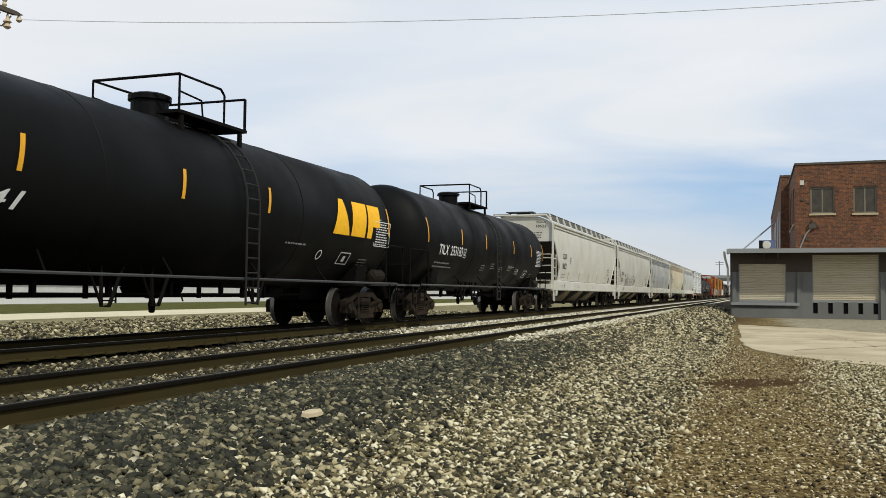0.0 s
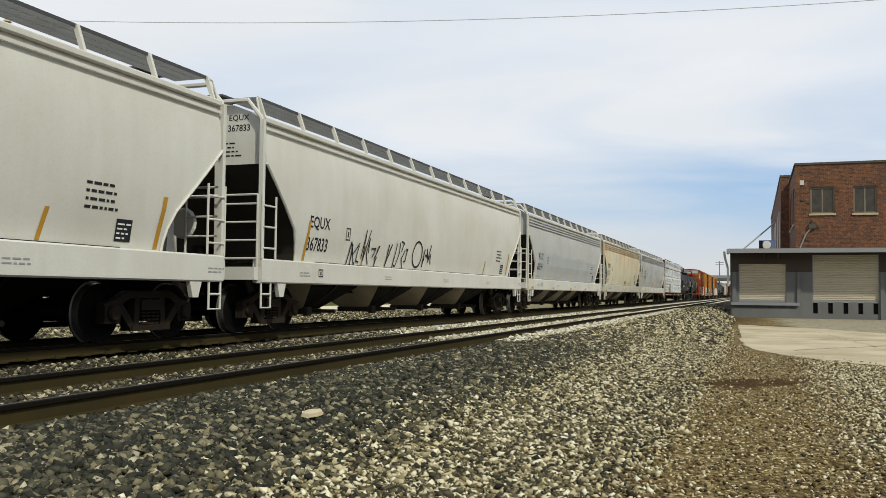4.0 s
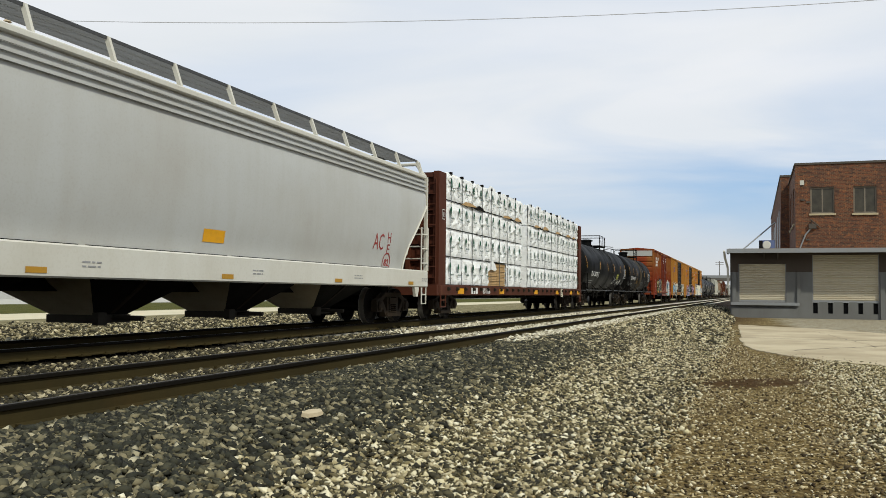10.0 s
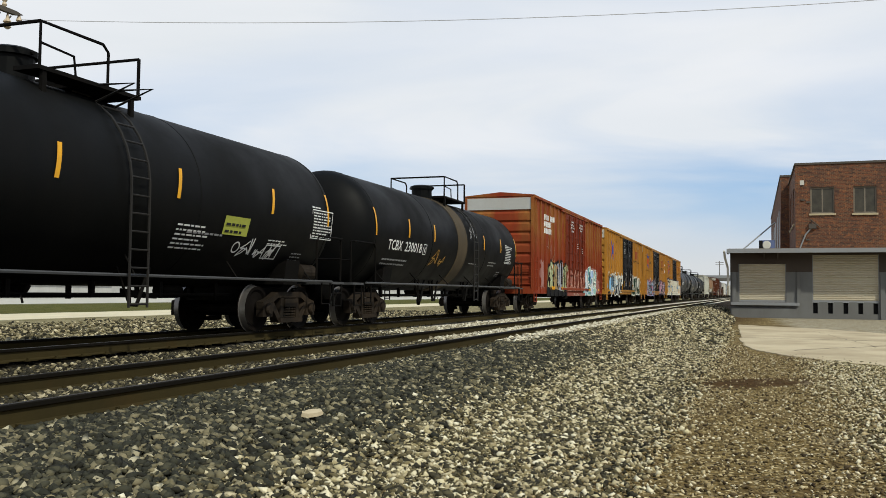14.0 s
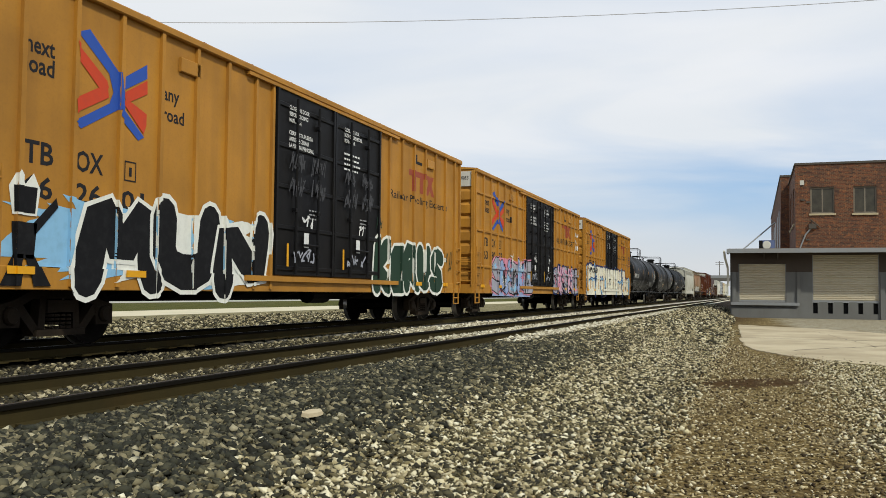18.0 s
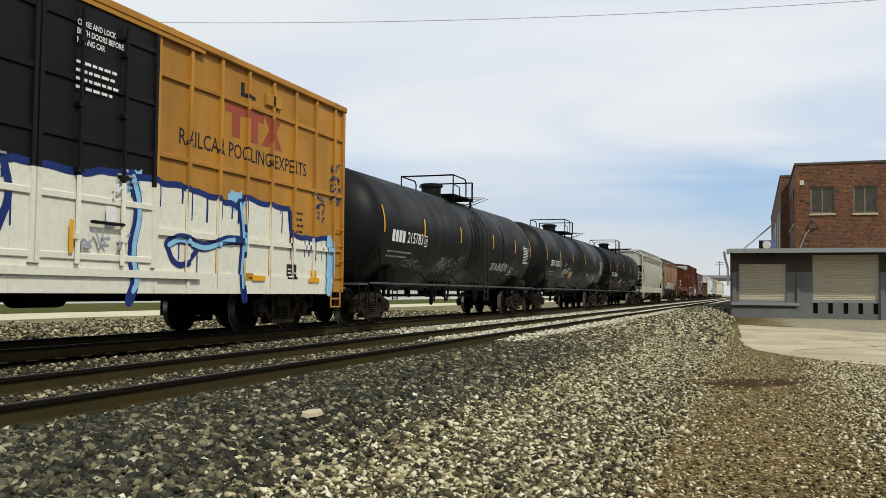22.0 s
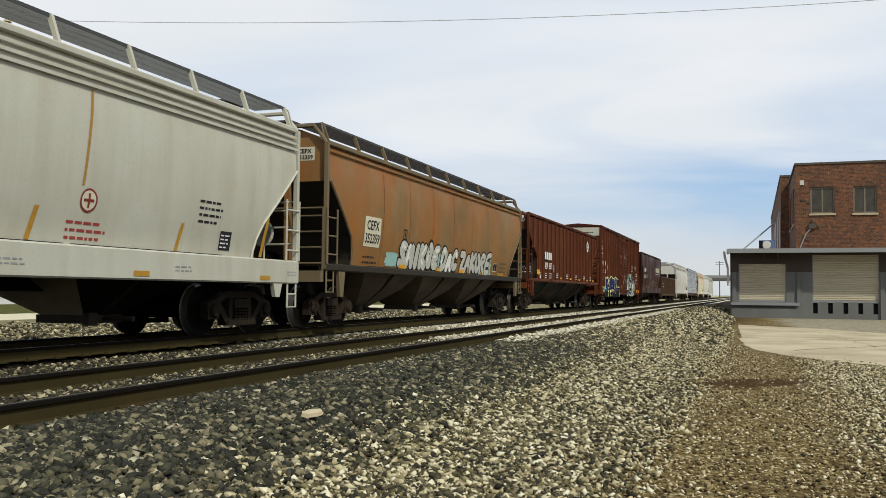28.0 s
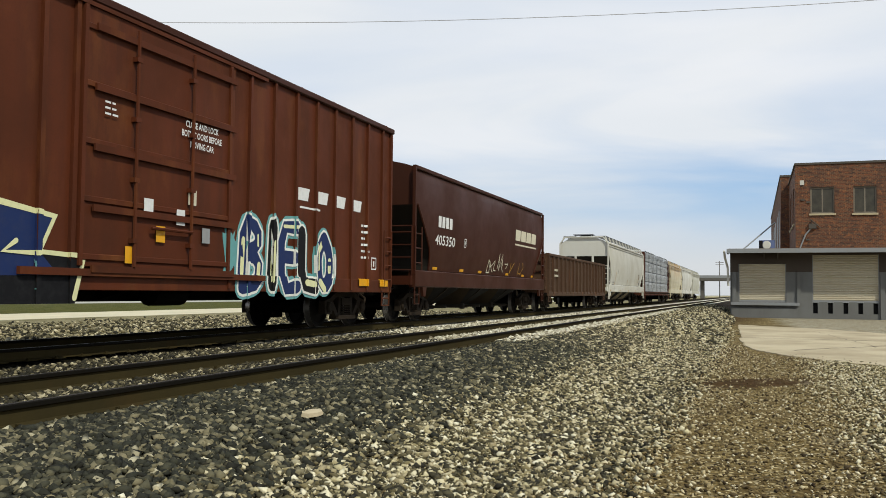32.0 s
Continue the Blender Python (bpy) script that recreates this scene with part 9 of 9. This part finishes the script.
worn_paint = faded_tags()
for a, b in ((-2.12, 0.22), (0.30, 2.66)):
    top = [(b - (b - a) * k / 14, 1.75 + rnd.uniform(0.0, 0.32)) for k in range(15)]
    shape(car, [(a, 0.96), (b, 0.96)] + top, ds, worn_paint, "old faded graffiti worn back to red paint", "faded_paint", 0.003)
for u in (-1.25, 1.05):
    shape(car, [(u, 1.4), (u + 0.4, 1.42), (u + 0.36, 1.95), (u + 0.06, 2.0)], ds, tones[1], name="faded_paint", lift=0.006)
    tag_line(car, ds, u + 0.7, 1.5, 0.5, 0.3, spray_white, 31, 0.016, 9, 0.008)
shape(car, [(-2.1, 0.70), (2.7, 0.70), (2.7, 0.86), (-2.1, 0.86)], flat_side(-1.62), tones[0], name="faded_paint")
tag_line(car, flat_side(-1.625), -0.6, 0.72, 1.5, 0.12, plate_white, 33, 0.014, 24)
for txts, u in ((("Important", "Close This Door", "Before Closing", "Main Door"), -1.45), (("Close And Lock", "Both Doors Before", "Moving Car"), 0.85)):
    for k, txt in enumerate(txts):
        wd = 0.062 * len(txt)
        lettering(car, txt, u + 0.55 - wd / 2, 4.34 - 0.15 * k, wd, 0.12, ds, letter_white, 0.015, lift=0.05)
blob(car, 2.9, 1.2, 4.4, 1.15, side, flat("dull_pink", (0.30, 0.15, 0.13)), 26, rough=0.25, lift=0.002, n=40)
blob(car, 2.35, 0.68, 4.3, 0.55, side, spray_teal, 28, rough=0.2, lift=0.005)
graff(car, side, "MEES", 2.95, 0.74, 3.75, 1.5, [flat("spray_ice", (0.34, 0.45, 0.62)), spray_teal, flat("spray_ice", (0.34, 0.45, 0.62)), flat("spray_mint", (0.25, 0.42, 0.38))], spray_white, None, spray_white, 25, "white and light blue graffiti letters", 0.007, 0.2, 0.055, 1.35, 1)
tag_line(car, side, 3.1, 0.95, 3.4, 1.0, flat("spray_petrol", (0.02, 0.09, 0.14)), 26, 0.06, 16, 0.034)
tag_line(car, side, 3.2, 0.9, 3.4, 0.7, spray_white, 27, 0.06, 14, 0.036)
blob(car, 6.5, 0.8, 1.5, 0.9, side, flat("dull_pink", (0.30, 0.15, 0.13)), 27, rough=0.35, lift=0.003, n=40)
for k, u in enumerate((0.4, 1.75)):
    bars(car, u, 3.15 - 0.2 * k, 0.4, 0.3, flat_side(-1.62), letter_white, 3, 40 + k)
for u in (-6.2, -3.0, 4.2, 7.2):
    shape(car, [(u, 1.0), (u + 0.45, 1.0), (u + 0.45, 1.1), (u, 1.1)], side, reflector, name="reflector", lift=0.03)
# brown boxcar
car, half, side, L = B5
letter_blocks(car, side, -8.85, 2.58, 0.46, 0.28, 2, letter_white, 3)
letter_blocks(car, side, -7.93, 2.58, 0.44, 0.28, 2, letter_white, 4)
lettering(car, "761", -8.86, 2.11, 0.52, 0.28, side, letter_white, 0.012)
lettering(car, "666", -7.95, 2.11, 0.55, 0.28, side, letter_white, 0.012)
box_outline(car, side, -6.9, 2.35, 0.26, 0.3, letter_white, 0.02)
for k in range(2):
    bars(car, -8.7 + k * 0.95, 1.7, 0.5, 0.26, side, letter_white, 2, 70 + k)
blob(car, -8.9, 0.78, 7.2, 0.62, side, spray_teal, 30, rough=0.5, lift=0.002)
shape(car, [(-8.3, 0.62), (-7.9, 1.15), (-7.6, 1.35), (-2.4, 1.3), (-1.85, 1.2), (-1.95, 0.62)], side, spray_black, name="graffiti_fill", lift=0.004)
shape(car, [(-7.75, 1.02), (-7.5, 1.78), (-6.53, 1.88), (-6.36, 1.65), (-5.25, 1.97), (-3.96, 1.71), (-3.6, 1.93), (-2.3, 1.78), (-2.55, 1.3), (-2.2, 1.0), (-4.9, 0.94)], side, navy_bright, "dark blue graffiti letters with pale yellow edge", "graffiti_fill", 0.006)
for k, (line, r) in enumerate((
        ([(-8.9, 1.30), (-8.3, 1.25), (-7.45, 1.15), (-7.7, 1.38), (-7.47, 1.79), (-6.53, 1.89), (-6.36, 1.65), (-5.25, 1.98), (-3.96, 1.71), (-3.6, 1.94), (-2.3, 1.78), (-2.55, 1.30), (-1.80, 1.27), (-1.97, 0.70)], 0.045),
        ([(-6.36, 1.65), (-6.8, 1.42)], 0.03), ([(-6.4, 1.55), (-6.15, 1.3), (-6.5, 1.18)], 0.04),
        ([(-6.72, 1.05), (-6.45, 0.95), (-6.56, 0.70)], 0.05), ([(-5.95, 1.0), (-5.5, 1.02)], 0.055), ([(-5.72, 1.0), (-5.68, 0.72)], 0.06),
        ([(-5.25, 1.95), (-5.15, 1.3), (-5.12, 0.72)], 0.035), ([(-5.1, 1.4), (-4.85, 1.34)], 0.05), ([(-4.65, 1.12), (-4.4, 1.02), (-4.28, 0.72)], 0.05),
        ([(-3.96, 1.70), (-4.05, 1.42), (-3.7, 1.15)], 0.03), ([(-3.6, 1.88), (-3.5, 1.35)], 0.025), ([(-2.6, 1.28), (-3.15, 1.28), (-2.95, 1.42)], 0.035))):
    painted("graffiti_outline", brush(G(), line, r, side, 0.009 + 0.0007 * k, 0), pale_yellow, car)
graff(car, side, "BIELO", 2.15, 0.74, 3.7, 1.45, [navy_bright, spray_black], spray_white, spray_teal, pale_yellow, 33, "blue and white graffiti letters", 0.005, 0.17, 0.05, 1.25, 1)
blob(car, 1.5, 1.0, 0.7, 1.0, side, spray_teal, 34, rough=0.5, lift=0.002)
letter_blocks(car, side, 4.23, 2.68, 3.1, 0.26, 4, letter_white, 6, 0.42, 0.3)
shape(car, [(4.4, 2.52), (5.3, 2.52), (5.3, 2.56), (4.4, 2.56)], side, letter_white, name="painted_mark")
ds = flat_side(-1.590)
for k, txt in enumerate(("CLOSE AND LOCK", "BOTH DOORS BEFORE", "MOVING CAR")):
    lettering(car, txt, 0.85 - 0.033 * len(txt), 3.46 - 0.16 * k, 0.066 * len(txt), 0.11, ds, letter_white, 0.02)
bars(car, -1.5, 3.3, 0.3, 0.25, ds, letter_white, 3, 72)
for k, (u, v, m) in enumerate(((-0.6, 1.95, letter_white), (0.2, 1.85, letter_white), (-0.3, 1.55, reflector), (0.9, 1.6, letter_grey), (-1.0, 1.2, reflector), (0.5, 2.2, plate_white))):
    shape(car, [(u, v), (u + 0.22, v), (u + 0.22, v + 0.25), (u, v + 0.25)], ds, m, name="placard")
bars(car, 7.4, 1.6, 0.5, 0.9, side, letter_white, 6, 73)
box_outline(car, side, 8.0, 1.35, 0.3, 0.3, letter_white, 0.03)
for u in (-8.9, -5.5, 7.2, 8.4):
    shape(car, [(u, 0.95), (u + 0.5, 0.95), (u + 0.5, 1.12), (u, 1.12)], side, reflector, name="reflector", lift=0.03)
for k in range(5):
    tag_line(car, side, -9.15, 3.9 - 0.22 * k, 0.4, 0.18, letter_white, 75 + k, 0.018, 9)
for z in (1.05, 1.9, 2.75, 3.6, 4.45):
    part("door_beam", G().box(-1.7, 1.85, -1.62, -1.585, z, z + 0.1), brown_paint, car)
bars(car, 0.0, 4.52, 1.1, 0.16, end_side(-L - 0.05), letter_black, 1, 74)
# gondola
car, half, side, L = GN
bars(car, -6.8, 1.6, 1.0, 0.5, side, plate_white, 2, 80)


# ---- how the train runs ----
def travelled(t):
    return 11.4656 * t + 0.0126 * t * t / 2 + 0.0022 * t ** 3 / 6


def motions():
    for car, mid in CARS:
        walk(car, [(k * 2.0, pose(mid - travelled(k * 2.0), TRACK_FAR, RAIL_Z)) for k in range(17)])
    first = {}
    for s, w in WHEELSETS:
        if s not in first:
            walk(w, [(k / 30, pose(s * BASE, 0, RW, 0, -math.degrees(travelled(k / 30) / RW) % 360, 0)) for k in range(961)])
            first[s] = w
        else:
            own, of = w.animation_data_create(), first[s].animation_data
            w.rotation_mode = "QUATERNION"
            own.action, own.action_slot = of.action, of.action_slot


motions()
